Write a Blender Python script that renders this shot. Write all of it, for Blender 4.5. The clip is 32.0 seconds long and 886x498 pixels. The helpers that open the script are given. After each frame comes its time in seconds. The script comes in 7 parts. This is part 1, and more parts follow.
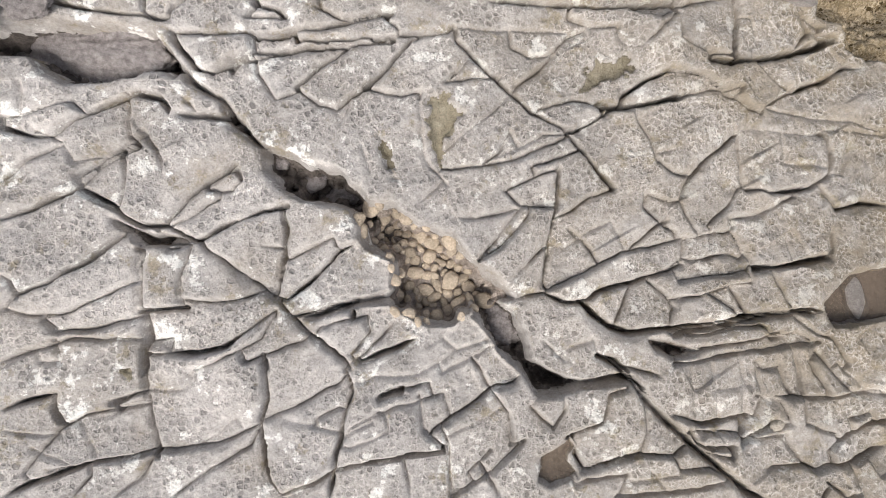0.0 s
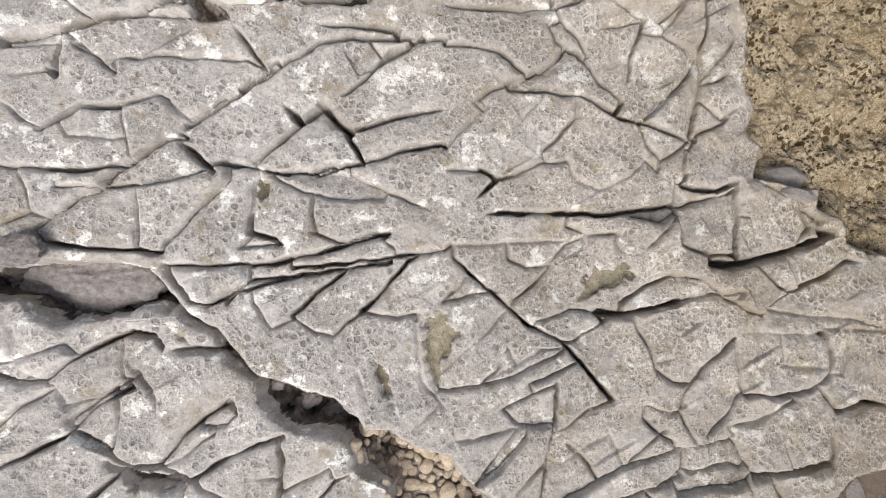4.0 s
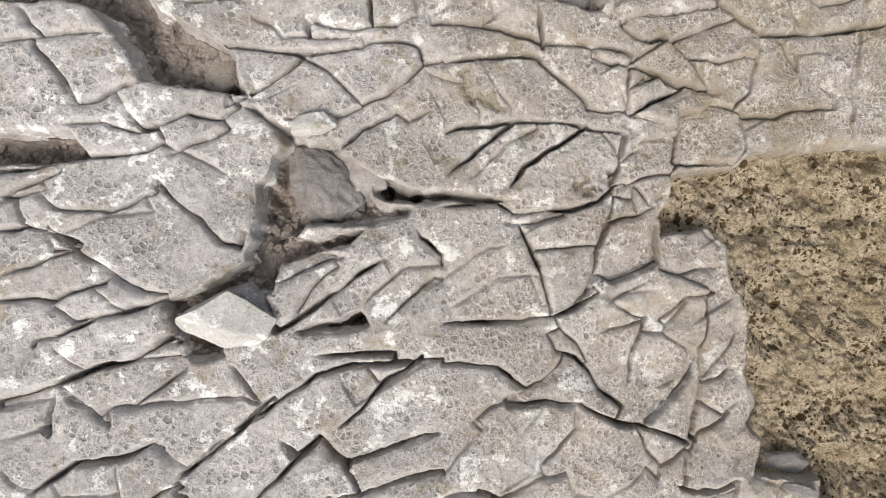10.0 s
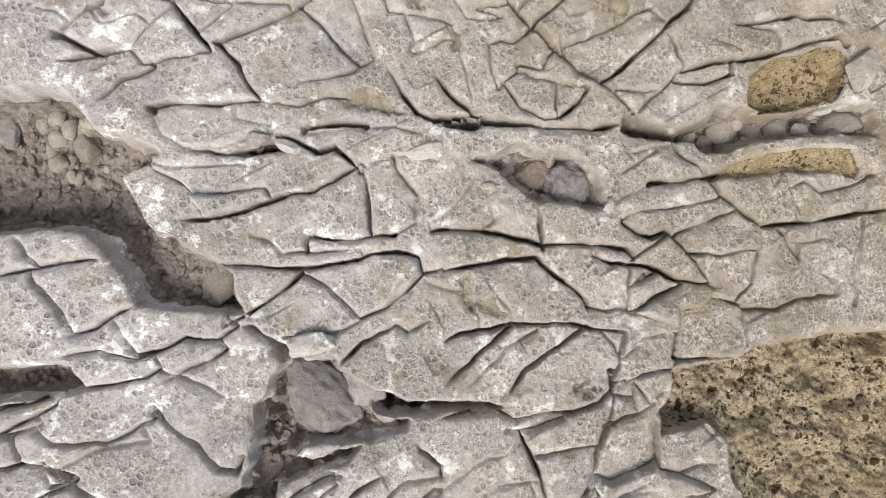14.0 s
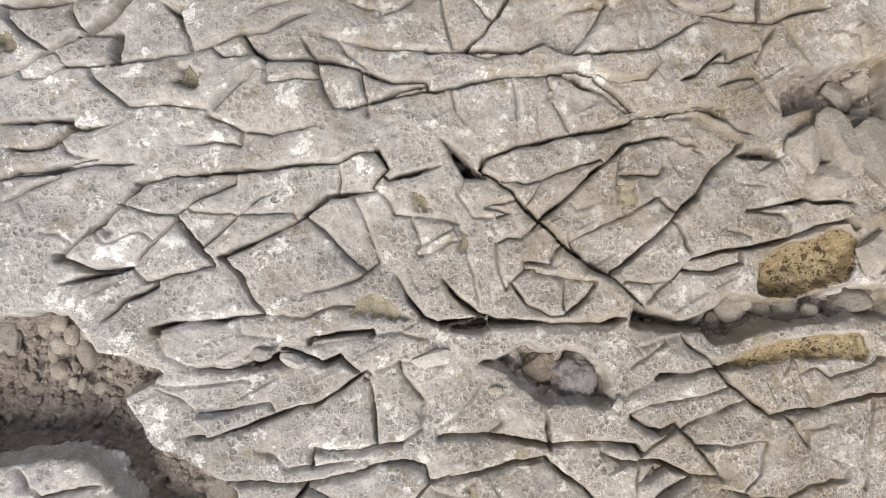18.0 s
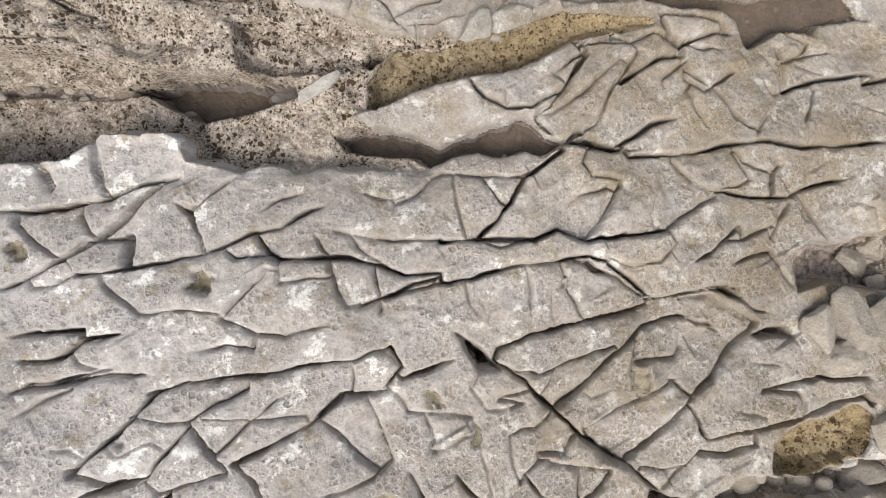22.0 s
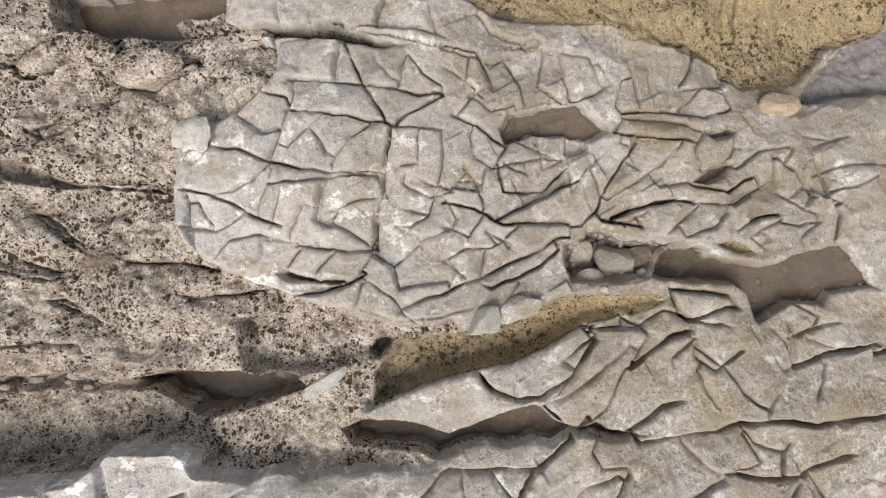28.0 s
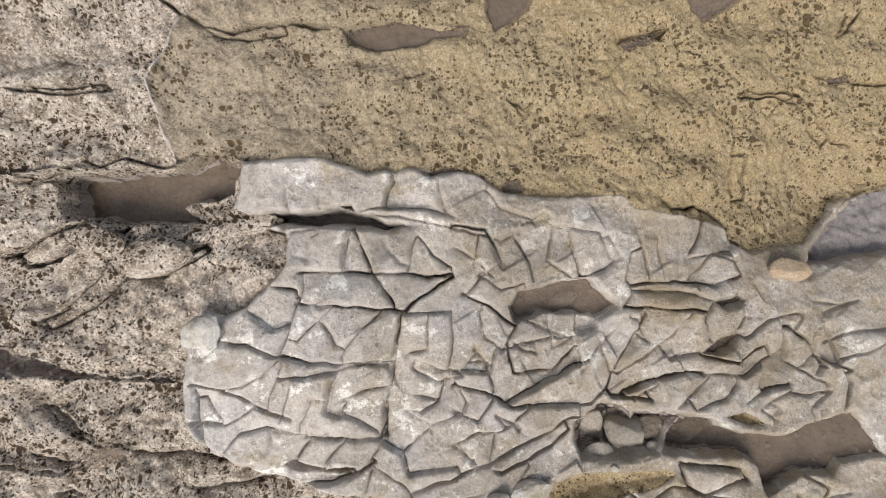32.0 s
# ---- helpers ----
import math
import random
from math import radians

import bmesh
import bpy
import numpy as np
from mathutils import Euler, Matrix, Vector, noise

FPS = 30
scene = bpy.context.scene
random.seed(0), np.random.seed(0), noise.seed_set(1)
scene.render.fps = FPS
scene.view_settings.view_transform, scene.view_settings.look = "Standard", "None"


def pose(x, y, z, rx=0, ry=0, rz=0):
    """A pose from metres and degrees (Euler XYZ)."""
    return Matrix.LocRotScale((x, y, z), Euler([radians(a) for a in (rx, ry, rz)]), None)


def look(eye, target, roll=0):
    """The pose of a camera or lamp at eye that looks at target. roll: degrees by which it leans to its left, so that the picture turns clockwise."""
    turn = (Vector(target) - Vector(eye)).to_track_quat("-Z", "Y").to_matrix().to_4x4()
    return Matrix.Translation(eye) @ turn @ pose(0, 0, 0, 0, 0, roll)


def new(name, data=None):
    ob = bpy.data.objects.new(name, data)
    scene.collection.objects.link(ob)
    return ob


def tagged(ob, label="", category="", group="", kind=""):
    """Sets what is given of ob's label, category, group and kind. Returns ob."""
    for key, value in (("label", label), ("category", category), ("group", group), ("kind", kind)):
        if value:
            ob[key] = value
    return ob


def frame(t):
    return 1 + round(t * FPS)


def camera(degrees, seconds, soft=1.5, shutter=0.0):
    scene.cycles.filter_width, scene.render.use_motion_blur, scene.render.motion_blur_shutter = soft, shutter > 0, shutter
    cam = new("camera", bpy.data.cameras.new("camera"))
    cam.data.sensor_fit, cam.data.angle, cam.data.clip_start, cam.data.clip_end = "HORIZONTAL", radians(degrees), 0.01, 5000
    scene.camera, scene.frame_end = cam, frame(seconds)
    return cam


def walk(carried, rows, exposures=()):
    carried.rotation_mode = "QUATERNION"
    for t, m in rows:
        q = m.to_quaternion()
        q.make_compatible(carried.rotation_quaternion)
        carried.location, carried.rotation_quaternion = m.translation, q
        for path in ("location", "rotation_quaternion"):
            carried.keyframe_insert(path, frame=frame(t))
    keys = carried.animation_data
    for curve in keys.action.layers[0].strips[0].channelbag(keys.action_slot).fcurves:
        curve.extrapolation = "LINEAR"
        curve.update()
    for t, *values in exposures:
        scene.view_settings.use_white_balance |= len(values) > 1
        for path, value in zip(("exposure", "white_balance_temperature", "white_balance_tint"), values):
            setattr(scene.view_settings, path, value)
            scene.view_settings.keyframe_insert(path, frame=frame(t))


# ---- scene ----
# A wave-cut limestone platform seen straight down, flown over along +y. x: towards the sea, y: along the flight.
cam = camera(75.0, 32.0, soft=1.0)
ROWS = [
    (0, 0.000, 0.000, 6.146),
    (1, 0.040, 0.614, 6.132),
    (2, 0.082, 1.219, 6.138),
    (3, 0.126, 1.814, 6.132),
    (6, 0.245, 3.606, 6.144),
    (7, 0.276, 4.206, 6.139),
    (8, 0.317, 4.802, 6.137),
    (9, 0.354, 5.398, 6.145),
    (10, 0.398, 5.989, 6.147),
    (11, 0.444, 6.577, 6.146),
    (12, 0.483, 7.171, 6.141),
    (13, 0.515, 7.763, 6.145),
    (14, 0.542, 8.347, 6.150),
    (17, 0.592, 10.082, 6.122),
    (18, 0.599, 10.655, 6.122),
    (19, 0.592, 11.212, 6.113),
    (20, 0.584, 11.760, 6.106),
    (21, 0.574, 12.299, 6.116),
    (22, 0.572, 12.846, 6.113),
    (23, 0.578, 13.401, 6.104),
    (24, 0.592, 13.981, 6.100),
    (25, 0.619, 14.574, 6.099),
    (28, 0.674, 16.275, 6.107),
    (29, 0.690, 16.803, 6.115),
    (30, 0.703, 17.341, 6.121),
    (31, 0.705, 17.881, 6.119),
    (32, 0.683, 18.417, 6.125),
]
walk(cam, [(t, pose(x, y, z, 1.243, 0.261, -3.301)) for t, x, y, z in ROWS], exposures=[(0.0, 0.395)])

# ---- light: a bright overcast sky with a soft sun ----
world = bpy.data.worlds.new("sky")
scene.world = world
world.use_nodes = True
sky = world.node_tree.nodes.new("ShaderNodeTexSky")
sky.sky_type, sky.sun_disc = "NISHITA", False
sky.sun_elevation, sky.sun_rotation = radians(52), radians(200)
sky.dust_density, sky.air_density = 4.0, 1.0
veil = world.node_tree.nodes.new("ShaderNodeHueSaturation")
veil.inputs["Saturation"].default_value = 0.5
world.node_tree.links.new(sky.outputs[0], veil.inputs["Color"])
world.node_tree.links.new(veil.outputs[0], world.node_tree.nodes["Background"].inputs[0])
world.node_tree.nodes["Background"].inputs[1].default_value = 0.117
sun = new("sun", bpy.data.lights.new("sun", "SUN"))
sun.data.energy, sun.data.angle, sun.data.color = 2.1, radians(26), (1.0, 0.955, 0.90)
sun.matrix_world = look((-2.0, -6.0, 9.0), (0, 0, 0))


# ---- materials ----
def tree(name, roughness=0.9):
    m = bpy.data.materials.new(name)
    m.use_nodes = True
    nodes, links = m.node_tree.nodes, m.node_tree.links
    bsdf = nodes["Principled BSDF"]
    bsdf.inputs["Roughness"].default_value = roughness
    bsdf.inputs["Specular IOR Level"].default_value = 0.25
    geo = nodes.new("ShaderNodeNewGeometry")
    return m, nodes, links, bsdf, geo


def add(nodes, links, kind, inputs=None, **settings):
    n = nodes.new(kind)
    for k, v in settings.items():
        setattr(n, k, v)
    for k, v in (inputs or {}).items():
        if isinstance(v, bpy.types.NodeSocket):
            links.new(v, n.inputs[k])
        else:
            n.inputs[k].default_value = v
    return n


def ramp(nodes, links, fac, stops):
    n = nodes.new("ShaderNodeValToRGB")
    links.new(fac, n.inputs[0])
    e = n.color_ramp.elements
    while len(e) < len(stops):
        e.new(0.5)
    for el, (p, col) in zip(e, stops):
        el.position = p
        el.color = (*col, 1) if len(col) == 3 else (col[0], col[0], col[0], 1)
    return n.outputs[0]


def mix(nodes, links, fac, a, b, blend="MIX"):
    n = nodes.new("ShaderNodeMix")
    n.data_type, n.blend_type = "RGBA", blend
    for k, v in ((0, fac), (6, a), (7, b)):
        if isinstance(v, bpy.types.NodeSocket):
            links.new(v, n.inputs[k])
        else:
            n.inputs[k].default_value = v if k == 0 else (*v, 1)
    return n.outputs[2]


def noise_tex(nodes, links, vec, scale, detail=4.0, rough=0.6):
    return add(nodes, links, "ShaderNodeTexNoise", {"Vector": vec, "Scale": scale, "Detail": detail, "Roughness": rough}).outputs[0]


def bump(nodes, links, bsdf, layers):
    last = None
    for height, strength, distance in layers:
        n = add(nodes, links, "ShaderNodeBump", {"Height": height, "Strength": strength, "Distance": distance})
        if last:
            links.new(last, n.inputs["Normal"])
        last = n.outputs[0]
    links.new(last, bsdf.inputs["Normal"])


def limestone(name, light, dark, stain, honey=1.0):
    """Pale limestone: honeycombed tops with light ribs round darker cells, smooth worn flanks."""
    m, nodes, links, bsdf, geo = tree(name, 0.88)
    pos = geo.outputs["Position"]

    def product(a, b):
        return add(nodes, links, "ShaderNodeMath", {0: a, 1: b}, operation="MULTIPLY").outputs[0]

    big = noise_tex(nodes, links, pos, 1.3, 6, 0.65)
    mid = noise_tex(nodes, links, pos, 7.0, 7, 0.7)
    fine = noise_tex(nodes, links, pos, 70.0, 4, 0.75)
    up = add(nodes, links, "ShaderNodeSeparateXYZ", {0: geo.outputs["Normal"]}).outputs[2]
    top = ramp(nodes, links, up, [(0.78, (0.0,)), (0.95, (1.0,))])
    warp = add(nodes, links, "ShaderNodeTexNoise", {"Vector": pos, "Scale": 16.0, "Detail": 4.0})
    bent = add(nodes, links, "ShaderNodeMixRGB", {"Fac": 0.05, "Color1": pos, "Color2": warp.outputs["Color"]}).outputs[0]
    where = ramp(nodes, links, noise_tex(nodes, links, pos, 2.1, 6, 0.68), [(0.38, (0.08,)), (0.54, (1.0,))])
    # honeycombed most at the near end of the shore, only dotted further on
    place = add(nodes, links, "ShaderNodeSeparateXYZ", {0: pos})
    where = product(product(where, top), add(nodes, links, "ShaderNodeMapRange", {0: place.outputs[1], 1: 9.0, 2: 16.0, 3: 1.0, 4: 0.45}).outputs[0])
    # honeycomb at two sizes
    wide = add(nodes, links, "ShaderNodeTexVoronoi", {"Vector": bent, "Scale": 13.5}, feature="DISTANCE_TO_EDGE").outputs["Distance"]
    small = add(nodes, links, "ShaderNodeTexVoronoi", {"Vector": bent, "Scale": 25.0}, feature="DISTANCE_TO_EDGE").outputs["Distance"]
    ribs = [ramp(nodes, links, v, [(0.03, (1.0,)), (0.15, (0.0,))]) for v in (wide, small)]
    patch = ramp(nodes, links, noise_tex(nodes, links, pos, 3.7, 5, 0.7), [(0.46, (0.0,)), (0.54, (1.0,))])
    rib = mix(nodes, links, patch, ribs[1], ribs[0])
    broken = ramp(nodes, links, noise_tex(nodes, links, pos, 24.0, 4, 0.7), [(0.34, (0.0,)), (0.54, (1.0,))])
    net = product(product(rib, broken), where)
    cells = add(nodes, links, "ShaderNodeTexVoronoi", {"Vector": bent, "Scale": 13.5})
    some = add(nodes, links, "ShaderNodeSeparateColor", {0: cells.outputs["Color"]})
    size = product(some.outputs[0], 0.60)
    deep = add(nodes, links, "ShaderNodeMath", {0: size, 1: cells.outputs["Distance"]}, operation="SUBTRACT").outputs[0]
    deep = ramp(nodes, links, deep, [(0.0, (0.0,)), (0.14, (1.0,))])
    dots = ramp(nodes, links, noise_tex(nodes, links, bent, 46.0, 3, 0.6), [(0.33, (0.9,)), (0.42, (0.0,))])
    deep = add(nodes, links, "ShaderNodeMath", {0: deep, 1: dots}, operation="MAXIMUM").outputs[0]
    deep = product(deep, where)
    col = mix(nodes, links, ramp(nodes, links, mid, [(0.34, (0.0,)), (0.64, (1.0,))]), dark, light)
    col = mix(nodes, links, ramp(nodes, links, big, [(0.47, (0.0,)), (0.62, (0.6,))]), col, stain)
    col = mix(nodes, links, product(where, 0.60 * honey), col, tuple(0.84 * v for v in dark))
    # pits painted darker, their inner shade included in the colour
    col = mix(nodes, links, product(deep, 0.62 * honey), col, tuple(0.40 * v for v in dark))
    # bare polished rock
    white = ramp(nodes, links, noise_tex(nodes, links, pos, 3.0, 8, 0.72), [(0.57, (0.0,)), (0.60, (0.9,))])
    col = mix(nodes, links, white, col, tuple(min(0.8, 1.45 * v) for v in light))
    sep = place
    # olive film of algae, thicker towards the sea
    drift = add(nodes, links, "ShaderNodeMath", {0: sep.outputs[1], 1: 0.16, 2: sep.outputs[0]}, operation="MULTIPLY_ADD").outputs[0]
    sea = add(nodes, links, "ShaderNodeMapRange", {0: drift, 1: -1.3, 2: 6.0, 3: 0.02, 4: 0.93}).outputs[0]
    film = ramp(nodes, links, noise_tex(nodes, links, pos, 1.0, 7, 0.72), [(0.34, (0.22,)), (0.62, (1.0,))])
    film = product(film, sea)
    col = mix(nodes, links, film, col, (0.235, 0.186, 0.118))
    col = mix(nodes, links, product(net, 0.60 * honey), col, tuple(min(0.8, v * k) for v, k in zip(light, (1.28, 1.26, 1.22))))
    # small olive blots of algae everywhere
    blot = ramp(nodes, links, noise_tex(nodes, links, pos, 2.6, 8, 0.75), [(0.58, (0.0,)), (0.63, (0.6,))])
    col = mix(nodes, links, blot, col, (0.27, 0.225, 0.145))
    speck = ramp(nodes, links, noise_tex(nodes, links, pos, 42.0, 5, 0.75), [(0.32, (0.74,)), (0.5, (1.0,)), (0.68, (1.18,))])
    col = mix(nodes, links, 1.0, col, speck, "MULTIPLY")
    tone = ramp(nodes, links, noise_tex(nodes, links, pos, 0.8, 2), [(0.35, (0.88,)), (0.65, (1.08,))])
    col = mix(nodes, links, 1.0, col, tone, "MULTIPLY")
    links.new(col, bsdf.inputs["Base Color"])
    low = product(deep, -1.0)
    bump(nodes, links, bsdf, [(mid, 0.5, 0.05), (net, 0.4 * honey, 0.012), (low, 0.7 * honey, 0.018), (fine, 0.6, 0.008)])
    return m


def pitted(name, light, dark, hole_shade, sea_col, scale=17.0, amount=0.36, specks=0.5, far=(-1.8, 2.2), crust=0.0):
    """Rough shelly rock full of holes painted dark inside, browner towards the sea."""
    m, nodes, links, bsdf, geo = tree(name, 0.92)
    pos = geo.outputs["Position"]
    mid = noise_tex(nodes, links, pos, 4.0, 8, 0.75)
    fine = noise_tex(nodes, links, pos, 34.0, 6, 0.8)
    warp = add(nodes, links, "ShaderNodeTexNoise", {"Vector": pos, "Scale": 14.0, "Detail": 3.0})
    bent = add(nodes, links, "ShaderNodeMixRGB", {"Fac": 0.045, "Color1": pos, "Color2": warp.outputs["Color"]}).outputs[0]
    zone = ramp(nodes, links, noise_tex(nodes, links, pos, 1.5, 5, 0.65), [(0.36, (0.15,)), (0.62, (1.0,))])

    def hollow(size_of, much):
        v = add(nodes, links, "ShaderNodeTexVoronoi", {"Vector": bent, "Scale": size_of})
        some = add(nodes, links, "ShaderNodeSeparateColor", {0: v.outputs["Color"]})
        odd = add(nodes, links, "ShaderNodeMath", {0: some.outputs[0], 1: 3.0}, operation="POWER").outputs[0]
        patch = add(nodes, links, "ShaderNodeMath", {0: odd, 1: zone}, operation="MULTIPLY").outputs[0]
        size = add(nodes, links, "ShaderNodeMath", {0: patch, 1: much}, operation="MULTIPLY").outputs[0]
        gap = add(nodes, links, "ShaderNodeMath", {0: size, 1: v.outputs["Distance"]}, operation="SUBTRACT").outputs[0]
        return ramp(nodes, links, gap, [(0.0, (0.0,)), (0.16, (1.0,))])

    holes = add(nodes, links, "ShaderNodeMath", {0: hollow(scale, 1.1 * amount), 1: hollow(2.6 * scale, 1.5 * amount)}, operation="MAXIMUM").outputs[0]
    col = mix(nodes, links, ramp(nodes, links, mid, [(0.36, (0.0,)), (0.62, (1.0,))]), dark, light)
    sep = add(nodes, links, "ShaderNodeSeparateXYZ", {0: pos})
    wob = add(nodes, links, "ShaderNodeMath", {0: noise_tex(nodes, links, pos, 0.7, 5), 1: 3.0}, operation="MULTIPLY").outputs[0]
    wide = add(nodes, links, "ShaderNodeMath", {0: sep.outputs[0], 1: wob}, operation="ADD").outputs[0]
    sea = add(nodes, links, "ShaderNodeMapRange", {0: wide, 1: far[0] + 1.5, 2: far[1] + 1.5, 3: 0.0, 4: 0.8}).outputs[0]
    col = mix(nodes, links, sea, col, sea_col)
    speck = ramp(nodes, links, fine, [(0.30, (1 - specks,)), (0.5, (1.0,)), (0.70, (1 + specks,))])
    col = mix(nodes, links, 1.0, col, speck, "MULTIPLY")
    if crust:
        turned = add(nodes, links, "ShaderNodeMixRGB", {"Fac": 0.16, "Color1": pos, "Color2": warp.outputs["Color"]}).outputs[0]
        rings = add(nodes, links, "ShaderNodeTexVoronoi", {"Vector": turned, "Scale": 17.0}, feature="DISTANCE_TO_EDGE").outputs["Distance"]
        ring = ramp(nodes, links, rings, [(0.03, (crust,)), (0.16, (0.0,))])
        ring = add(nodes, links, "ShaderNodeMath", {0: ring, 1: zone}, operation="MULTIPLY").outputs[0]
        col = mix(nodes, links, ring, col, tuple(min(0.8, 1.25 * v) for v in light))
    shells = add(nodes, links, "ShaderNodeTexVoronoi", {"Vector": bent, "Scale": 52.0})
    bits = add(nodes, links, "ShaderNodeSeparateColor", {0: shells.outputs["Color"]})
    bit = ramp(nodes, links, bits.outputs[1], [(0.80, (0.0,)), (0.86, (0.7 * specks,))])
    col = mix(nodes, links, bit, col, tuple(min(0.8, 1.45 * v) for v in light))
    # the shade inside the holes is put into the colour
    col = mix(nodes, links, holes, col, hole_shade)
    links.new(col, bsdf.inputs["Base Color"])
    low = add(nodes, links, "ShaderNodeMath", {0: holes, 1: -1.0}, operation="MULTIPLY").outputs[0]
    bump(nodes, links, bsdf, [(mid, 0.8, 0.06), (low, 0.7, 0.03), (fine, 0.7, 0.014)])
    return m


def rough_stone(name, light, dark, scale=8.0):
    m, nodes, links, bsdf, geo = tree(name, 0.85)
    pos = geo.outputs["Position"]
    mid = noise_tex(nodes, links, pos, scale, 6, 0.7)
    fine = noise_tex(nodes, links, pos, scale * 7, 5, 0.7)
    info = add(nodes, links, "ShaderNodeObjectInfo")
    col = mix(nodes, links, ramp(nodes, links, mid, [(0.3, (0.0,)), (0.7, (1.0,))]), dark, light)
    tone = ramp(nodes, links, info.outputs["Random"], [(0.0, (0.75,)), (1.0, (1.2,))])
    col = mix(nodes, links, 1.0, col, tone, "MULTIPLY")
    speck = ramp(nodes, links, fine, [(0.3, (0.7,)), (0.7, (1.25,))])
    col = mix(nodes, links, 1.0, col, speck, "MULTIPLY")
    links.new(col, bsdf.inputs["Base Color"])
    bump(nodes, links, bsdf, [(mid, 0.9, 0.05), (fine, 0.8, 0.014)])
    return m


def still_water():
    m = bpy.data.materials.new("pool_water")
    m.use_nodes = True
    nodes, links = m.node_tree.nodes, m.node_tree.links
    nodes.remove(nodes["Principled BSDF"])
    clear = add(nodes, links, "ShaderNodeBsdfTransparent", {"Color": (0.86, 0.82, 0.76, 1)})
    # suspended silt; this flat colour also stands in for the sky's reflection
    murk_sheen = add(nodes, links, "ShaderNodeBsdfDiffuse", {"Color": (0.20, 0.158, 0.122, 1)})
    clear = add(nodes, links, "ShaderNodeMixShader", {0: 0.40, 1: clear.outputs[0], 2: murk_sheen.outputs[0]})
    gloss = add(nodes, links, "ShaderNodeBsdfGlossy", {"Roughness": 0.02})
    fres = add(nodes, links, "ShaderNodeFresnel", {"IOR": 1.33})
    both = add(nodes, links, "ShaderNodeMixShader", {0: fres.outputs[0], 1: clear.outputs[0], 2: gloss.outputs[0]})
    links.new(both.outputs[0], nodes["Material Output"].inputs[0])
    return m


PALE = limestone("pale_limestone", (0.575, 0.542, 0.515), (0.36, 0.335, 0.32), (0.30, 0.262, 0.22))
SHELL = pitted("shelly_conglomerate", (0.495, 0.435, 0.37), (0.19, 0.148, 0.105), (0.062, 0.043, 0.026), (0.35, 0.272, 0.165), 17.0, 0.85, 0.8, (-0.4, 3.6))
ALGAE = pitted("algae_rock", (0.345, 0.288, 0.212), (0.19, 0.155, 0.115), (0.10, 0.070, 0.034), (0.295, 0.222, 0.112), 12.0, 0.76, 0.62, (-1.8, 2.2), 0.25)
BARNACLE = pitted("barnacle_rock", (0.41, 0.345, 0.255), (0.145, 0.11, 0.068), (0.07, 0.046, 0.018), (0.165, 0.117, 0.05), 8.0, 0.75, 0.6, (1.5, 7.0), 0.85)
RUBBLE = rough_stone("dark_rubble", (0.50, 0.43, 0.375), (0.19, 0.157, 0.133), 12.0)
# darker rubble, used only in the deep gullies
DEEP = rough_stone("deep_gully_rubble", (0.24, 0.205, 0.18), (0.06, 0.05, 0.045), 11.0)
SILT = rough_stone("pool_silt", (0.31, 0.262, 0.232), (0.20, 0.172, 0.152), 4.0)
OLIVE = rough_stone("olive_silt", (0.40, 0.355, 0.265), (0.21, 0.18, 0.125), 9.0)
DARK = rough_stone("dark_grey_stone", (0.44, 0.40, 0.385), (0.17, 0.15, 0.145), 16.0)
GREY = rough_stone("grey_stone", (0.40, 0.37, 0.345), (0.24, 0.21, 0.19), 9.0)
TAN = rough_stone("tan_stone", (0.43, 0.385, 0.325), (0.29, 0.255, 0.21), 6.0)
BROWN = rough_stone("brown_stone", (0.33, 0.275, 0.22), (0.17, 0.135, 0.105), 9.0)
ORANGE = rough_stone("orange_stone", (0.56, 0.46, 0.34), (0.42, 0.30, 0.19), 5.0)
WHITE = limestone("clean_limestone", (0.60, 0.58, 0.55), (0.48, 0.46, 0.43), (0.42, 0.39, 0.34), 0.4)
BEDSTONE = rough_stone("bed_stone", (0.56, 0.465, 0.36), (0.40, 0.33, 0.25), 6.0)
SLATE = rough_stone("wet_grey_rock", (0.27, 0.245, 0.235), (0.15, 0.135, 0.13), 7.0)
WATER = still_water()

# ---- the platform: its plan ----
X0, X1, Y0, Y1, STEP = -5.1, 7.1, -3.2, 22.4, 0.016
NX, NY = int((X1 - X0) / STEP) + 1, int((Y1 - Y0) / STEP) + 1
gx, gy = np.meshgrid(X0 + STEP * np.arange(NX), Y0 + STEP * np.arange(NY))


def lattice(x, y, size, seed):
    """Smooth random values in -1..1 on a lattice of that size."""
    u, v = x / size, y / size
    i, j = np.floor(u).astype(np.int64), np.floor(v).astype(np.int64)
    fu, fv = u - i, v - j
    fu, fv = fu * fu * (3 - 2 * fu), fv * fv * (3 - 2 * fv)
    table = np.random.RandomState(seed).uniform(-1, 1, (256, 256))

    def at(a, b):
        return table[a & 255, b & 255]

    top = at(i, j) * (1 - fu) + at(i + 1, j) * fu
    low = at(i, j + 1) * (1 - fu) + at(i + 1, j + 1) * fu
    return top * (1 - fv) + low * fv


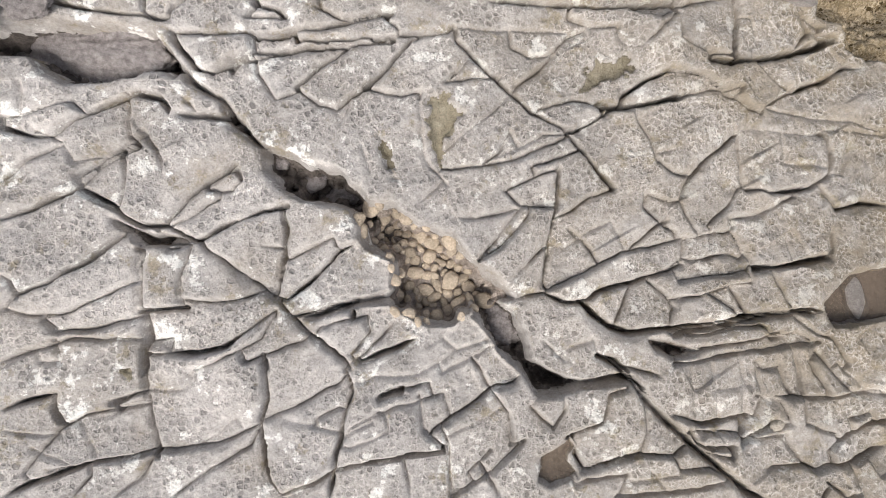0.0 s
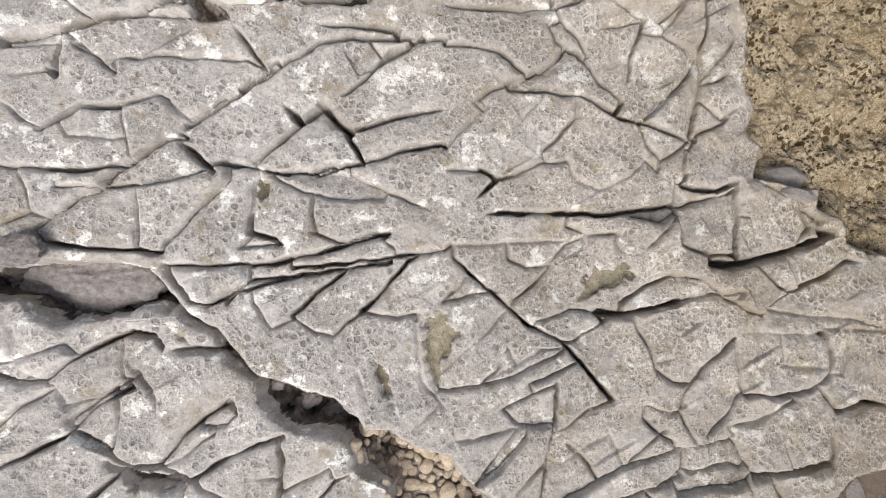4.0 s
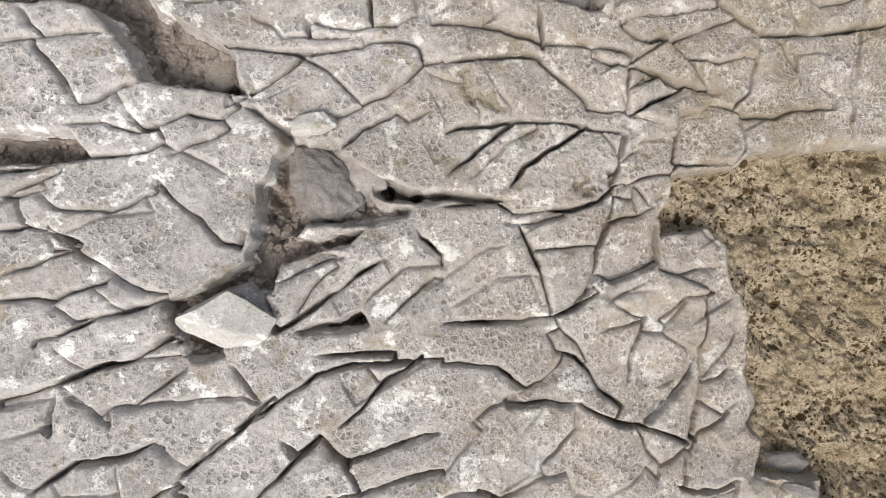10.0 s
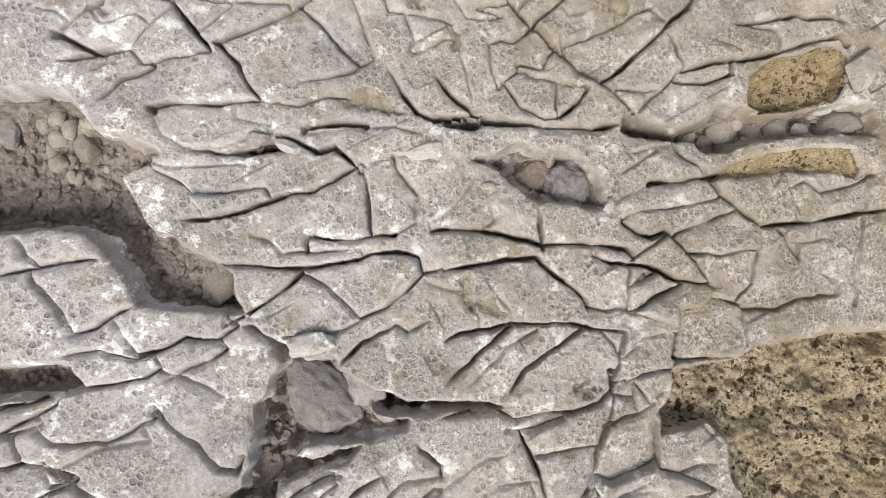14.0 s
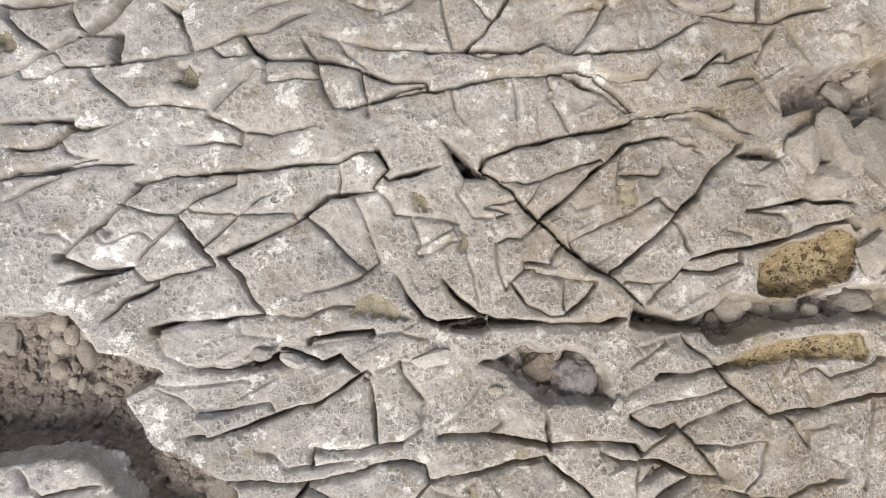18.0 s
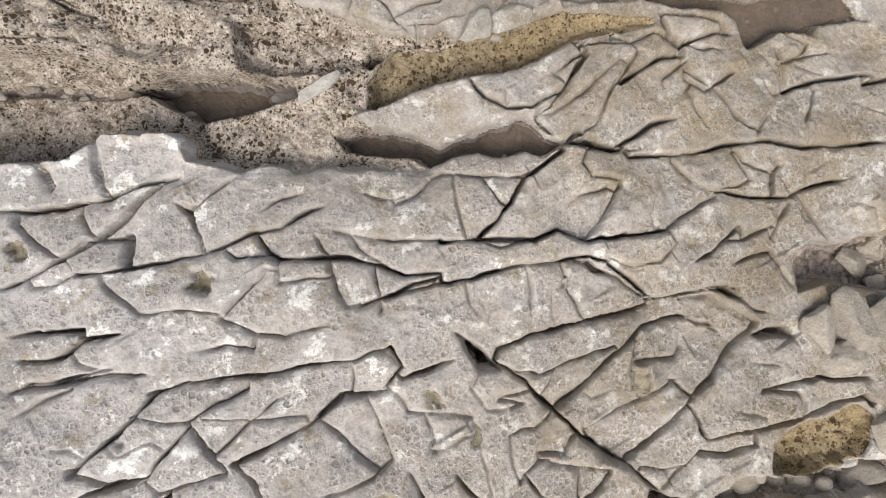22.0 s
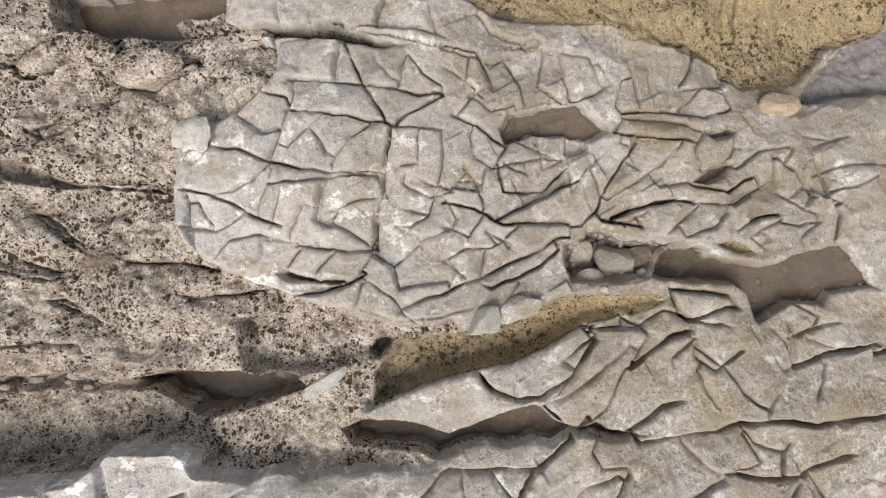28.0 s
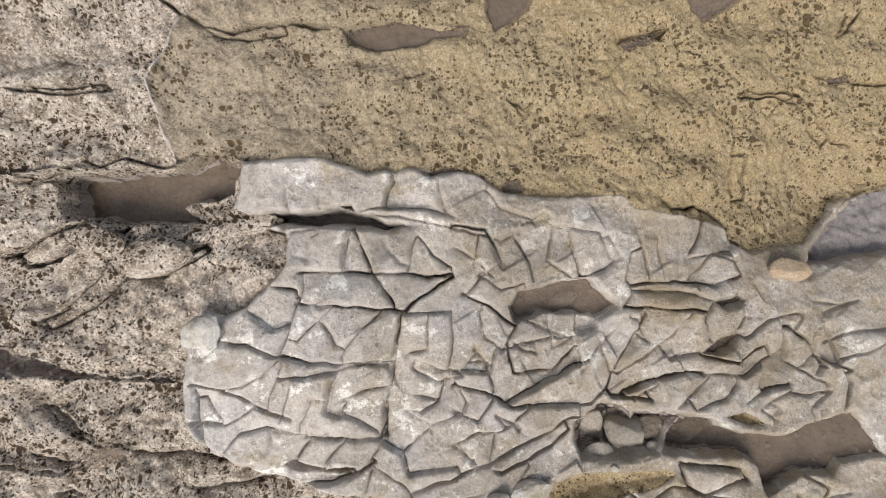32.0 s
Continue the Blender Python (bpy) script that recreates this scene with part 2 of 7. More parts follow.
def base(x, y):
    v = (y - 9.5) / 11
    z = -0.3056 -0.1073 * v ** 1 -0.3449 * v ** 2 -0.6870 * v ** 3 +0.2963 * v ** 4 +0.5063 * v ** 5
    z = z + x * (-0.1553 +0.0616 * v ** 1 +0.0102 * v ** 2 -0.0825 * v ** 3) + 0.0014 * x * x
    return z + 0.30 * np.exp(-((x + 1.0) ** 2 / 2.2 + (y - 18.1) ** 2 / 1.2)) - 0.20 * np.exp(-((x - 0.4) ** 2 / 2.5 + (y - 14.2) ** 2 / 0.25)) - 0.42 * np.exp(-((x - 5.8) ** 2 / 2.5 + (y - 18.9) ** 2 / 0.6)) + 0.09 * np.exp(-((x - 1.0) ** 2 / 9 + (y - 17.2) ** 2 / 1.6)) + 0.10 * np.exp(-((x + 1.6) ** 2 / 6 + (y - 11.8) ** 2 / 4))


wx = gx + 0.013 * lattice(gx, gy, 0.15, 1) + 0.005 * lattice(gx, gy, 0.06, 2)
wy = gy + 0.013 * lattice(gx, gy, 0.15, 3) + 0.005 * lattice(gx, gy, 0.06, 4)
vary = np.clip(1 + 0.75 * lattice(gx, gy, 0.26, 5), 0.35, 1.8)
# how far the worn flanks of the cracks reach
slant = np.clip(1.0 + 0.7 * lattice(gx, gy, 0.34, 6) + 0.3 * lattice(gx, gy, 0.12, 7), 0.35, 1.9)
carve = np.zeros_like(gx)
edge = np.full_like(gx, 9.0)
# the nearest crack: how far its lip is, its half width and the way to it
lip, lip_half, lip_x, lip_y = np.full_like(gx, 9.0), np.ones_like(gx), np.zeros_like(gx), np.zeros_like(gx)


def window(pts, pad):
    p = np.array(pts)
    (ax, ay), (bx, by) = p.min(0) - pad, p.max(0) + pad
    return (slice(max(0, int((ay - Y0) / STEP)), max(0, int((by - Y0) / STEP) + 2)),
            slice(max(0, int((ax - X0) / STEP)), max(0, int((bx - X0) / STEP) + 2)))


def cut(pts, free, width, depth, worn, parts=True):
    """A crack along the points: a cleft of that half width and depth, with worn shoulders; it fades out at its free ends."""
    p = [np.array(q, float) for q in pts]
    for k, (a, b) in enumerate(zip(p[:-1], p[1:])):
        w = window((a, b), 0.3)
        if w[0].start >= w[0].stop or w[1].start >= w[1].stop:
            continue
        x, y, way = wx[w], wy[w], b - a
        long = math.hypot(*way) + 1e-6
        t = np.clip(((x - a[0]) * way[0] + (y - a[1]) * way[1]) / long ** 2, 0, 1)
        ox, oy = x - a[0] - t * way[0], y - a[1] - t * way[1]
        d = np.hypot(ox, oy)
        fade = np.ones_like(d)
        if free[0] and k == 0:
            fade = np.minimum(fade, t * long / 0.16)
        if free[1] and k == len(p) - 2:
            fade = np.minimum(fade, (1 - t) * long / 0.16)
        half = np.maximum(width * vary[w] * fade, 0.6 * STEP)
        fine = half < 1.3 * STEP
        fall = np.where(fine, np.clip(1.6 - d / (0.6 * STEP), 0, 1), np.clip(1.7 * (1 - d / half), 0, 1))
        brow = worn * np.clip(1.5 - 0.5 * slant[w], 0.7, 1.6)
        reach = (0.028 + 0.62 * worn) * slant[w]
        deep = fade * (depth * np.clip(1.6 * vary[w] - 0.6, 0.25, 1.4) * fall + brow * np.clip(1 - d / reach, 0, 1) ** 1.1)
        carve[w] = np.maximum(carve[w], deep)
        if parts:
            nearer = d - half < lip[w]
            lip[w] = np.where(nearer, d - half, lip[w])
            lip_half[w] = np.where(nearer, np.where(fine, 0.0, half), lip_half[w])
            lip_x[w] = np.where(nearer, ox, lip_x[w])
            lip_y[w] = np.where(nearer, oy, lip_y[w])
            edge[w] = np.minimum(edge[w], d)


cracks = []


def fissure(*pts):
    cracks.append((pts, (0.034, 0.24, 0.085)))


def open_joint(*pts):
    cracks.append((pts, (0.021, 0.16, 0.056)))


def joint(*pts):
    cracks.append((pts, (0.011, 0.045, 0.042)))


def groove(*pts):
    cracks.append((pts, (0.012, 0.010, 0.034, False)))


areas, levels = [], []


def area(kind, pts, level):
    """A stretch of other ground; level: the height of its floor, where it is known."""
    areas.append((kind, pts))
    levels.append(level)


def conglomerate(*pts, level=None):
    area("conglomerate", pts, level)


def algae_shelf(*pts, level=None):
    area("algae", pts, level)


def barnacle_shelf(*pts, level=None):
    area("barnacle", pts, level)


def gully(*pts, level=None):
    area("gully", pts, level)


def deep_gully(*pts, level=None):
    area("deep_gully", pts, level)


def pool(*pts, level=None):
    area("pool", pts, level)


def hollow(*pts, level=None):
    area("hollow", pts, level)


def channel(*pts, level=None):
    area("channel", pts, level)


# joints and cracks of the limestone
open_joint((-3.97, 7.20), (-3.97, 7.14), (-3.67, 7.17), (-3.40, 7.24))
open_joint((-3.80, 6.89), (-3.98, 6.88), (-3.83, 6.96), (-3.47, 7.12), (-3.46, 7.20))
open_joint((-4.27, 1.65), (-4.27, 1.56), (-4.00, 1.47), (-3.83, 1.47), (-3.52, 1.69), (-3.25, 1.81), (-3.02, 1.89), (-2.81, 1.83), (-2.73, 1.71), (-2.73, 1.65))
joint((-4.03, 2.03), (-4.08, 2.01), (-4.09, 1.67), (-4.27, 1.65), (-4.27, 1.56))
joint((-4.12, 1.67), (-3.87, 1.75), (-3.64, 1.82), (-3.52, 1.69))
joint((-2.53, 1.70), (-2.54, 1.80), (-2.49, 1.68), (-2.49, 1.71))
joint((-3.10, 1.86), (-3.11, 1.89), (-3.11, 1.46), (-3.09, 1.42))
open_joint((-3.05, 0.31), (-3.06, -0.03), (-3.05, -0.32), (-3.05, -0.60), (-3.06, -0.83), (-3.09, -1.11), (-3.07, -1.39), (-3.02, -1.68), (-3.00, -1.80), (-3.03, -1.78))
open_joint((-1.88, -0.98), (-1.91, -0.92), (-1.90, -1.27), (-1.97, -1.50), (-1.97, -1.96), (-1.92, -2.14), (-1.82, -2.27))
groove((-3.06, -1.11), (-2.74, -1.14), (-2.57, -0.98))
open_joint((-4.40, -1.18), (-4.15, -1.12), (-3.92, -1.09), (-3.90, -1.26), (-3.84, -1.38), (-3.83, -1.40))
open_joint((-3.35, -1.29), (-3.36, -1.20), (-3.12, -1.13), (-3.09, -1.13))
joint((-3.84, -1.38), (-3.84, -1.41), (-3.65, -1.31), (-3.13, -1.27), (-3.08, -1.27))
open_joint((-4.48, -2.06), (-4.16, -1.91), (-3.95, -1.88), (-3.64, -1.79), (-3.37, -1.79))
joint((-4.16, -1.91), (-4.20, -1.82), (-3.87, -1.43), (-3.84, -1.41))
joint((-3.94, -1.87), (-3.95, -1.82), (-3.43, -1.79), (-3.00, -1.74), (-2.45, -1.74), (-2.00, -1.55), (-1.98, -1.57))
joint((-2.93, -2.23), (-2.58, -2.02), (-2.12, -1.77), (-1.97, -1.55))
joint((-3.00, -1.74), (-3.23, -2.01), (-3.46, -2.17))
joint((-1.97, -1.53), (-1.65, -1.41), (-1.19, -1.21), (-1.06, -1.08))
open_joint((-1.11, -1.06), (-1.12, -1.07), (-1.05, -1.29), (-1.15, -1.57), (-1.24, -1.92), (-1.26, -2.09), (-1.26, -2.10))
open_joint((-1.82, -2.28), (-1.47, -2.19), (-1.24, -2.09), (-0.88, -2.04), (-0.53, -2.01), (-0.14, -2.02), (-0.14, -1.96))
open_joint((-1.29, -2.12), (-1.34, -2.39))
joint((-0.56, -2.01), (-0.52, -2.48))
groove((-1.10, -1.69), (-0.80, -1.54))
groove((-4.02, -0.75), (-4.09, -1.07))
groove((-2.68, -1.78), (-2.22, -1.47))
groove((-4.13, -1.57), (-3.79, -1.78))
open_joint((-0.78, -1.40), (-0.73, -1.37), (-0.55, -1.36), (-0.55, -1.31))
joint((-0.72, -1.54), (-0.59, -1.50), (-0.11, -1.42), (-0.03, -1.70))
open_joint((-0.27, -1.83), (-0.21, -1.77), (0.16, -1.57), (0.42, -1.41), (0.67, -1.37), (0.75, -1.29))
joint((0.23, -1.04), (0.25, -1.09), (0.41, -1.44), (0.59, -1.67), (0.59, -2.03), (0.75, -1.98), (0.69, -2.04))
joint((-0.03, -1.70), (-0.13, -1.75), (-0.08, -1.97), (-0.08, -2.52), (0.05, -2.46))
groove((-0.04, -1.85), (0.46, -1.65))
joint((-0.08, -2.46), (0.05, -2.46), (0.36, -2.31), (0.69, -2.04), (0.68, -2.01))
joint((1.27, -1.99), (1.32, -1.97), (1.64, -1.88), (1.73, -1.58), (1.93, -1.53), (1.93, -1.49))
open_joint((1.23, -2.00), (1.25, -2.03), (1.38, -2.38), (1.67, -2.31), (2.00, -2.22), (2.39, -2.28), (2.56, -2.21))
joint((2.12, -1.72), (2.11, -1.73), (2.12, -1.98), (2.00, -2.22))
joint((1.78, -2.68), (1.78, -2.63), (1.86, -2.45), (1.41, -2.47), (1.28, -2.52), (1.25, -2.46))
joint((1.78, -2.63), (1.71, -2.68), (2.42, -2.68), (3.08, -2.62))
joint((0.91, -1.54), (0.84, -1.63), (1.07, -1.89), (1.21, -1.72), (1.21, -1.54))
open_joint((1.63, -1.13), (1.64, -1.14), (1.88, -1.31), (2.12, -1.55), (2.11, -1.56))
joint((4.11, -1.39), (4.20, -1.27), (4.55, -1.75), (5.02, -1.85), (4.90, -1.77))
open_joint((2.39, -1.88), (2.43, -1.85), (2.74, -1.97), (3.15, -1.95), (3.35, -1.96), (3.28, -1.96))
groove((2.67, -1.34), (2.68, -1.91))
groove((2.94, -1.37), (2.95, -1.90))
groove((3.28, -1.33), (3.29, -1.90))
joint((3.55, -1.41), (3.49, -1.34), (3.51, -1.73), (3.42, -1.97), (3.35, -1.96))
open_joint((3.28, -1.96), (3.22, -2.26), (3.39, -2.15), (3.61, -2.05), (3.62, -2.10))
joint((3.63, -1.78), (3.65, -1.74), (4.12, -1.81), (4.90, -1.77), (4.89, -1.82))
joint((3.93, -1.19), (4.01, -1.64), (3.98, -2.08), (4.34, -2.23), (4.39, -2.31))
open_joint((4.26, -2.56), (4.25, -2.41), (4.48, -2.24), (4.97, -2.10))
open_joint((3.89, -2.51), (4.02, -2.58), (4.43, -2.55), (4.93, -2.41))
joint((3.32, -2.21), (3.73, -2.18), (3.89, -2.51), (3.42, -2.53))
groove((3.72, -2.24), (3.89, -2.54))
open_joint((2.57, -2.07), (2.61, -2.02), (2.72, -2.22), (3.11, -2.28), (3.09, -2.37))
joint((4.18, -2.75), (4.14, -2.71), (4.38, -2.93), (4.57, -2.88))
groove((-0.92, 1.78), (-1.06, 1.47))
groove((2.91, -1.61), (3.39, -1.59))
open_joint((-1.49, 4.64), (-1.50, 4.66), (-1.68, 4.55), (-1.85, 4.35), (-2.14, 4.13), (-2.39, 3.97), (-2.41, 3.96))
open_joint((-1.21, 9.82), (-1.09, 9.79), (-0.80, 9.62), (-0.62, 9.68), (-0.50, 9.58), (-0.39, 9.46), (-0.37, 9.41))
joint((-3.12, 14.43), (-3.12, 14.32), (-3.03, 13.85), (-2.95, 13.73))
joint((-3.70, 14.19), (-3.62, 14.08), (-3.51, 13.87))
open_joint((1.71, 14.47), (1.93, 14.64), (2.24, 15.02), (2.40, 15.23), (2.39, 15.40))
joint((3.63, 15.41), (3.64, 15.37), (3.67, 14.93), (3.87, 14.75), (4.26, 14.96), (4.25, 14.99))
joint((4.90, 15.29), (4.92, 14.77))
open_joint((6.00, 14.86), (6.01, 14.79), (6.58, 14.90))
open_joint((-4.02, 18.62), (-3.74, 18.68), (-3.27, 19.01), (-3.21, 19.14))
open_joint((-3.71, 18.70), (-3.69, 18.68), (-3.28, 18.92), (-2.92, 18.95), (-2.86, 18.99))
open_joint((-3.00, 18.94), (-2.99, 18.76), (-2.90, 18.63), (-2.93, 18.50), (-2.57, 18.42), (-2.19, 18.59), (-1.98, 18.71), (-1.97, 18.80))
open_joint((-2.93, 18.50), (-3.18, 18.19), (-3.48, 18.02), (-3.77, 17.90))
open_joint((-4.07, 16.57), (-3.74, 16.40), (-3.52, 16.35), (-3.12, 16.54), (-3.12, 16.57))
open_joint((-3.79, 17.04), (-3.51, 16.84), (-3.35, 16.65), (-3.27, 16.55))
joint((-3.63, 16.09), (-3.35, 15.92), (-3.19, 15.79), (-3.19, 15.80))
open_joint((-2.23, 21.45), (-2.02, 21.28), (-1.75, 21.11), (-1.45, 21.08), (-1.02, 21.18))
open_joint((-3.84, 20.54), (-3.41, 20.51), (-2.96, 20.56))
open_joint((3.08, 21.10), (3.06, 21.12), (3.60, 21.16))
open_joint((4.65, 20.35), (5.21, 20.38), (5.53, 20.26), (5.75, 19.95), (5.97, 19.72))
joint((6.19, 21.17), (6.38, 21.48))
open_joint((1.57, 20.40), (1.77, 20.19))
joint((3.90, 21.02), (4.28, 20.87))
open_joint((0.35, 20.64), (0.55, 20.71))
open_joint((5.73, 20.64), (6.23, 20.56), (7.00, 20.50), (7.01, 20.49))
open_joint((-3.15, 19.71), (-2.91, 19.82), (-2.57, 19.69))
joint((-1.43, -1.55), (-1.20, -1.45), (-1.11, -1.48))
groove((-1.77, -1.51), (-1.27, -1.68))
groove((-1.11, -1.87), (-0.69, -1.73))
groove((-1.16, -1.75), (-0.86, -1.63))
joint((-0.66, -1.37), (-0.67, -1.32), (-0.25, -1.29), (-0.22, -1.44))
joint((-0.36, -1.47), (-0.37, -1.40), (-0.33, -1.76), (-0.14, -1.96), (-0.14, -2.02))
groove((-4.42, -1.38), (-3.87, -1.49))
groove((-3.66, -1.45), (-3.58, -1.69))
joint((-3.65, -1.80), (-3.65, -1.91), (-3.82, -2.13))
joint((1.95, -1.34), (1.95, -1.29), (2.30, -1.41), (2.31, -1.44))
joint((2.63, -2.06), (2.67, -2.03), (3.13, -2.13), (3.24, -2.15))
joint((2.44, -2.11), (2.47, -2.07), (2.65, -2.27), (3.10, -2.38), (3.11, -2.28))
joint((2.86, -2.36), (2.84, -2.38), (3.08, -2.62), (3.26, -2.82), (3.22, -2.85))
joint((2.39, -2.28), (2.44, -2.44), (2.83, -2.48), (3.02, -2.58), (3.03, -2.57))
groove((1.92, -2.52), (2.43, -2.50))
joint((0.25, -2.18), (0.38, -2.07), (0.12, -2.29), (0.17, -2.40))
joint((0.25, -2.18), (0.41, -2.50), (0.33, -2.32))
groove((2.12, -2.41), (2.29, -2.67))
joint((3.49, -1.42), (3.55, -1.41), (3.58, -1.73), (3.57, -1.76))
joint((3.75, -1.43), (3.85, -1.75), (3.85, -1.77))
joint((3.50, -1.74), (3.44, -1.72), (3.71, -1.80), (3.81, -2.06), (3.60, -2.11), (3.58, -2.06))
joint((4.22, -1.31), (4.11, -1.39), (4.27, -1.72), (4.28, -1.80))
groove((4.46, -1.42), (4.76, -1.76))
joint((4.55, -2.22), (4.50, -2.06), (4.79, -2.02), (4.83, -2.14))
joint((4.47, -2.54), (4.49, -2.62), (4.58, -2.95))
joint((4.18, -2.75), (4.21, -2.72), (4.05, -2.90))
groove((-4.10, 4.48), (-3.70, 4.57))
groove((5.11, 15.06), (5.48, 14.91))
joint((3.40, 14.79), (3.38, 14.94), (3.69, 15.15), (3.65, 15.15))
groove((2.52, 14.95), (2.82, 15.16))
groove((-2.87, 20.38), (-2.56, 19.95))
groove((-4.00, 20.04), (-3.58, 19.91))
joint((-2.57, 19.69), (-2.15, 19.81), (-1.73, 19.73))
groove((-3.57, 20.92), (-3.15, 20.80))
open_joint((-4.05, 19.61), (-4.05, 19.57), (-3.72, 19.56), (-3.38, 19.59), (-3.39, 19.66))

open_joint((-3.09, 16.49), (-2.73, 16.45), (-2.31, 16.43), (-1.91, 16.30))
open_joint((-3.91, 17.06), (-3.67, 16.88), (-3.44, 16.65), (-3.27, 16.55))
open_joint((-3.77, 16.10), (-3.55, 15.97), (-3.33, 15.90), (-3.19, 15.80))
joint((-4.30, 15.62), (-3.85, 15.63), (-3.45, 15.58), (-3.29, 15.47))
open_joint((-2.44, 16.11), (-2.20, 16.01), (-1.70, 16.04), (-1.39, 16.06))
groove((-2.86, 15.86), (-2.45, 15.75), (-2.27, 15.52))
open_joint((-3.23, 18.51), (-3.45, 18.29), (-3.61, 18.12), (-3.90, 18.00))
fissure((-3.13, 18.67), (-2.98, 18.57), (-2.74, 18.52), (-2.45, 18.58), (-2.06, 18.76))
open_joint((-3.75, 17.02), (-3.61, 16.86), (-3.46, 16.72))
fissure((-3.39, 19.09), (-3.81, 18.89), (-4.04, 18.77), (-4.27, 18.73))
fissure((-1.40, 18.94), (-1.14, 18.84), (-1.08, 18.94), (-0.70, 19.01), (-0.37, 19.12))
open_joint((-3.97, 20.57), (-3.52, 20.56), (-3.24, 20.59), (-3.03, 20.64))
fissure((-2.39, 21.59), (-2.15, 21.39), (-1.87, 21.21), (-1.57, 21.17), (-1.25, 21.27), (-0.94, 21.28), (-0.62, 21.22), (-0.39, 21.26))
open_joint((-3.29, 19.78), (-3.73, 19.58), (-4.07, 19.65), (-4.28, 19.72))
open_joint((4.76, 20.45), (5.01, 20.41), (5.43, 20.44), (5.67, 20.30), (5.90, 19.98), (6.13, 19.76), (6.38, 19.73))
open_joint((4.78, 19.61), (4.77, 19.34), (4.77, 19.02))
fissure((3.13, 21.16), (3.36, 21.15), (3.68, 21.24))
open_joint((6.59, 21.57), (6.45, 21.37), (6.35, 21.25))
open_joint((1.63, 20.37), (1.80, 20.25), (1.94, 20.38))
groove((2.60, 20.55), (2.87, 20.66), (3.12, 20.91))
joint((0.13, 20.57), (0.55, 20.74))
fissure((3.46, 19.13), (3.64, 18.93), (3.83, 18.91))
fissure((3.99, 18.96), (4.22, 18.85), (4.40, 18.67))
open_joint((1.35, 1.49), (1.51, 1.32), (1.72, 1.05), (1.97, 0.75))
joint((0.13, 1.01), (0.45, 1.03), (0.65, 1.18), (0.82, 1.41))
joint((0.45, 1.03), (0.77, 1.08), (0.97, 1.14), (1.44, 1.33))
groove((0.58, 1.12), (0.91, 1.23), (1.18, 1.36), (1.44, 1.36))
joint((1.02, 1.01), (1.36, 1.10), (1.63, 1.19))
joint((0.71, 0.74), (0.88, 0.82), (1.35, 0.97))
open_joint((1.34, 0.97), (1.29, 0.58), (1.19, 0.20), (1.07, -0.29))
joint((0.71, 0.74), (0.86, 0.57), (1.28, 0.53))
joint((1.27, 0.42), (1.44, 0.48), (1.69, 0.63), (1.96, 0.72))
joint((0.10, 0.48), (0.41, 0.46), (0.86, 0.53))
joint((0.86, 0.53), (0.59, 0.24), (0.45, 0.09))
joint((0.32, -0.03), (0.58, 0.11), (0.95, 0.44))
joint((0.71, -0.24), (0.98, -0.01), (1.19, 0.14))
joint((1.43, 0.29), (1.64, 0.05), (1.72, -0.14))
joint((1.72, -0.14), (2.04, -0.00), (2.34, 0.02), (2.77, 0.12))
open_joint((0.70, -0.46), (1.05, -0.42), (1.30, -0.53), (1.53, -0.54), (1.70, -0.43), (2.11, -0.36), (2.45, -0.28), (2.73, -0.20))
joint((1.72, -0.14), (1.32, -0.31), (1.09, -0.39))
joint((2.77, 0.12), (2.74, -0.14), (2.42, -0.28))
fissure((1.50, -0.54), (1.65, -0.71), (1.80, -0.84), (1.99, -0.92), (2.26, -0.91), (2.59, -0.90), (3.01, -0.88), (3.36, -0.83), (3.99, -0.82), (4.35, -0.82))
joint((2.31, -0.37), (2.49, -0.54), (2.55, -0.67), (2.46, -0.89))
joint((1.87, -0.79), (1.99, -0.54), (2.11, -0.36))
joint((2.34, 1.50), (2.46, 1.27), (2.50, 1.00))
joint((2.51, 1.03), (2.70, 0.86), (2.88, 0.85))
open_joint((2.87, 0.78), (3.15, 1.04), (3.54, 1.31))
joint((3.54, 1.31), (3.53, 0.96), (3.57, 0.65))
open_joint((3.57, 0.65), (3.96, 0.60), (4.41, 0.62), (4.70, 0.78), (4.76, 1.06), (4.69, 1.28))
joint((2.33, 0.64), (2.60, 0.53), (2.74, 0.55), (2.87, 0.78))
joint((2.74, 0.55), (2.83, 0.35), (2.94, 0.15))
joint((3.06, 0.24), (3.37, 0.49), (3.50, 0.66))
joint((2.32, 0.51), (2.44, 0.34), (2.67, 0.19))
joint((2.11, 0.03), (2.44, 0.27), (2.58, 0.33))
joint((3.35, 0.29), (3.71, 0.34), (4.02, 0.46), (4.18, 0.53))
joint((2.76, 0.09), (3.33, 0.16), (3.41, 0.22))
joint((3.40, 0.12), (3.51, -0.12), (3.63, -0.31))
open_joint((4.56, 0.61), (4.71, 0.36), (5.14, 0.42), (5.42, 0.37))
open_joint((4.61, 0.16), (4.60, -0.11), (4.55, -0.21))
fissure((3.63, -0.31), (4.00, -0.28), (4.55, -0.21))
joint((2.88, -0.15), (3.30, -0.10), (3.44, -0.18))
joint((2.65, -0.39), (3.00, -0.35), (3.49, -0.31))
joint((2.52, -0.58), (2.90, -0.57), (3.26, -0.46), (3.54, -0.45))
joint((3.26, -0.46), (3.37, -0.70), (3.43, -0.80))
joint((2.97, -0.54), (3.30, -0.76))
joint((3.84, -0.40), (3.94, -0.67), (4.00, -0.77))
joint((3.62, -0.97), (3.71, -1.11), (3.96, -1.06), (4.23, -1.18))
joint((2.45, -0.95), (2.86, -1.02), (3.21, -0.94), (3.56, -0.94))
joint((2.56, -1.22), (2.98, -1.15), (3.54, -1.10), (3.83, -1.02))
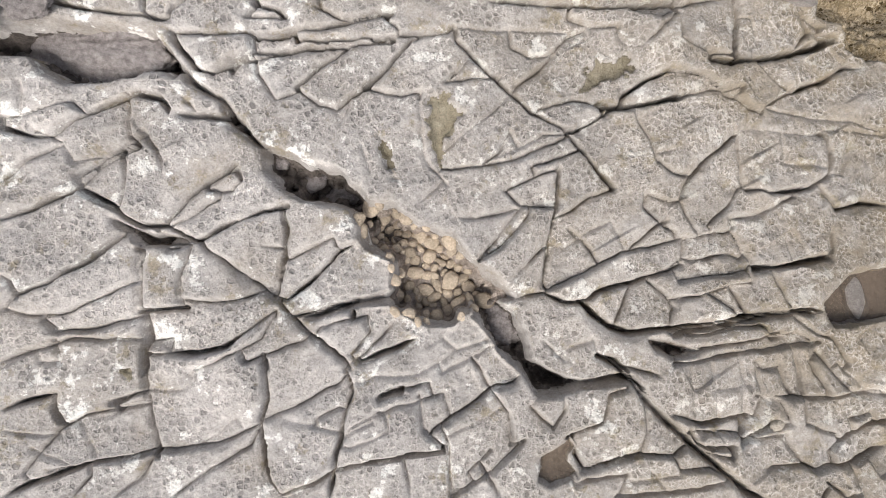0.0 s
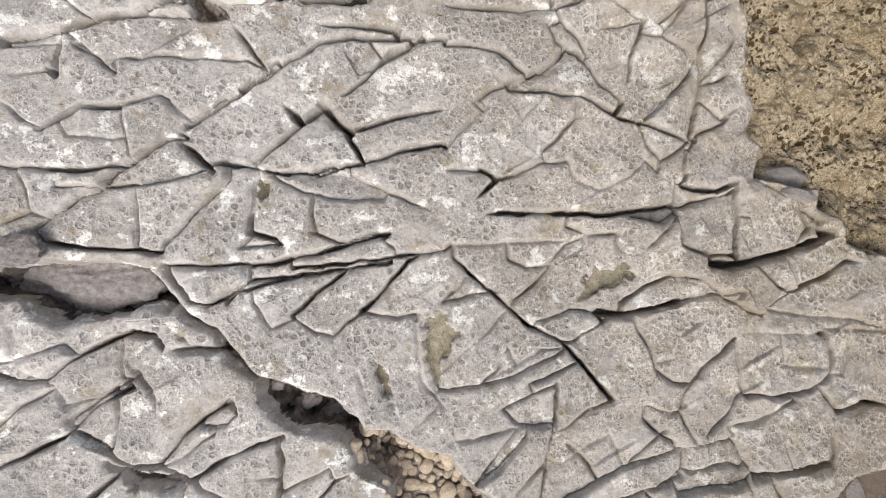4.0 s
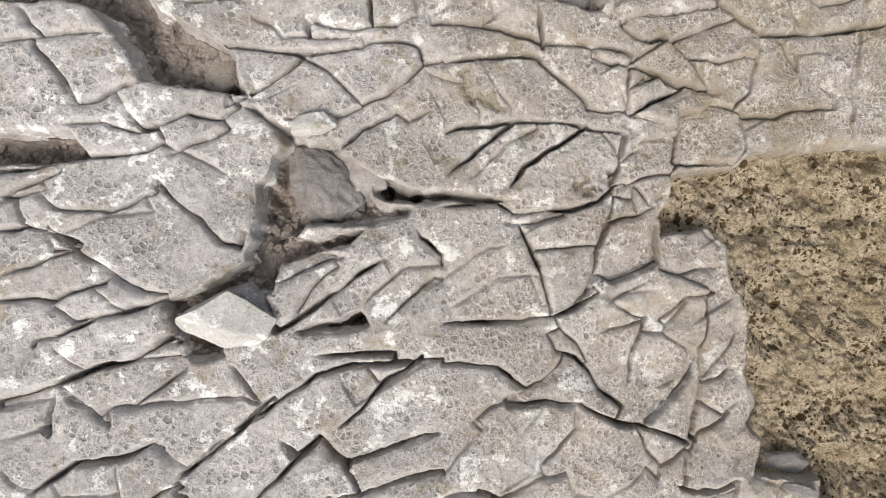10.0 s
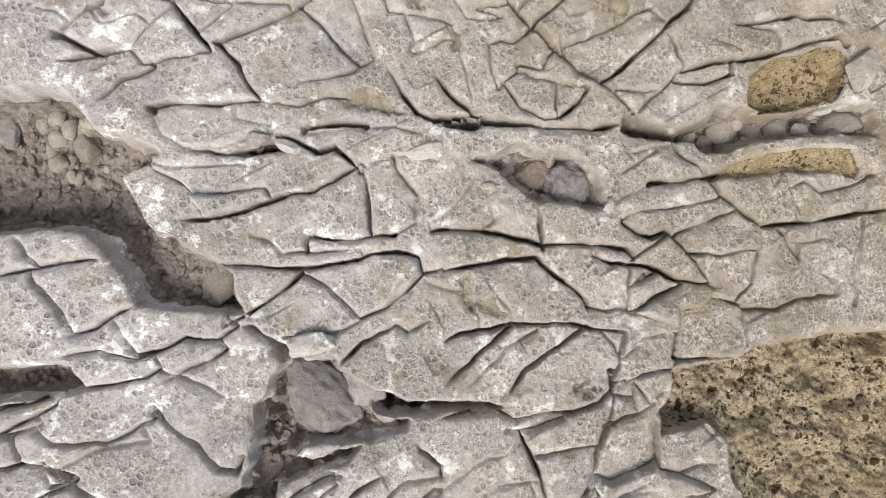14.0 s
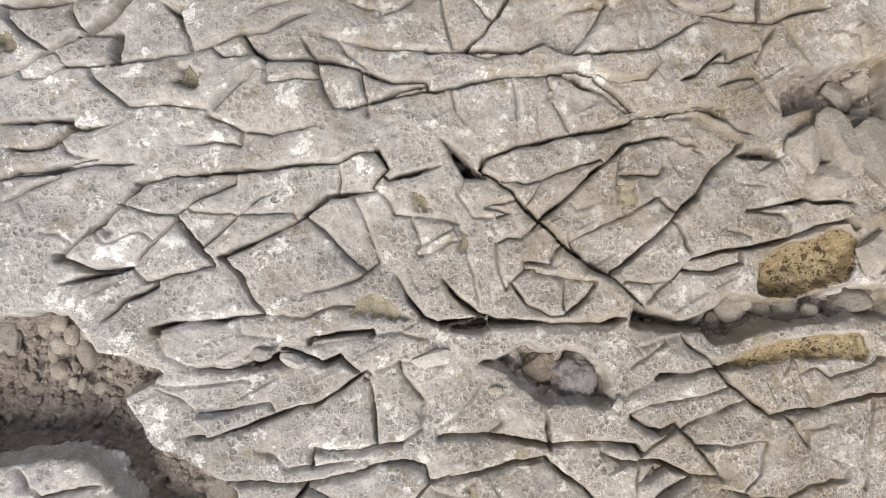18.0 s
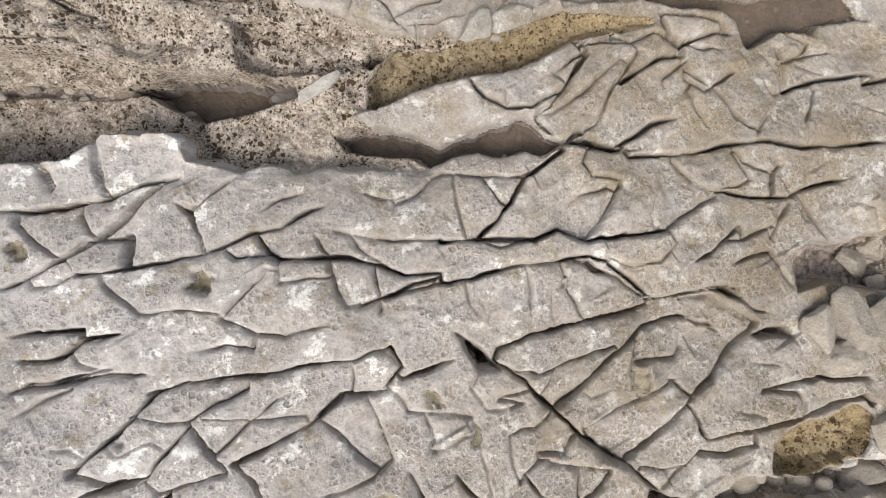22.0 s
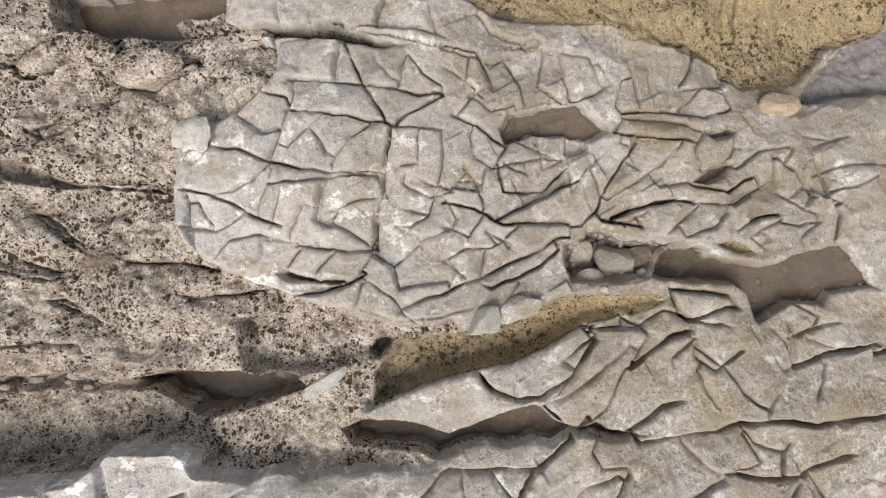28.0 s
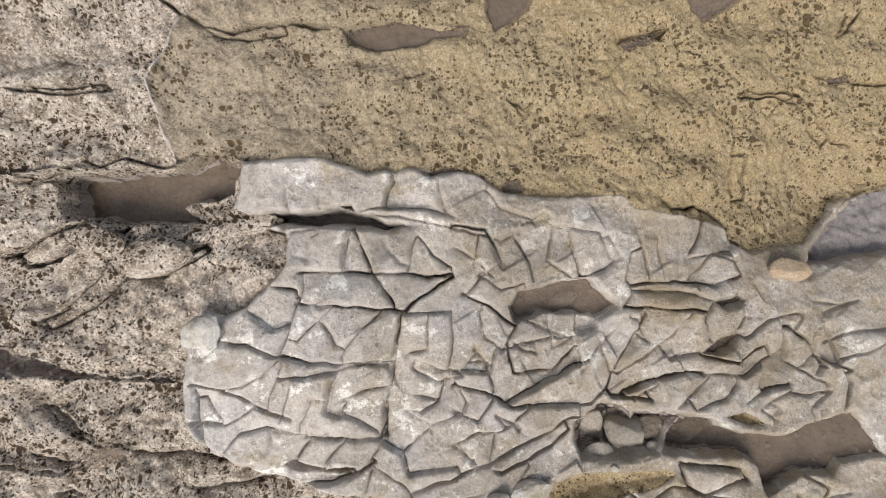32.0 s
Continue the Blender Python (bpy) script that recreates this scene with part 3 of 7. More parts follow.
joint((4.02, -0.90), (4.24, -1.08), (4.45, -1.16), (4.62, -1.44))
joint((2.49, -1.30), (2.83, -1.30), (3.24, -1.24), (3.94, -1.19), (4.30, -1.18))
open_joint((1.64, -1.15), (1.83, -1.22), (1.96, -1.33))
open_joint((0.25, 2.45), (0.48, 2.21), (0.73, 1.97), (1.03, 1.66), (1.47, 1.40), (1.60, 1.42), (1.88, 1.58), (2.09, 1.69))
fissure((1.89, 1.71), (2.23, 1.68), (2.51, 1.72), (2.87, 1.78))
joint((2.87, 1.78), (3.23, 1.85), (3.44, 1.83), (3.59, 1.85))
open_joint((2.17, 1.81), (2.46, 1.98), (2.75, 2.09), (2.96, 2.07))
joint((3.10, 2.03), (3.37, 1.84), (3.71, 1.61), (3.89, 1.56))
joint((3.90, 1.63), (4.25, 1.80), (4.48, 1.85))
fissure((3.27, 2.21), (3.55, 2.16), (3.85, 2.20), (4.39, 2.30), (4.70, 2.38), (4.95, 2.46))
open_joint((4.41, 1.85), (4.80, 1.96), (5.14, 2.14), (5.29, 2.12))
open_joint((3.72, 3.06), (3.69, 2.65), (3.60, 2.25))
joint((2.90, 2.91), (2.94, 2.60), (2.89, 2.44), (3.28, 2.31), (3.56, 2.29))
joint((2.97, 2.90), (3.34, 2.98), (3.64, 3.03))
open_joint((0.66, 2.92), (1.11, 2.90), (1.58, 2.89), (1.98, 2.83), (2.47, 2.87), (2.90, 2.91))
joint((2.32, 2.81), (2.67, 2.72), (2.89, 2.81))
joint((2.43, 2.38), (2.65, 2.56), (2.93, 2.80))
groove((0.25, 2.57), (0.70, 2.57), (1.15, 2.57), (1.55, 2.57))
joint((1.57, 2.73), (1.83, 2.62), (2.17, 2.62))
joint((0.88, 2.40), (1.07, 2.29), (1.33, 2.30), (1.55, 2.51), (1.76, 2.59))
joint((0.92, 1.92), (1.19, 2.12), (1.37, 2.30))
joint((1.16, 1.68), (1.56, 1.77), (1.76, 1.75))
joint((0.12, 1.96), (0.41, 2.03), (0.73, 2.03))
groove((0.23, 2.08), (0.43, 2.28))
open_joint((2.01, 4.16), (2.28, 3.98), (2.56, 3.93), (2.97, 3.75), (3.15, 3.67))
joint((2.55, 3.90), (2.61, 3.66), (2.74, 3.52))
joint((2.72, 3.32), (2.77, 3.45), (2.95, 3.54), (3.15, 3.67), (3.05, 3.37), (3.04, 3.23))
open_joint((3.11, 3.30), (3.03, 3.17), (3.20, 3.09), (3.50, 3.07), (3.73, 3.16))
joint((3.17, 3.57), (3.30, 3.77), (3.65, 3.89), (3.73, 3.96))
open_joint((3.29, 4.11), (3.24, 3.91), (3.19, 3.74))
joint((1.80, 4.16), (1.79, 4.00), (1.57, 3.77), (1.36, 3.62))
groove((0.22, 3.64), (0.46, 3.89), (0.73, 4.14))
joint((0.20, 3.42), (0.62, 3.40), (0.87, 3.29), (1.28, 3.46), (1.62, 3.48))
open_joint((0.62, 3.43), (0.81, 3.29), (0.54, 3.09))
groove((1.62, 3.51), (1.74, 3.27), (2.00, 3.13), (2.36, 3.27), (2.59, 3.46))
joint((2.90, 2.91), (2.96, 3.17), (2.96, 3.20))
joint((4.60, 2.80), (4.81, 2.65), (4.76, 2.51))
joint((4.47, 2.39), (4.65, 2.59), (4.59, 2.76))
joint((4.30, 2.20), (4.35, 1.99), (4.41, 1.85))
joint((3.85, 2.17), (4.11, 1.88), (4.25, 1.80))
open_joint((0.39, 6.60), (0.69, 6.63), (1.02, 6.65), (1.21, 6.48), (1.55, 6.51), (1.89, 6.50), (2.25, 6.59), (2.47, 6.78), (2.62, 6.81))
open_joint((2.41, 6.95), (2.43, 6.65), (2.33, 6.31), (2.21, 6.05), (2.16, 5.78), (2.03, 5.52))
open_joint((2.30, 6.32), (2.51, 6.38), (2.73, 6.40), (2.95, 6.50))
joint((2.43, 6.65), (2.67, 6.61), (2.73, 6.40))
joint((2.67, 6.61), (2.72, 6.78), (2.88, 6.50), (3.07, 6.63))
joint((1.11, 6.39), (1.27, 6.35), (1.82, 6.43))
open_joint((1.27, 6.35), (1.39, 6.08), (1.50, 5.75), (1.55, 5.48), (1.58, 5.38))
joint((1.42, 6.05), (1.80, 6.07), (2.21, 6.08))
joint((1.89, 5.40), (2.03, 5.52), (2.22, 5.65))
open_joint((0.32, 5.29), (0.74, 5.27), (1.20, 5.27), (1.61, 5.28), (1.89, 5.36), (2.17, 5.51))
joint((2.12, 5.75), (2.32, 5.64), (2.54, 5.70), (2.83, 5.79), (2.94, 5.85))
joint((2.31, 5.44), (2.52, 5.50), (2.88, 5.51))
joint((2.94, 6.36), (2.92, 6.02), (2.94, 5.82))
joint((2.94, 5.75), (3.19, 5.67), (3.56, 5.75), (3.71, 5.75))
joint((3.19, 5.67), (3.47, 5.52), (3.61, 5.44))
joint((2.93, 5.14), (3.08, 5.26), (3.24, 5.39), (3.53, 5.41))
groove((0.35, 5.80), (0.65, 5.98), (0.86, 6.10), (1.13, 6.16))
groove((0.43, 5.48), (0.70, 5.62), (0.97, 5.77), (1.44, 5.78))
groove((1.37, 5.79), (1.48, 5.42))
open_joint((2.75, 5.21), (2.67, 5.02), (2.54, 4.76), (2.48, 4.43))
joint((2.37, 5.37), (2.58, 5.22), (2.75, 5.18))
joint((2.14, 5.05), (2.43, 5.10), (2.71, 5.15))
open_joint((1.53, 5.09), (1.61, 4.89), (1.85, 4.77), (2.01, 4.60), (2.09, 4.39), (2.36, 4.17))
joint((1.67, 5.15), (1.86, 4.94), (1.98, 4.73))
open_joint((0.29, 4.85), (0.59, 4.83), (0.91, 4.77), (1.09, 4.60), (1.22, 4.49), (1.42, 4.54), (1.64, 4.72))
joint((0.61, 4.19), (0.81, 4.33), (1.22, 4.46))
open_joint((1.01, 4.32), (1.41, 4.32), (1.67, 4.26), (1.88, 4.24), (2.28, 4.01))
joint((2.70, 5.01), (2.95, 5.00), (3.12, 4.85), (3.33, 4.67))
joint((3.33, 4.67), (3.24, 4.50), (2.85, 4.13), (2.66, 3.98))
joint((2.95, 5.00), (3.07, 5.13), (3.24, 5.36))
open_joint((3.49, 5.31), (3.47, 5.03), (3.37, 4.77), (3.38, 4.36))
joint((3.38, 4.36), (3.60, 4.41), (3.80, 4.53))
joint((3.38, 4.36), (3.32, 4.16), (3.64, 3.93), (3.88, 4.11))
joint((3.88, 5.01), (3.79, 4.81), (3.38, 4.42))
open_joint((0.54, 8.72), (0.96, 8.67), (1.29, 8.59), (1.69, 8.47), (2.23, 8.45), (2.72, 8.36))
joint((1.11, 8.96), (1.14, 8.79), (0.96, 8.67))
open_joint((1.66, 8.87), (1.66, 8.67), (1.68, 8.44))
open_joint((0.51, 8.24), (0.94, 8.28), (1.27, 8.33), (1.61, 8.33))
open_joint((1.67, 8.24), (1.83, 8.10), (2.06, 7.92), (2.16, 7.78))
open_joint((2.29, 8.31), (2.50, 8.20), (2.71, 8.19), (2.99, 8.14), (3.34, 7.95), (3.71, 7.89))
open_joint((2.72, 8.19), (2.70, 7.82), (2.67, 7.62))
open_joint((2.67, 8.70), (2.81, 8.59), (3.01, 8.48), (3.23, 8.54))
joint((2.67, 8.73), (2.89, 8.82), (3.40, 8.84), (3.92, 8.92))
joint((2.73, 8.22), (2.93, 8.35), (3.23, 8.50))
open_joint((3.06, 9.15), (3.42, 9.15), (3.94, 9.21))
joint((3.23, 8.54), (3.44, 8.32), (3.64, 8.04), (3.78, 7.85))
joint((3.38, 8.53), (3.76, 8.65), (4.14, 8.78))
open_joint((3.93, 8.99), (4.14, 8.81), (4.42, 8.55), (4.66, 8.58), (5.04, 8.56), (5.68, 8.64), (6.23, 8.69))
joint((4.65, 8.54), (4.79, 8.33), (4.94, 8.14))
joint((3.44, 8.29), (3.88, 8.23), (4.33, 8.28))
joint((4.42, 8.55), (4.36, 8.14), (4.27, 7.86), (4.07, 7.70))
joint((2.76, 7.95), (2.98, 8.04), (3.06, 8.07))
open_joint((2.71, 7.61), (2.96, 7.73), (3.19, 7.82), (3.41, 7.94))
joint((2.73, 7.92), (2.92, 8.07))
open_joint((3.32, 7.61), (3.30, 7.37), (3.24, 7.03))
joint((3.32, 7.57), (3.61, 7.62), (3.77, 7.72), (4.13, 7.59), (4.15, 7.31))
joint((4.13, 7.56), (4.59, 7.53), (4.82, 7.62), (5.45, 7.65))
joint((4.14, 7.17), (4.02, 6.97), (3.28, 7.00))
open_joint((0.46, 7.44), (0.70, 7.52), (1.03, 7.53), (1.23, 7.58), (1.63, 7.55), (1.97, 7.53), (2.24, 7.44), (2.59, 7.39))
open_joint((0.44, 6.96), (0.74, 7.16), (1.09, 7.43), (1.26, 7.54))
joint((0.73, 6.91), (1.00, 7.14), (1.21, 7.32), (1.56, 7.49))
open_joint((1.18, 6.80), (1.39, 7.04), (1.68, 7.22), (1.96, 7.36), (2.17, 7.48))
joint((2.31, 7.44), (2.50, 7.22), (2.55, 7.02))
open_joint((2.62, 7.38), (2.53, 7.02), (2.40, 6.70))
joint((2.72, 7.21), (2.86, 7.30), (3.23, 7.34))
joint((2.60, 7.08), (2.79, 7.20))
joint((2.54, 6.75), (2.84, 6.86), (3.20, 6.90))
joint((2.60, 7.65), (2.95, 7.53), (3.16, 7.45))
joint((2.19, 7.71), (2.46, 7.66), (2.68, 7.68))
joint((5.08, 9.09), (5.30, 8.94), (5.70, 9.00), (6.03, 9.14))
joint((5.95, 9.14), (5.92, 8.71), (5.81, 8.21), (5.72, 7.49))
open_joint((3.44, 9.49), (3.72, 9.28), (3.93, 8.99))
joint((2.67, 9.27), (2.93, 9.40), (3.16, 9.53))
open_joint((0.74, 11.94), (0.92, 11.74), (1.24, 11.57), (1.43, 11.39), (1.55, 11.22), (1.81, 10.98), (2.06, 10.70), (2.32, 10.49), (2.59, 10.34), (2.85, 10.05), (3.12, 9.83))
open_joint((1.12, 11.80), (1.53, 11.95), (1.94, 12.01), (2.36, 12.10), (2.79, 12.15))
open_joint((1.78, 11.11), (2.03, 11.30), (2.40, 11.62), (2.69, 11.81), (2.84, 11.94), (3.35, 12.03), (3.84, 11.81))
joint((1.24, 11.57), (1.57, 11.49), (2.05, 11.63), (2.48, 11.75))
joint((1.55, 11.22), (1.77, 11.51))
joint((2.39, 10.48), (2.12, 10.63), (2.07, 10.84))
joint((2.07, 10.80), (2.42, 10.95), (2.78, 11.07), (2.93, 11.16), (3.22, 11.28))
joint((2.76, 11.81), (2.67, 11.48), (2.78, 11.13))
joint((2.81, 11.54), (3.24, 11.55), (3.32, 11.65), (3.33, 11.79))
open_joint((3.42, 11.10), (3.65, 11.26), (3.97, 11.63), (4.21, 11.80))
joint((3.15, 11.32), (3.32, 11.14), (3.42, 11.07))
open_joint((2.56, 10.41), (2.81, 10.56), (3.12, 10.81), (3.42, 11.07))
open_joint((3.41, 10.90), (3.47, 10.69), (3.60, 10.51), (3.97, 10.59), (4.34, 10.61))
open_joint((4.34, 10.61), (4.80, 10.69), (5.19, 10.81), (5.66, 10.89))
joint((4.80, 10.69), (4.85, 10.89), (4.78, 11.00), (4.30, 11.06))
open_joint((4.30, 11.06), (4.75, 11.11), (5.06, 11.16), (5.29, 11.12), (5.75, 11.10))
joint((2.99, 10.04), (3.30, 10.29), (3.52, 10.48), (3.64, 10.51))
joint((2.73, 10.30), (3.01, 10.24), (3.29, 10.26))
joint((1.35, 11.17), (1.09, 11.25), (1.49, 11.33))
joint((1.67, 11.02), (1.50, 10.87), (1.33, 10.88))
joint((1.89, 10.68), (1.81, 10.55), (1.51, 10.60))
joint((1.30, 10.36), (1.51, 10.51), (1.64, 10.50))
open_joint((1.33, 10.35), (1.52, 10.11), (1.74, 9.97), (1.94, 9.95))
joint((1.97, 10.35), (1.95, 10.05), (2.01, 9.95))
open_joint((2.01, 9.98), (2.23, 10.13), (2.34, 10.29))
joint((1.64, 10.46), (1.97, 10.38), (2.34, 10.32))
open_joint((0.55, 10.47), (0.70, 10.24), (0.95, 10.03), (1.27, 9.90))
fissure((0.52, 9.96), (0.95, 9.96), (1.47, 9.89), (2.01, 9.85), (2.35, 9.82), (2.70, 9.86))
joint((1.19, 10.82), (1.21, 10.49), (1.26, 10.29))
open_joint((3.45, 10.39), (3.81, 10.33), (4.18, 10.44))
groove((2.82, 9.52), (3.10, 9.56), (3.39, 9.61))
open_joint((0.95, 15.00), (1.13, 14.75), (1.39, 14.61), (1.73, 14.63), (2.09, 14.83))
joint((1.39, 14.61), (1.41, 14.85))
joint((1.72, 14.50), (2.08, 14.62), (2.45, 14.85))
open_joint((1.82, 14.42), (1.98, 14.25), (2.12, 14.21), (2.26, 14.34))
joint((2.12, 14.21), (2.48, 14.40), (2.73, 14.88))
open_joint((2.12, 14.21), (2.38, 14.10), (2.66, 14.08), (2.96, 14.24), (3.19, 14.37), (3.48, 14.43))
open_joint((2.87, 13.97), (3.30, 13.99), (3.73, 14.00), (4.18, 14.09), (4.63, 14.10), (5.08, 14.01), (5.54, 14.01), (6.23, 14.03))
joint((3.66, 14.78), (3.78, 14.49), (3.91, 14.27))
joint((4.03, 14.76), (4.22, 14.47), (4.36, 14.33))
joint((5.31, 14.72), (5.20, 14.44), (5.11, 14.30))
joint((4.18, 14.05), (4.31, 13.84), (4.67, 13.71), (4.79, 13.81))
open_joint((4.67, 13.71), (4.65, 13.54))
joint((3.44, 13.91), (3.63, 13.66), (3.84, 13.51), (4.21, 13.56), (4.36, 13.62))
joint((4.17, 13.98), (4.36, 13.62))
open_joint((3.91, 13.51), (4.42, 13.41), (4.87, 13.39), (5.11, 13.51), (5.65, 13.59))
joint((0.58, 13.88), (1.00, 13.82), (1.54, 13.80))
open_joint((1.54, 13.76), (1.38, 13.51), (1.17, 13.26), (0.99, 13.11))
open_joint((1.64, 13.83), (1.82, 13.95), (2.04, 14.08))
joint((1.07, 13.79), (1.25, 13.51))
joint((0.70, 13.74), (0.78, 13.41), (0.83, 13.15))
joint((2.27, 13.93), (2.36, 13.76), (2.70, 13.71))
joint((1.99, 13.41), (2.20, 13.53), (2.56, 13.61))
open_joint((0.53, 13.07), (0.96, 13.07), (1.29, 13.05), (1.62, 13.03), (1.90, 13.15), (2.23, 12.99), (2.72, 13.03), (3.22, 13.07))
joint((2.23, 13.03), (2.46, 13.28), (2.70, 13.64))
joint((3.22, 13.07), (3.52, 13.25), (3.90, 13.44))
joint((0.89, 13.08), (1.21, 12.96), (1.55, 13.04))
open_joint((0.50, 12.60), (0.86, 12.63), (1.27, 12.73), (1.67, 12.77), (2.22, 12.80), (2.49, 12.74))
joint((2.49, 12.78), (2.76, 12.66), (3.12, 12.70), (3.35, 12.92))
open_joint((2.49, 12.71), (2.75, 12.49), (2.88, 12.35), (2.94, 12.24))
open_joint((3.55, 12.67), (3.77, 12.76), (4.00, 12.92), (4.17, 13.08))
open_joint((2.94, 12.24), (3.37, 12.28), (3.74, 12.35), (4.10, 12.33))
joint((3.37, 12.24), (3.73, 12.28), (3.94, 12.13), (4.29, 11.90))
joint((4.10, 12.26), (4.30, 12.04), (4.48, 11.99))
open_joint((4.05, 12.60), (4.36, 12.72), (4.58, 12.74))
joint((4.58, 12.74), (4.71, 12.49), (4.84, 12.27))
joint((4.00, 12.88), (4.30, 12.93), (4.61, 13.05))
joint((1.93, 12.62), (1.98, 12.42), (2.16, 12.07))
joint((0.80, 12.57), (0.81, 12.32))
joint((1.52, 12.58), (1.53, 12.19))
open_joint((2.16, 12.07), (2.58, 12.11), (2.94, 12.21))
joint((5.02, 13.38), (5.21, 13.02), (5.35, 12.83))
joint((4.86, 13.32), (4.69, 13.12), (4.60, 12.91))
open_joint((-4.32, 0.65), (-4.02, 0.75), (-3.66, 0.91), (-3.45, 1.13), (-3.02, 1.34))
joint((-4.31, 1.01), (-4.05, 1.23), (-3.80, 1.36))
joint((-3.99, 1.54), (-3.75, 1.42), (-3.65, 1.22), (-3.29, 1.26), (-2.97, 1.46))
open_joint((-3.21, 1.32), (-3.60, 1.07), (-3.61, 0.96), (-3.46, 0.84), (-3.23, 0.69), (-3.05, 0.54), (-2.84, 0.53))
joint((-3.19, 1.32), (-3.18, 1.06), (-3.23, 0.77))
joint((-2.99, 1.49), (-2.86, 1.31), (-2.82, 1.05))
open_joint((-2.79, 0.55), (-2.56, 0.81), (-2.34, 0.97), (-2.11, 1.11))
joint((-2.39, 0.86), (-2.17, 0.85), (-2.06, 0.96))
open_joint((-3.05, 0.54), (-2.79, 0.52), (-2.52, 0.34), (-2.24, 0.50), (-1.90, 0.63), (-1.62, 0.68))
joint((-2.76, 0.52), (-2.57, 0.60), (-2.29, 0.79))
open_joint((-4.16, -0.08), (-3.85, 0.02), (-3.53, 0.22), (-3.24, 0.46), (-3.06, 0.45))
joint((-4.34, 0.16), (-4.20, 0.04), (-4.13, -0.10))
joint((-4.26, -0.21), (-4.07, -0.30), (-3.76, -0.30), (-3.40, -0.13), (-3.16, -0.03))
joint((-3.11, 0.37), (-3.10, 0.08), (-3.06, -0.32))
joint((-2.90, 0.42), (-2.80, 0.27), (-2.58, 0.31))
joint((-2.58, 0.28), (-2.67, -0.00), (-2.69, -0.32))
open_joint((-2.42, 0.27), (-2.21, 0.06), (-1.99, -0.13), (-1.83, -0.26), (-1.72, -0.29))
open_joint((-1.67, 0.65), (-1.66, 0.35), (-1.74, -0.12), (-1.77, -0.23))
joint((-2.66, -0.23), (-2.28, -0.29), (-1.88, -0.20))
open_joint((-3.09, -0.32), (-2.66, -0.32))
open_joint((-1.66, -0.30), (-1.37, -0.08), (-1.12, 0.17), (-0.94, 0.25))
joint((-1.64, 0.11), (-1.41, 0.22), (-1.17, 0.33))
joint((-1.92, 0.28), (-1.75, 0.25))
open_joint((-1.78, -0.26), (-1.62, -0.48), (-1.38, -0.44), (-1.03, -0.40))
open_joint((-1.62, -0.48), (-1.45, -0.67), (-1.23, -0.86), (-1.07, -1.05))
joint((-3.97, -0.34), (-3.88, -0.48), (-3.51, -0.46), (-3.09, -0.37))
open_joint((-3.06, -0.38), (-3.08, -0.72), (-3.10, -0.95))
joint((-4.39, -0.72), (-4.09, -0.64), (-3.73, -0.55), (-3.10, -0.60))
open_joint((-3.06, -0.76), (-2.69, -0.79), (-2.36, -0.77), (-2.07, -0.59), (-1.78, -0.41))
joint((-2.84, -0.62), (-3.05, -0.63))
joint((-2.64, -0.99), (-2.30, -0.84), (-1.96, -0.69), (-1.78, -0.47))
joint((-2.09, -0.91), (-1.80, -0.82), (-1.51, -0.72))
joint((-1.34, -0.62), (-1.16, -0.57), (-0.86, -0.53))
joint((-0.86, -0.53), (-0.84, -0.71), (-1.06, -0.93))
joint((-0.57, -0.61), (-0.82, -0.83), (-1.03, -1.00))
open_joint((-0.34, -0.81), (-0.65, -0.91), (-0.95, -1.00))
joint((-3.88, -0.54), (-3.84, -0.77))
open_joint((-4.16, 3.61), (-3.81, 3.56), (-3.41, 3.53), (-3.04, 3.57), (-2.83, 3.68), (-2.61, 3.81), (-2.44, 3.83))
joint((-4.14, 4.25), (-3.95, 4.07), (-3.75, 3.95))
open_joint((-3.78, 3.95), (-3.60, 4.06), (-3.39, 4.19), (-3.02, 4.18), (-2.70, 4.29))
joint((-3.03, 4.03), (-2.98, 3.80), (-2.96, 3.60))
joint((-2.59, 4.25), (-2.49, 4.10), (-2.38, 4.01), (-2.04, 4.26))
joint((-2.41, 3.98), (-2.50, 3.87))
open_joint((-2.50, 3.78), (-2.34, 3.65), (-2.24, 3.53), (-2.16, 3.46))
open_joint((-2.15, 3.55), (-1.90, 3.54), (-1.62, 3.46), (-1.22, 3.44), (-0.98, 3.52))
open_joint((-1.79, 3.56), (-1.55, 3.76), (-1.31, 3.96), (-1.25, 4.02))
fissure((-1.47, 4.21), (-1.31, 3.99), (-1.07, 4.14))
fissure((-1.07, 4.17), (-0.90, 3.95), (-0.78, 3.85))
open_joint((-0.78, 3.88), (-0.29, 4.01), (0.24, 4.12))
open_joint((-0.84, 3.85), (-0.73, 3.69), (-0.65, 3.51))
open_joint((-1.16, 3.41), (-0.86, 3.51), (-0.62, 3.53), (-0.18, 3.66), (0.22, 3.71))
joint((-1.62, 3.43), (-1.29, 3.23), (-0.94, 3.15), (-0.46, 3.12))
joint((-0.81, 3.39), (-0.39, 3.18), (0.03, 2.99))
joint((-1.20, 3.17), (-1.21, 2.99), (-1.19, 2.80))
open_joint((-1.80, 3.32), (-1.81, 3.03), (-1.85, 2.82), (-1.59, 2.74))
joint((-1.85, 2.76), (-1.93, 2.68), (-1.54, 2.68))
joint((-1.22, 2.80), (-0.96, 2.67), (-0.54, 2.76), (-0.37, 2.56))
open_joint((-1.89, 2.47), (-1.55, 2.50), (-1.20, 2.56), (-0.84, 2.66), (-0.42, 2.75))
open_joint((-2.70, 2.54), (-2.38, 2.51), (-1.89, 2.49))
open_joint((-1.44, 2.43), (-0.97, 2.45), (-0.49, 2.48), (0.15, 2.52))
joint((-1.89, 2.47), (-1.90, 2.27))
joint((-4.01, 3.57), (-3.92, 3.34), (-3.87, 3.11), (-3.72, 3.05))
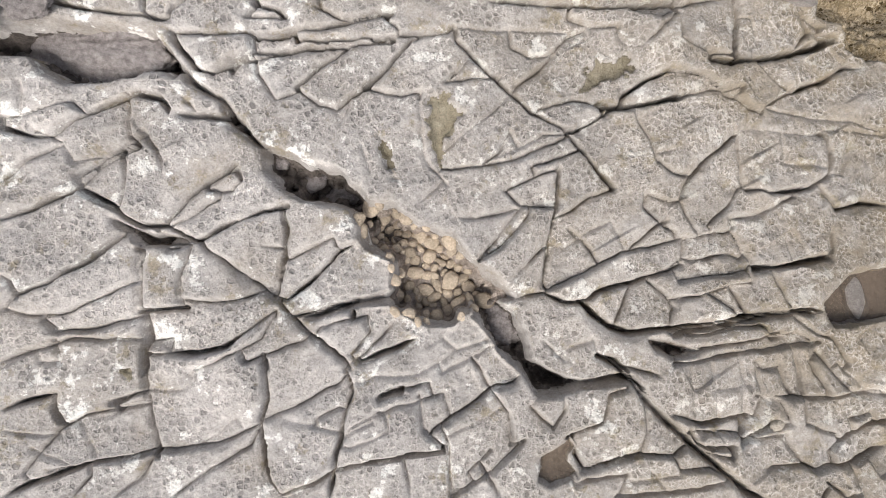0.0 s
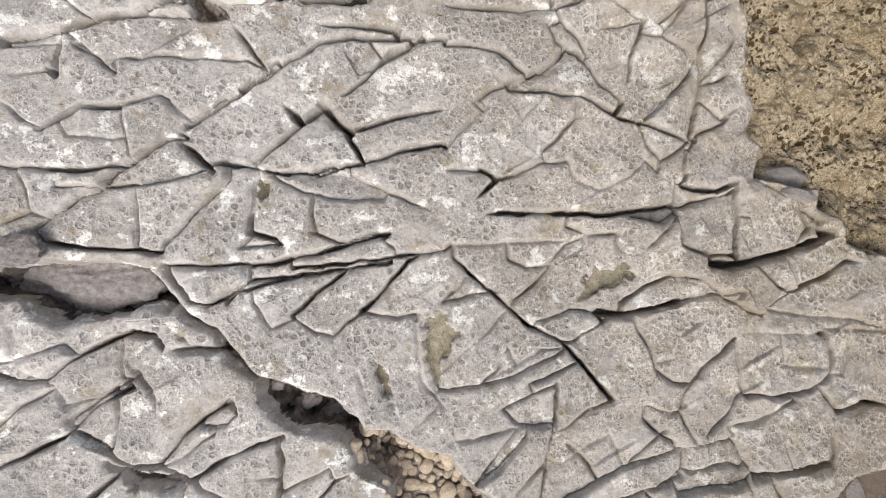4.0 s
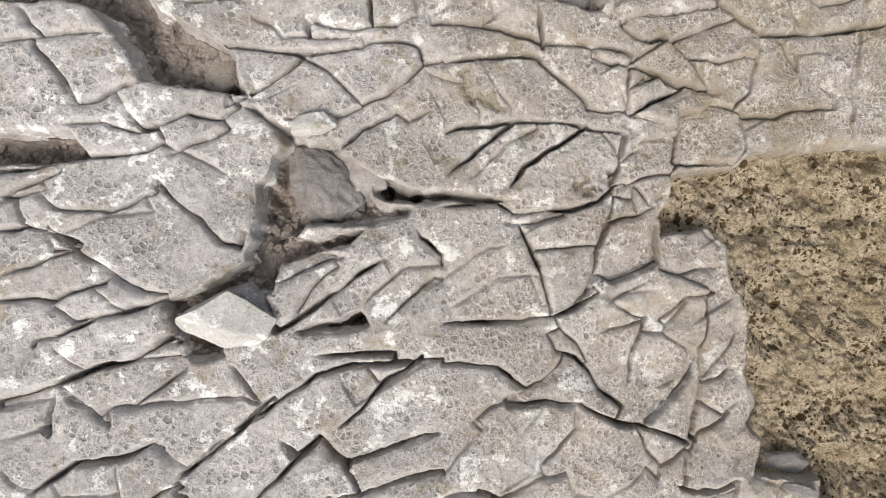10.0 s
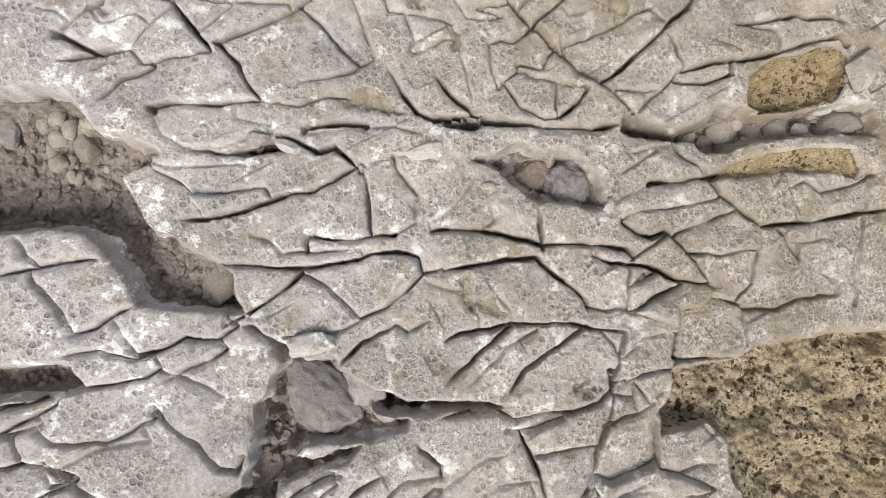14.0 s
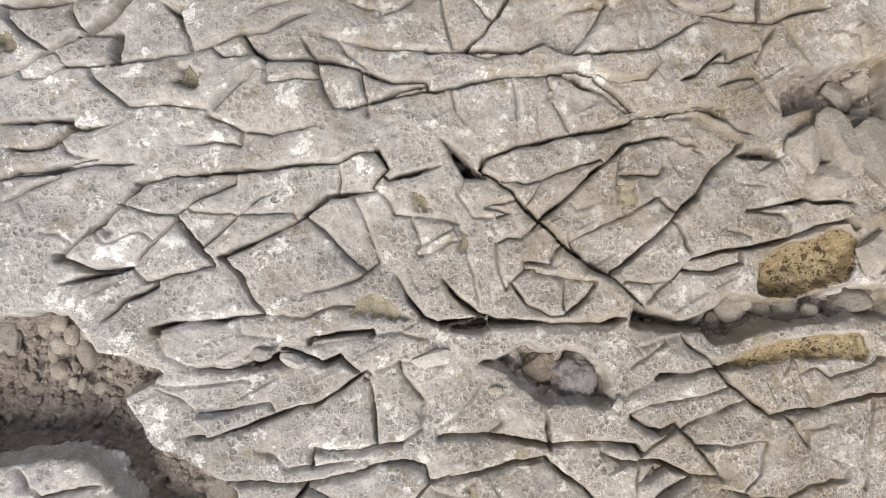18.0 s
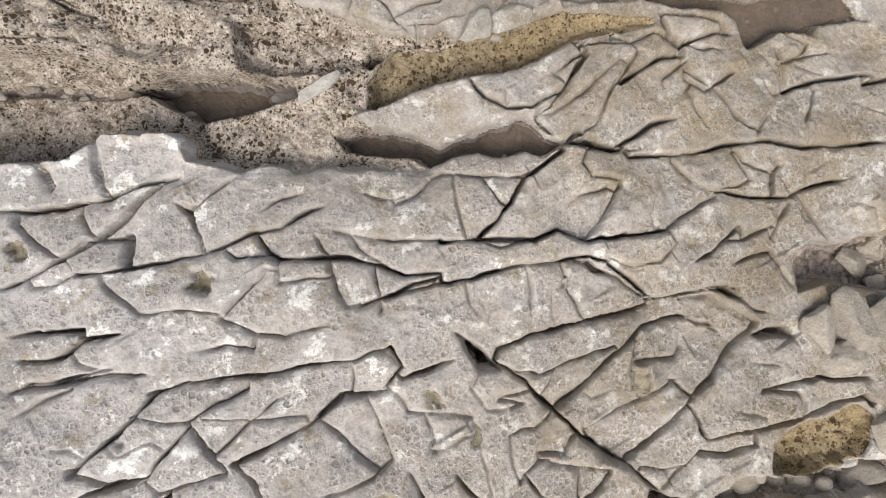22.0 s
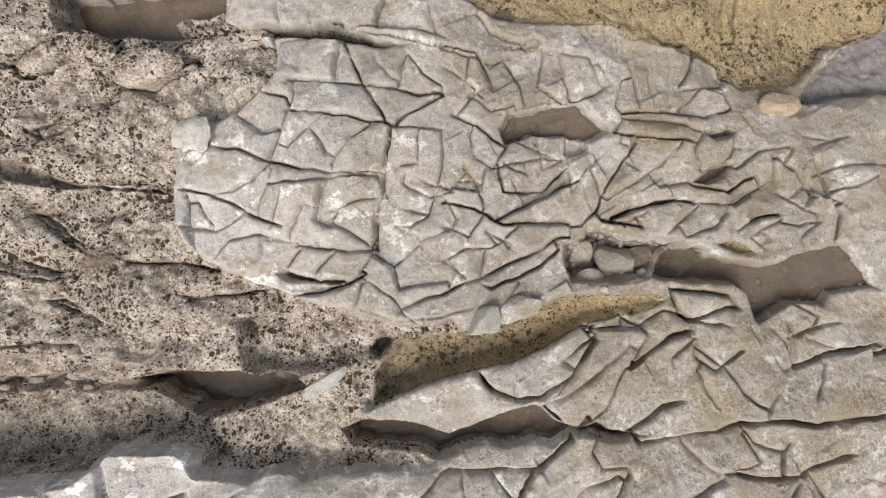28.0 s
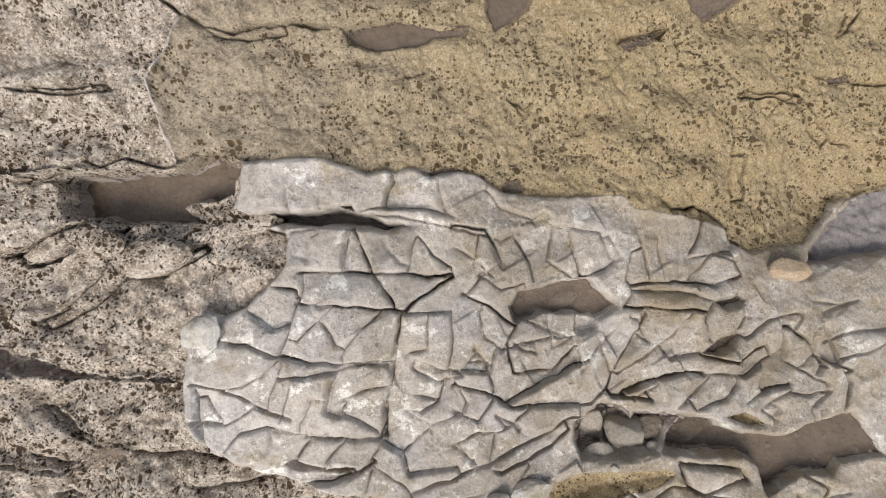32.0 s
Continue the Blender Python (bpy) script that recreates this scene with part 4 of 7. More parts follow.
joint((-3.88, 2.95), (-3.67, 3.10), (-3.47, 3.25), (-3.26, 3.35))
open_joint((-3.88, 2.95), (-3.83, 2.83), (-3.43, 2.74), (-2.96, 2.70), (-2.81, 2.66))
joint((-3.66, 3.38), (-3.31, 3.36), (-3.05, 3.37), (-2.68, 3.38), (-2.35, 3.45), (-2.18, 3.52))
joint((-3.26, 3.35), (-2.99, 3.63))
open_joint((-2.93, 3.33), (-2.94, 3.05), (-2.95, 2.73))
joint((-2.64, 2.79), (-2.42, 3.01), (-2.13, 3.28), (-2.02, 3.40))
open_joint((-2.70, 2.68), (-2.64, 2.79))
open_joint((-2.68, 2.51), (-2.60, 2.33), (-2.45, 2.14), (-2.29, 2.10))
open_joint((-2.29, 2.10), (-2.12, 2.17), (-1.89, 2.33), (-1.55, 2.35))
open_joint((-2.12, 2.11), (-2.01, 2.22), (-1.55, 2.33), (-0.97, 2.39), (-0.43, 2.44))
open_joint((-1.46, 1.93), (-1.22, 2.15), (-0.92, 2.36))
joint((-1.85, 2.09), (-1.69, 1.81), (-1.46, 1.90))
open_joint((-0.76, 1.92), (-0.51, 2.14), (-0.25, 2.43), (-0.12, 2.48))
joint((-1.46, 1.90), (-1.24, 1.73), (-1.06, 1.69), (-0.76, 1.92), (-0.40, 1.83), (-0.16, 1.87))
joint((-4.17, 3.02), (-3.92, 3.12))
joint((-4.05, 6.84), (-3.85, 6.86), (-3.59, 6.97))
open_joint((-3.85, 6.86), (-3.80, 6.63))
open_joint((-4.06, 6.55), (-3.75, 6.57), (-3.50, 6.48), (-3.29, 6.38))
open_joint((-2.58, 7.01), (-2.42, 6.80), (-2.15, 6.58), (-1.94, 6.33), (-1.77, 6.27))
joint((-3.64, 6.89), (-3.49, 6.74), (-3.02, 6.70), (-2.80, 6.78), (-2.58, 6.89))
groove((-3.45, 6.50), (-3.02, 6.67), (-2.59, 6.68))
open_joint((-3.60, 6.57), (-3.30, 6.29), (-2.99, 6.05), (-2.73, 5.86), (-2.51, 5.82))
joint((-4.02, 6.09), (-3.76, 6.17), (-3.56, 6.27), (-3.35, 6.32))
joint((-3.58, 6.48), (-3.55, 6.33), (-3.40, 6.33))
open_joint((-4.07, 5.84), (-3.77, 5.85), (-3.57, 5.81))
open_joint((-3.57, 5.81), (-3.41, 5.89), (-3.20, 5.94), (-3.04, 5.96))
joint((-3.20, 5.97), (-3.05, 5.79), (-2.89, 5.66))
joint((-3.57, 5.76), (-3.37, 5.60), (-2.95, 5.67), (-2.62, 5.74))
open_joint((-3.76, 5.43), (-3.48, 5.47), (-3.16, 5.62), (-2.84, 5.66), (-2.51, 5.76))
fissure((-4.09, 4.86), (-3.79, 4.92), (-3.49, 5.01), (-3.23, 5.10), (-2.91, 5.14), (-2.53, 5.35), (-2.36, 5.40))
joint((-3.58, 5.33), (-3.43, 5.18), (-3.33, 5.11))
open_joint((-3.23, 5.10), (-2.80, 5.16), (-2.43, 5.16), (-2.10, 5.17))
joint((-2.86, 5.19), (-2.69, 5.30), (-2.42, 5.31))
open_joint((-3.59, 4.96), (-3.62, 4.74), (-3.65, 4.51))
joint((-3.49, 4.84), (-3.29, 4.71), (-3.09, 4.52))
joint((-3.54, 4.96), (-3.34, 4.77))
joint((-3.11, 4.69), (-2.87, 4.70), (-2.65, 4.83), (-2.38, 5.01))
joint((-2.93, 4.68), (-2.61, 4.71), (-2.33, 4.69), (-1.83, 4.68), (-1.67, 4.60))
open_joint((-1.93, 5.04), (-1.83, 4.88), (-1.72, 4.70), (-1.64, 4.57))
open_joint((-1.90, 4.35), (-1.67, 4.48), (-1.44, 4.61), (-1.08, 4.83), (-0.72, 4.92))
open_joint((-1.07, 5.04), (-0.71, 5.05), (-0.22, 5.01))
open_joint((-0.72, 4.92), (-0.23, 4.90), (0.30, 4.91))
open_joint((-0.87, 4.26), (-0.62, 4.42), (-0.36, 4.71), (-0.11, 4.82), (0.08, 4.96))
joint((-0.54, 4.91), (-0.42, 4.72))
open_joint((-1.46, 5.34), (-1.16, 5.51), (-0.80, 5.73), (-0.55, 5.91), (-0.23, 6.08))
joint((-1.50, 5.83), (-1.26, 5.91), (-0.96, 6.05), (-0.72, 6.10))
joint((-1.46, 5.40), (-1.51, 5.65), (-1.56, 5.83))
joint((-1.28, 5.45), (-1.03, 5.81), (-0.78, 6.01))
joint((-1.37, 6.16), (-1.02, 6.15), (-0.72, 6.10))
joint((-0.56, 5.53), (-0.31, 5.77), (-0.05, 5.95), (0.36, 5.96))
open_joint((-0.33, 5.33), (-0.07, 5.57), (0.26, 5.81))
open_joint((0.10, 6.39), (0.16, 6.26), (0.36, 6.06))
joint((-4.09, 4.78), (-3.90, 4.82), (-3.64, 4.85))
open_joint((-3.80, 8.87), (-3.70, 8.66), (-3.60, 8.54))
open_joint((-3.96, 8.45), (-3.65, 8.52), (-3.39, 8.56), (-3.02, 8.57))
open_joint((-3.65, 8.43), (-3.50, 8.22), (-3.35, 7.98), (-3.28, 7.83))
open_joint((-3.28, 7.83), (-3.09, 7.87), (-2.93, 7.98), (-2.71, 8.08))
joint((-2.93, 7.92), (-2.83, 7.74), (-2.68, 7.55))
open_joint((-2.68, 7.55), (-2.46, 7.59), (-2.23, 7.70), (-1.95, 7.65), (-1.72, 7.78))
joint((-1.83, 7.94), (-1.84, 7.79), (-1.75, 7.84))
joint((-3.42, 7.61), (-3.10, 7.64), (-2.73, 7.50), (-2.51, 7.54))
open_joint((-3.22, 7.25), (-2.95, 7.28), (-2.63, 7.31), (-2.46, 7.42), (-2.51, 7.54))
open_joint((-2.41, 7.29), (-2.19, 7.39), (-2.02, 7.44), (-1.85, 7.55))
open_joint((-2.47, 7.39), (-2.25, 7.28), (-2.03, 7.14), (-1.87, 7.04))
open_joint((-2.29, 8.96), (-1.96, 8.94), (-1.61, 9.02), (-1.19, 9.16), (-0.83, 9.21), (-0.58, 9.36), (-0.33, 9.51))
joint((-2.49, 9.50), (-2.27, 9.38), (-2.11, 9.22), (-1.77, 9.21), (-1.36, 9.26))
joint((-2.12, 9.13), (-2.01, 9.01))
open_joint((-1.92, 8.46), (-1.52, 8.41), (-1.05, 8.35), (-0.63, 8.39), (-0.26, 8.47), (-0.01, 8.49), (0.24, 8.41))
joint((-1.56, 8.75), (-1.39, 8.71), (-1.28, 8.61))
joint((-1.22, 8.55), (-0.87, 8.53), (-0.38, 8.54))
open_joint((-0.95, 8.72), (-0.62, 8.64), (-0.31, 8.66), (0.00, 8.68))
open_joint((-0.33, 9.39), (-0.29, 9.13), (-0.28, 8.69))
open_joint((0.04, 9.44), (0.16, 9.25), (0.28, 9.11))
joint((0.27, 9.05), (0.23, 8.80), (0.00, 8.68))
joint((-1.06, 8.32), (-0.77, 8.15), (-0.54, 7.89), (-0.42, 7.78))
open_joint((-1.60, 7.92), (-1.36, 8.06), (-1.18, 8.17), (-1.06, 8.29))
open_joint((-0.42, 7.78), (-0.17, 7.86), (0.09, 8.04), (0.29, 8.22), (0.51, 8.27))
joint((-0.91, 7.60), (-0.67, 7.65), (-0.42, 7.75))
joint((-1.27, 7.63), (-1.03, 7.61), (-0.85, 7.63))
open_joint((-0.69, 7.28), (-0.43, 7.50), (-0.05, 7.67))
joint((0.07, 7.59), (0.33, 7.70))
open_joint((-3.92, 12.09), (-3.65, 12.05), (-3.43, 12.07), (-3.21, 12.25), (-2.82, 12.29))
joint((-3.32, 12.13), (-3.27, 12.01), (-2.99, 11.91))
open_joint((-3.78, 11.82), (-3.54, 11.84), (-3.21, 11.89), (-2.94, 11.94))
open_joint((-3.92, 11.77), (-3.49, 11.81), (-2.94, 11.88), (-2.55, 11.86))
joint((-3.92, 11.51), (-3.65, 11.64), (-3.32, 11.77))
open_joint((-2.55, 11.65), (-2.21, 11.73), (-1.81, 11.74), (-1.35, 11.75), (-0.94, 11.80), (-0.52, 11.82), (-0.27, 11.91), (-0.12, 11.93))
open_joint((-3.92, 12.33), (-3.54, 12.35), (-3.21, 12.34))
joint((-2.15, 12.06), (-1.80, 12.08), (-1.52, 12.04))
joint((-1.86, 12.36), (-1.51, 12.19), (-1.22, 12.15), (-0.74, 12.23))
open_joint((-3.34, 10.90), (-3.18, 11.06), (-2.95, 11.22), (-2.73, 11.42), (-2.55, 11.62))
joint((-2.73, 11.45), (-2.51, 11.35), (-2.23, 11.31))
open_joint((-2.23, 11.28), (-2.07, 11.06), (-1.91, 10.84), (-1.86, 10.75))
open_joint((-3.34, 10.95), (-3.18, 10.83), (-3.02, 10.76), (-2.64, 10.79), (-2.40, 11.08), (-2.23, 11.25))
joint((-2.23, 11.31), (-1.94, 11.47), (-1.59, 11.61))
joint((-1.90, 10.99), (-1.66, 11.22), (-1.36, 11.45), (-1.19, 11.53))
open_joint((-1.80, 10.83), (-1.45, 10.96), (-1.15, 11.10), (-0.91, 11.21), (-0.66, 11.42))
joint((-2.06, 11.33), (-1.60, 11.28), (-1.02, 11.28))
open_joint((-0.91, 11.24), (-0.66, 11.45), (-0.29, 11.46), (-0.11, 11.49))
joint((-0.91, 11.24), (-0.68, 11.05), (-0.51, 10.79), (-0.28, 10.59))
open_joint((-1.74, 10.80), (-1.58, 10.61), (-1.48, 10.39), (-1.37, 10.23))
joint((-2.64, 10.79), (-2.54, 10.61), (-2.31, 10.66), (-1.86, 10.75))
open_joint((-2.99, 10.23), (-2.71, 10.45), (-2.43, 10.57))
open_joint((-3.35, 10.64), (-3.08, 10.70), (-2.64, 10.79))
open_joint((-2.45, 10.13), (-2.17, 10.17), (-1.77, 10.17), (-1.37, 10.20))
joint((-1.37, 10.20), (-0.96, 10.14), (-0.66, 10.24), (-0.30, 10.21))
open_joint((-0.92, 9.89), (-0.62, 9.93), (-0.25, 9.93))
joint((-0.34, 10.53), (-0.71, 10.43), (-0.95, 10.41))
joint((-0.36, 11.40), (-0.25, 11.09), (-0.15, 10.70))
open_joint((-0.09, 11.93), (0.03, 11.71), (-0.17, 11.52))
open_joint((0.02, 11.58), (0.34, 11.66), (0.62, 11.75))
joint((-0.52, 11.79), (-0.50, 11.60), (-0.54, 11.47))
joint((0.01, 11.39), (0.06, 11.20), (0.59, 11.14))
open_joint((0.03, 10.57), (0.14, 10.31), (0.31, 10.04), (0.52, 9.96))
joint((0.25, 11.19), (0.33, 10.87), (0.29, 10.74))
open_joint((-4.04, 13.63), (-3.72, 13.61), (-3.33, 13.65), (-2.95, 13.71), (-2.61, 13.85), (-2.32, 13.92))
joint((-3.12, 14.24), (-3.09, 13.99), (-3.00, 13.75))
joint((-3.64, 14.02), (-3.53, 13.84))
open_joint((-2.38, 13.90), (-2.61, 13.73), (-2.72, 13.55), (-2.94, 13.38), (-3.17, 13.22), (-3.38, 13.12))
joint((-3.22, 13.55), (-3.14, 13.37), (-3.05, 13.30))
open_joint((-4.03, 12.82), (-3.76, 12.91), (-3.49, 13.07), (-3.38, 13.12))
joint((-3.88, 13.50), (-3.66, 13.25), (-3.44, 13.12))
joint((-3.38, 13.12), (-3.27, 12.93), (-3.05, 12.92))
joint((-3.71, 12.82), (-3.49, 12.83), (-3.33, 12.94))
open_joint((-3.27, 12.93), (-2.94, 12.94), (-2.61, 12.98), (-2.21, 13.04), (-1.81, 13.13), (-1.57, 13.24))
fissure((-2.76, 13.28), (-2.78, 13.11), (-2.80, 12.96))
joint((-3.33, 13.17), (-3.17, 13.28), (-2.78, 13.28))
open_joint((-2.32, 13.65), (-2.15, 13.52), (-2.06, 13.27))
joint((-2.12, 13.58), (-1.92, 13.75), (-1.68, 13.92))
open_joint((-1.57, 13.24), (-1.22, 13.31), (-0.97, 13.45), (-0.73, 13.56))
joint((-1.45, 13.51), (-1.21, 13.65), (-0.96, 13.70))
open_joint((-1.45, 13.23), (-1.34, 13.04), (-1.22, 12.97), (-0.87, 12.96), (-0.50, 12.95), (-0.14, 12.83), (0.10, 12.72), (0.51, 12.72))
joint((-1.81, 13.13), (-1.69, 13.00), (-1.34, 13.01))
joint((-3.00, 12.80), (-2.83, 12.64), (-2.66, 12.48), (-2.22, 12.48), (-1.82, 12.42))
joint((-1.23, 12.91), (-1.23, 12.73), (-0.75, 12.75))
joint((-0.69, 12.87), (-0.64, 12.62), (-0.53, 12.43), (0.50, 12.60))
joint((-1.76, 12.47), (-1.52, 12.69), (-1.34, 12.86))
joint((-0.86, 13.25), (-0.77, 13.06), (-0.69, 12.96))
joint((-0.49, 13.23), (-0.38, 13.04), (-0.14, 12.86))
joint((-0.62, 13.24), (-0.00, 13.11), (0.53, 13.09))
joint((-0.23, 12.84), (-0.21, 12.65), (-0.16, 12.34))
open_joint((0.02, 13.52), (0.28, 13.63), (0.48, 13.82))
joint((-0.35, 13.67), (0.02, 13.58), (0.15, 13.64))
open_joint((-0.40, 12.42), (-0.03, 12.51), (0.22, 12.62), (0.51, 12.66))
open_joint((-1.24, 18.26), (-0.98, 18.19), (-0.95, 18.09))
joint((-1.00, 18.58), (-0.85, 18.52), (-0.82, 18.76))
open_joint((-0.98, 18.06), (-0.66, 18.00), (-0.30, 17.97), (-0.09, 17.91), (0.19, 17.88))
joint((-0.91, 18.38), (-0.89, 18.19), (-0.95, 18.06))
open_joint((-0.94, 18.38), (-0.64, 18.38), (-0.40, 18.36), (-0.16, 18.33), (-0.04, 18.33))
open_joint((-0.39, 18.94), (-0.27, 18.67), (-0.16, 18.36), (-0.02, 18.10), (0.07, 17.94))
joint((-0.36, 18.91), (-0.46, 18.39))
open_joint((-0.16, 18.33), (0.21, 18.31), (0.47, 18.25), (0.76, 18.26))
joint((0.25, 18.35), (0.30, 18.55), (0.36, 18.76))
joint((0.36, 18.76), (0.55, 18.49), (0.76, 18.33))
open_joint((0.19, 17.88), (0.36, 18.01), (0.59, 18.15), (0.76, 18.22))
joint((-0.03, 17.91), (0.19, 17.85), (0.45, 17.85), (0.73, 17.82))
open_joint((0.12, 17.81), (0.07, 17.43), (-0.02, 17.05), (-0.15, 16.47))
open_joint((-1.86, 17.70), (-1.53, 17.63), (-1.24, 17.49), (-1.15, 17.46))
joint((-0.98, 18.03), (-1.06, 17.76), (-1.17, 17.52))
joint((-0.98, 17.63), (-0.79, 17.81), (-0.60, 17.97))
joint((-0.52, 17.44), (-0.32, 17.69), (-0.09, 17.88))
open_joint((-1.18, 17.49), (-0.88, 17.39), (-0.52, 17.35), (0.03, 17.33))
joint((-0.52, 17.38), (-0.66, 17.13), (-0.75, 16.82))
open_joint((-2.17, 17.23), (-1.88, 17.16), (-1.64, 17.05), (-1.42, 16.89), (-1.12, 16.78))
joint((-1.18, 17.46), (-1.38, 17.29), (-1.63, 17.17), (-1.88, 17.16))
joint((-1.18, 17.40), (-1.27, 17.16), (-1.35, 16.98))
open_joint((-1.20, 17.25), (-0.90, 17.24), (-0.47, 17.31), (-0.03, 17.30))
joint((-0.56, 16.94), (-0.30, 17.03), (0.01, 17.05))
joint((-0.51, 16.75), (-0.21, 16.54), (-0.15, 16.47))
joint((-2.20, 16.83), (-1.85, 16.75), (-1.53, 16.92))
joint((-1.09, 17.12), (-1.24, 16.78))
joint((-0.63, 16.75), (-0.49, 16.94))
joint((-1.88, 17.74), (-2.08, 17.63), (-2.03, 17.50), (-1.75, 17.82))
open_joint((0.79, 18.84), (1.17, 18.78), (1.29, 18.57), (1.35, 18.36))
joint((1.51, 18.71), (1.70, 18.36), (1.75, 18.08))
joint((2.00, 18.64), (1.91, 18.36), (2.24, 18.11))
joint((2.18, 18.75), (2.26, 18.36), (2.32, 18.14))
open_joint((0.85, 18.02), (1.18, 17.85), (1.37, 17.67))
joint((1.35, 18.36), (1.14, 18.26), (0.92, 18.02))
joint((2.39, 18.14), (2.61, 18.21), (2.84, 18.35), (2.71, 18.63))
open_joint((2.95, 17.99), (3.54, 18.01), (4.06, 17.92), (4.45, 18.02))
joint((3.71, 18.62), (3.58, 18.01))
open_joint((2.82, 17.74), (3.22, 17.69), (3.58, 17.65), (3.95, 17.60))
joint((2.99, 18.42), (2.89, 18.06))
joint((3.69, 17.97), (4.10, 18.32), (4.39, 18.21))
joint((1.04, 17.78), (1.09, 17.48), (1.28, 17.34), (1.51, 17.67))
joint((1.28, 17.34), (1.56, 17.40), (1.91, 17.45), (2.19, 17.41))
open_joint((1.35, 17.40), (1.40, 17.06), (1.88, 17.04), (2.18, 17.31))
joint((2.19, 17.44), (2.23, 17.03), (2.47, 17.36))
joint((1.58, 17.67), (2.05, 17.45))
open_joint((1.31, 16.73), (1.59, 16.85), (1.95, 17.00), (2.31, 17.16))
open_joint((0.68, 16.96), (1.05, 16.87), (1.37, 16.66))
open_joint((1.37, 16.66), (1.79, 16.67), (2.34, 16.61), (2.56, 16.80), (2.65, 17.01))
joint((2.58, 16.98), (2.46, 17.29), (2.69, 17.50))
open_joint((2.66, 17.04), (2.98, 17.42), (3.14, 17.62))
joint((2.72, 16.94), (3.09, 17.13), (3.48, 17.33), (3.65, 17.54))
joint((3.33, 17.26), (3.64, 17.46), (3.73, 17.60))
fissure((2.77, 16.69), (3.14, 16.81), (3.51, 16.87), (3.80, 16.85))
open_joint((2.62, 16.66), (3.12, 16.57))
joint((2.90, 16.58), (3.21, 16.77))
joint((3.39, 16.42), (3.63, 16.61), (3.87, 16.78))
joint((3.68, 16.40), (4.06, 16.52), (4.22, 16.66))
open_joint((3.89, 17.03), (4.26, 16.94), (4.66, 17.14))
joint((3.80, 16.82), (4.31, 16.79), (4.63, 16.92), (4.88, 17.06))
open_joint((4.28, 16.44), (4.67, 16.60), (4.90, 16.62))
joint((4.63, 16.92), (4.52, 16.64))
open_joint((4.99, 17.34), (5.27, 17.11), (5.39, 16.82))
joint((5.08, 16.83), (5.33, 16.96), (5.54, 16.81))
open_joint((5.46, 17.40), (5.58, 17.10), (5.62, 16.81), (5.76, 16.73))
joint((5.63, 16.88), (5.95, 16.94), (6.37, 17.07))
open_joint((5.62, 16.23), (5.75, 16.58), (5.62, 16.81))
joint((4.89, 16.52), (5.19, 16.47), (5.43, 16.52))
joint((5.21, 16.04), (5.17, 16.32), (5.43, 16.52))
joint((4.49, 16.36), (4.70, 16.21), (4.61, 16.07))
open_joint((0.62, 15.91), (0.93, 16.02), (1.27, 16.13), (1.69, 16.30), (2.05, 16.49), (2.19, 16.48))
open_joint((1.19, 15.94), (1.54, 16.05), (1.82, 16.16), (2.04, 16.35))
joint((1.53, 15.98), (1.38, 15.79))
open_joint((3.40, 15.80), (3.51, 15.45), (3.65, 15.37), (4.10, 15.51), (4.25, 15.50))
joint((3.65, 15.37), (4.15, 15.27))
open_joint((3.47, 15.76), (3.90, 15.70), (4.19, 15.64))
joint((2.58, 15.38), (2.93, 15.35), (3.31, 15.53), (3.51, 15.45))
joint((2.74, 15.50), (3.07, 15.28), (2.83, 14.96))
open_joint((2.82, 14.89), (3.34, 15.19), (3.64, 15.24))
joint((3.64, 15.24), (3.69, 15.03), (3.96, 14.81))
joint((4.78, 15.64), (5.28, 15.33), (5.19, 15.19))
joint((4.87, 15.08), (5.26, 15.19), (5.65, 15.23))
open_joint((4.91, 14.73), (5.30, 14.84), (5.68, 14.88), (6.13, 14.92))
joint((4.66, 15.23), (4.86, 15.01), (4.91, 14.73))
joint((2.00, 15.02), (2.37, 15.26), (2.24, 15.40))
joint((0.64, 16.30), (0.96, 16.41), (1.22, 16.40), (1.58, 16.65))
joint((0.80, 17.15), (1.13, 17.07), (1.21, 17.34))
joint((0.67, 16.69), (0.96, 16.54), (1.11, 16.74))
joint((1.16, 16.40), (1.07, 16.14))
open_joint((-0.10, 16.45), (-0.12, 16.78), (-0.04, 17.03))
open_joint((-0.98, 16.55), (-0.73, 16.49), (-0.36, 16.45), (-0.17, 16.45))
joint((-1.11, 16.30), (-0.91, 16.55), (-0.73, 16.58))
joint((-1.41, 16.40), (-1.34, 16.65), (-0.97, 16.58))
joint((-1.90, 16.44), (-1.70, 16.65), (-1.40, 16.71), (-1.22, 16.65))
joint((-0.17, 16.42), (0.08, 16.25), (0.13, 15.98))
joint((-0.31, 16.19), (-0.17, 16.39))
open_joint((-1.13, 15.98), (-0.76, 16.00), (-0.50, 16.06), (-0.24, 16.19))
joint((-0.31, 16.16), (0.06, 15.85), (0.12, 15.75))
joint((0.08, 16.25), (0.42, 16.52), (0.72, 16.65))
joint((0.12, 15.75), (0.38, 15.85), (0.67, 15.91))
joint((0.26, 16.02), (0.68, 16.04))
joint((0.12, 15.72), (0.39, 15.48))
groove((-1.58, 6.95), (-1.63, 6.98), (-1.61, 6.65), (-1.71, 6.43))
groove((0.34, 8.12), (0.60, 8.02), (0.81, 7.98), (0.80, 7.95))
groove((0.41, 8.68), (0.39, 8.80), (0.66, 8.95), (0.87, 9.18), (0.98, 9.37))
groove((0.73, 8.01), (0.91, 7.68))
groove((1.06, 8.00), (1.27, 7.72))
groove((3.02, 9.12), (2.69, 8.99), (2.40, 8.83))
groove((-1.25, 6.56), (-0.72, 6.45))
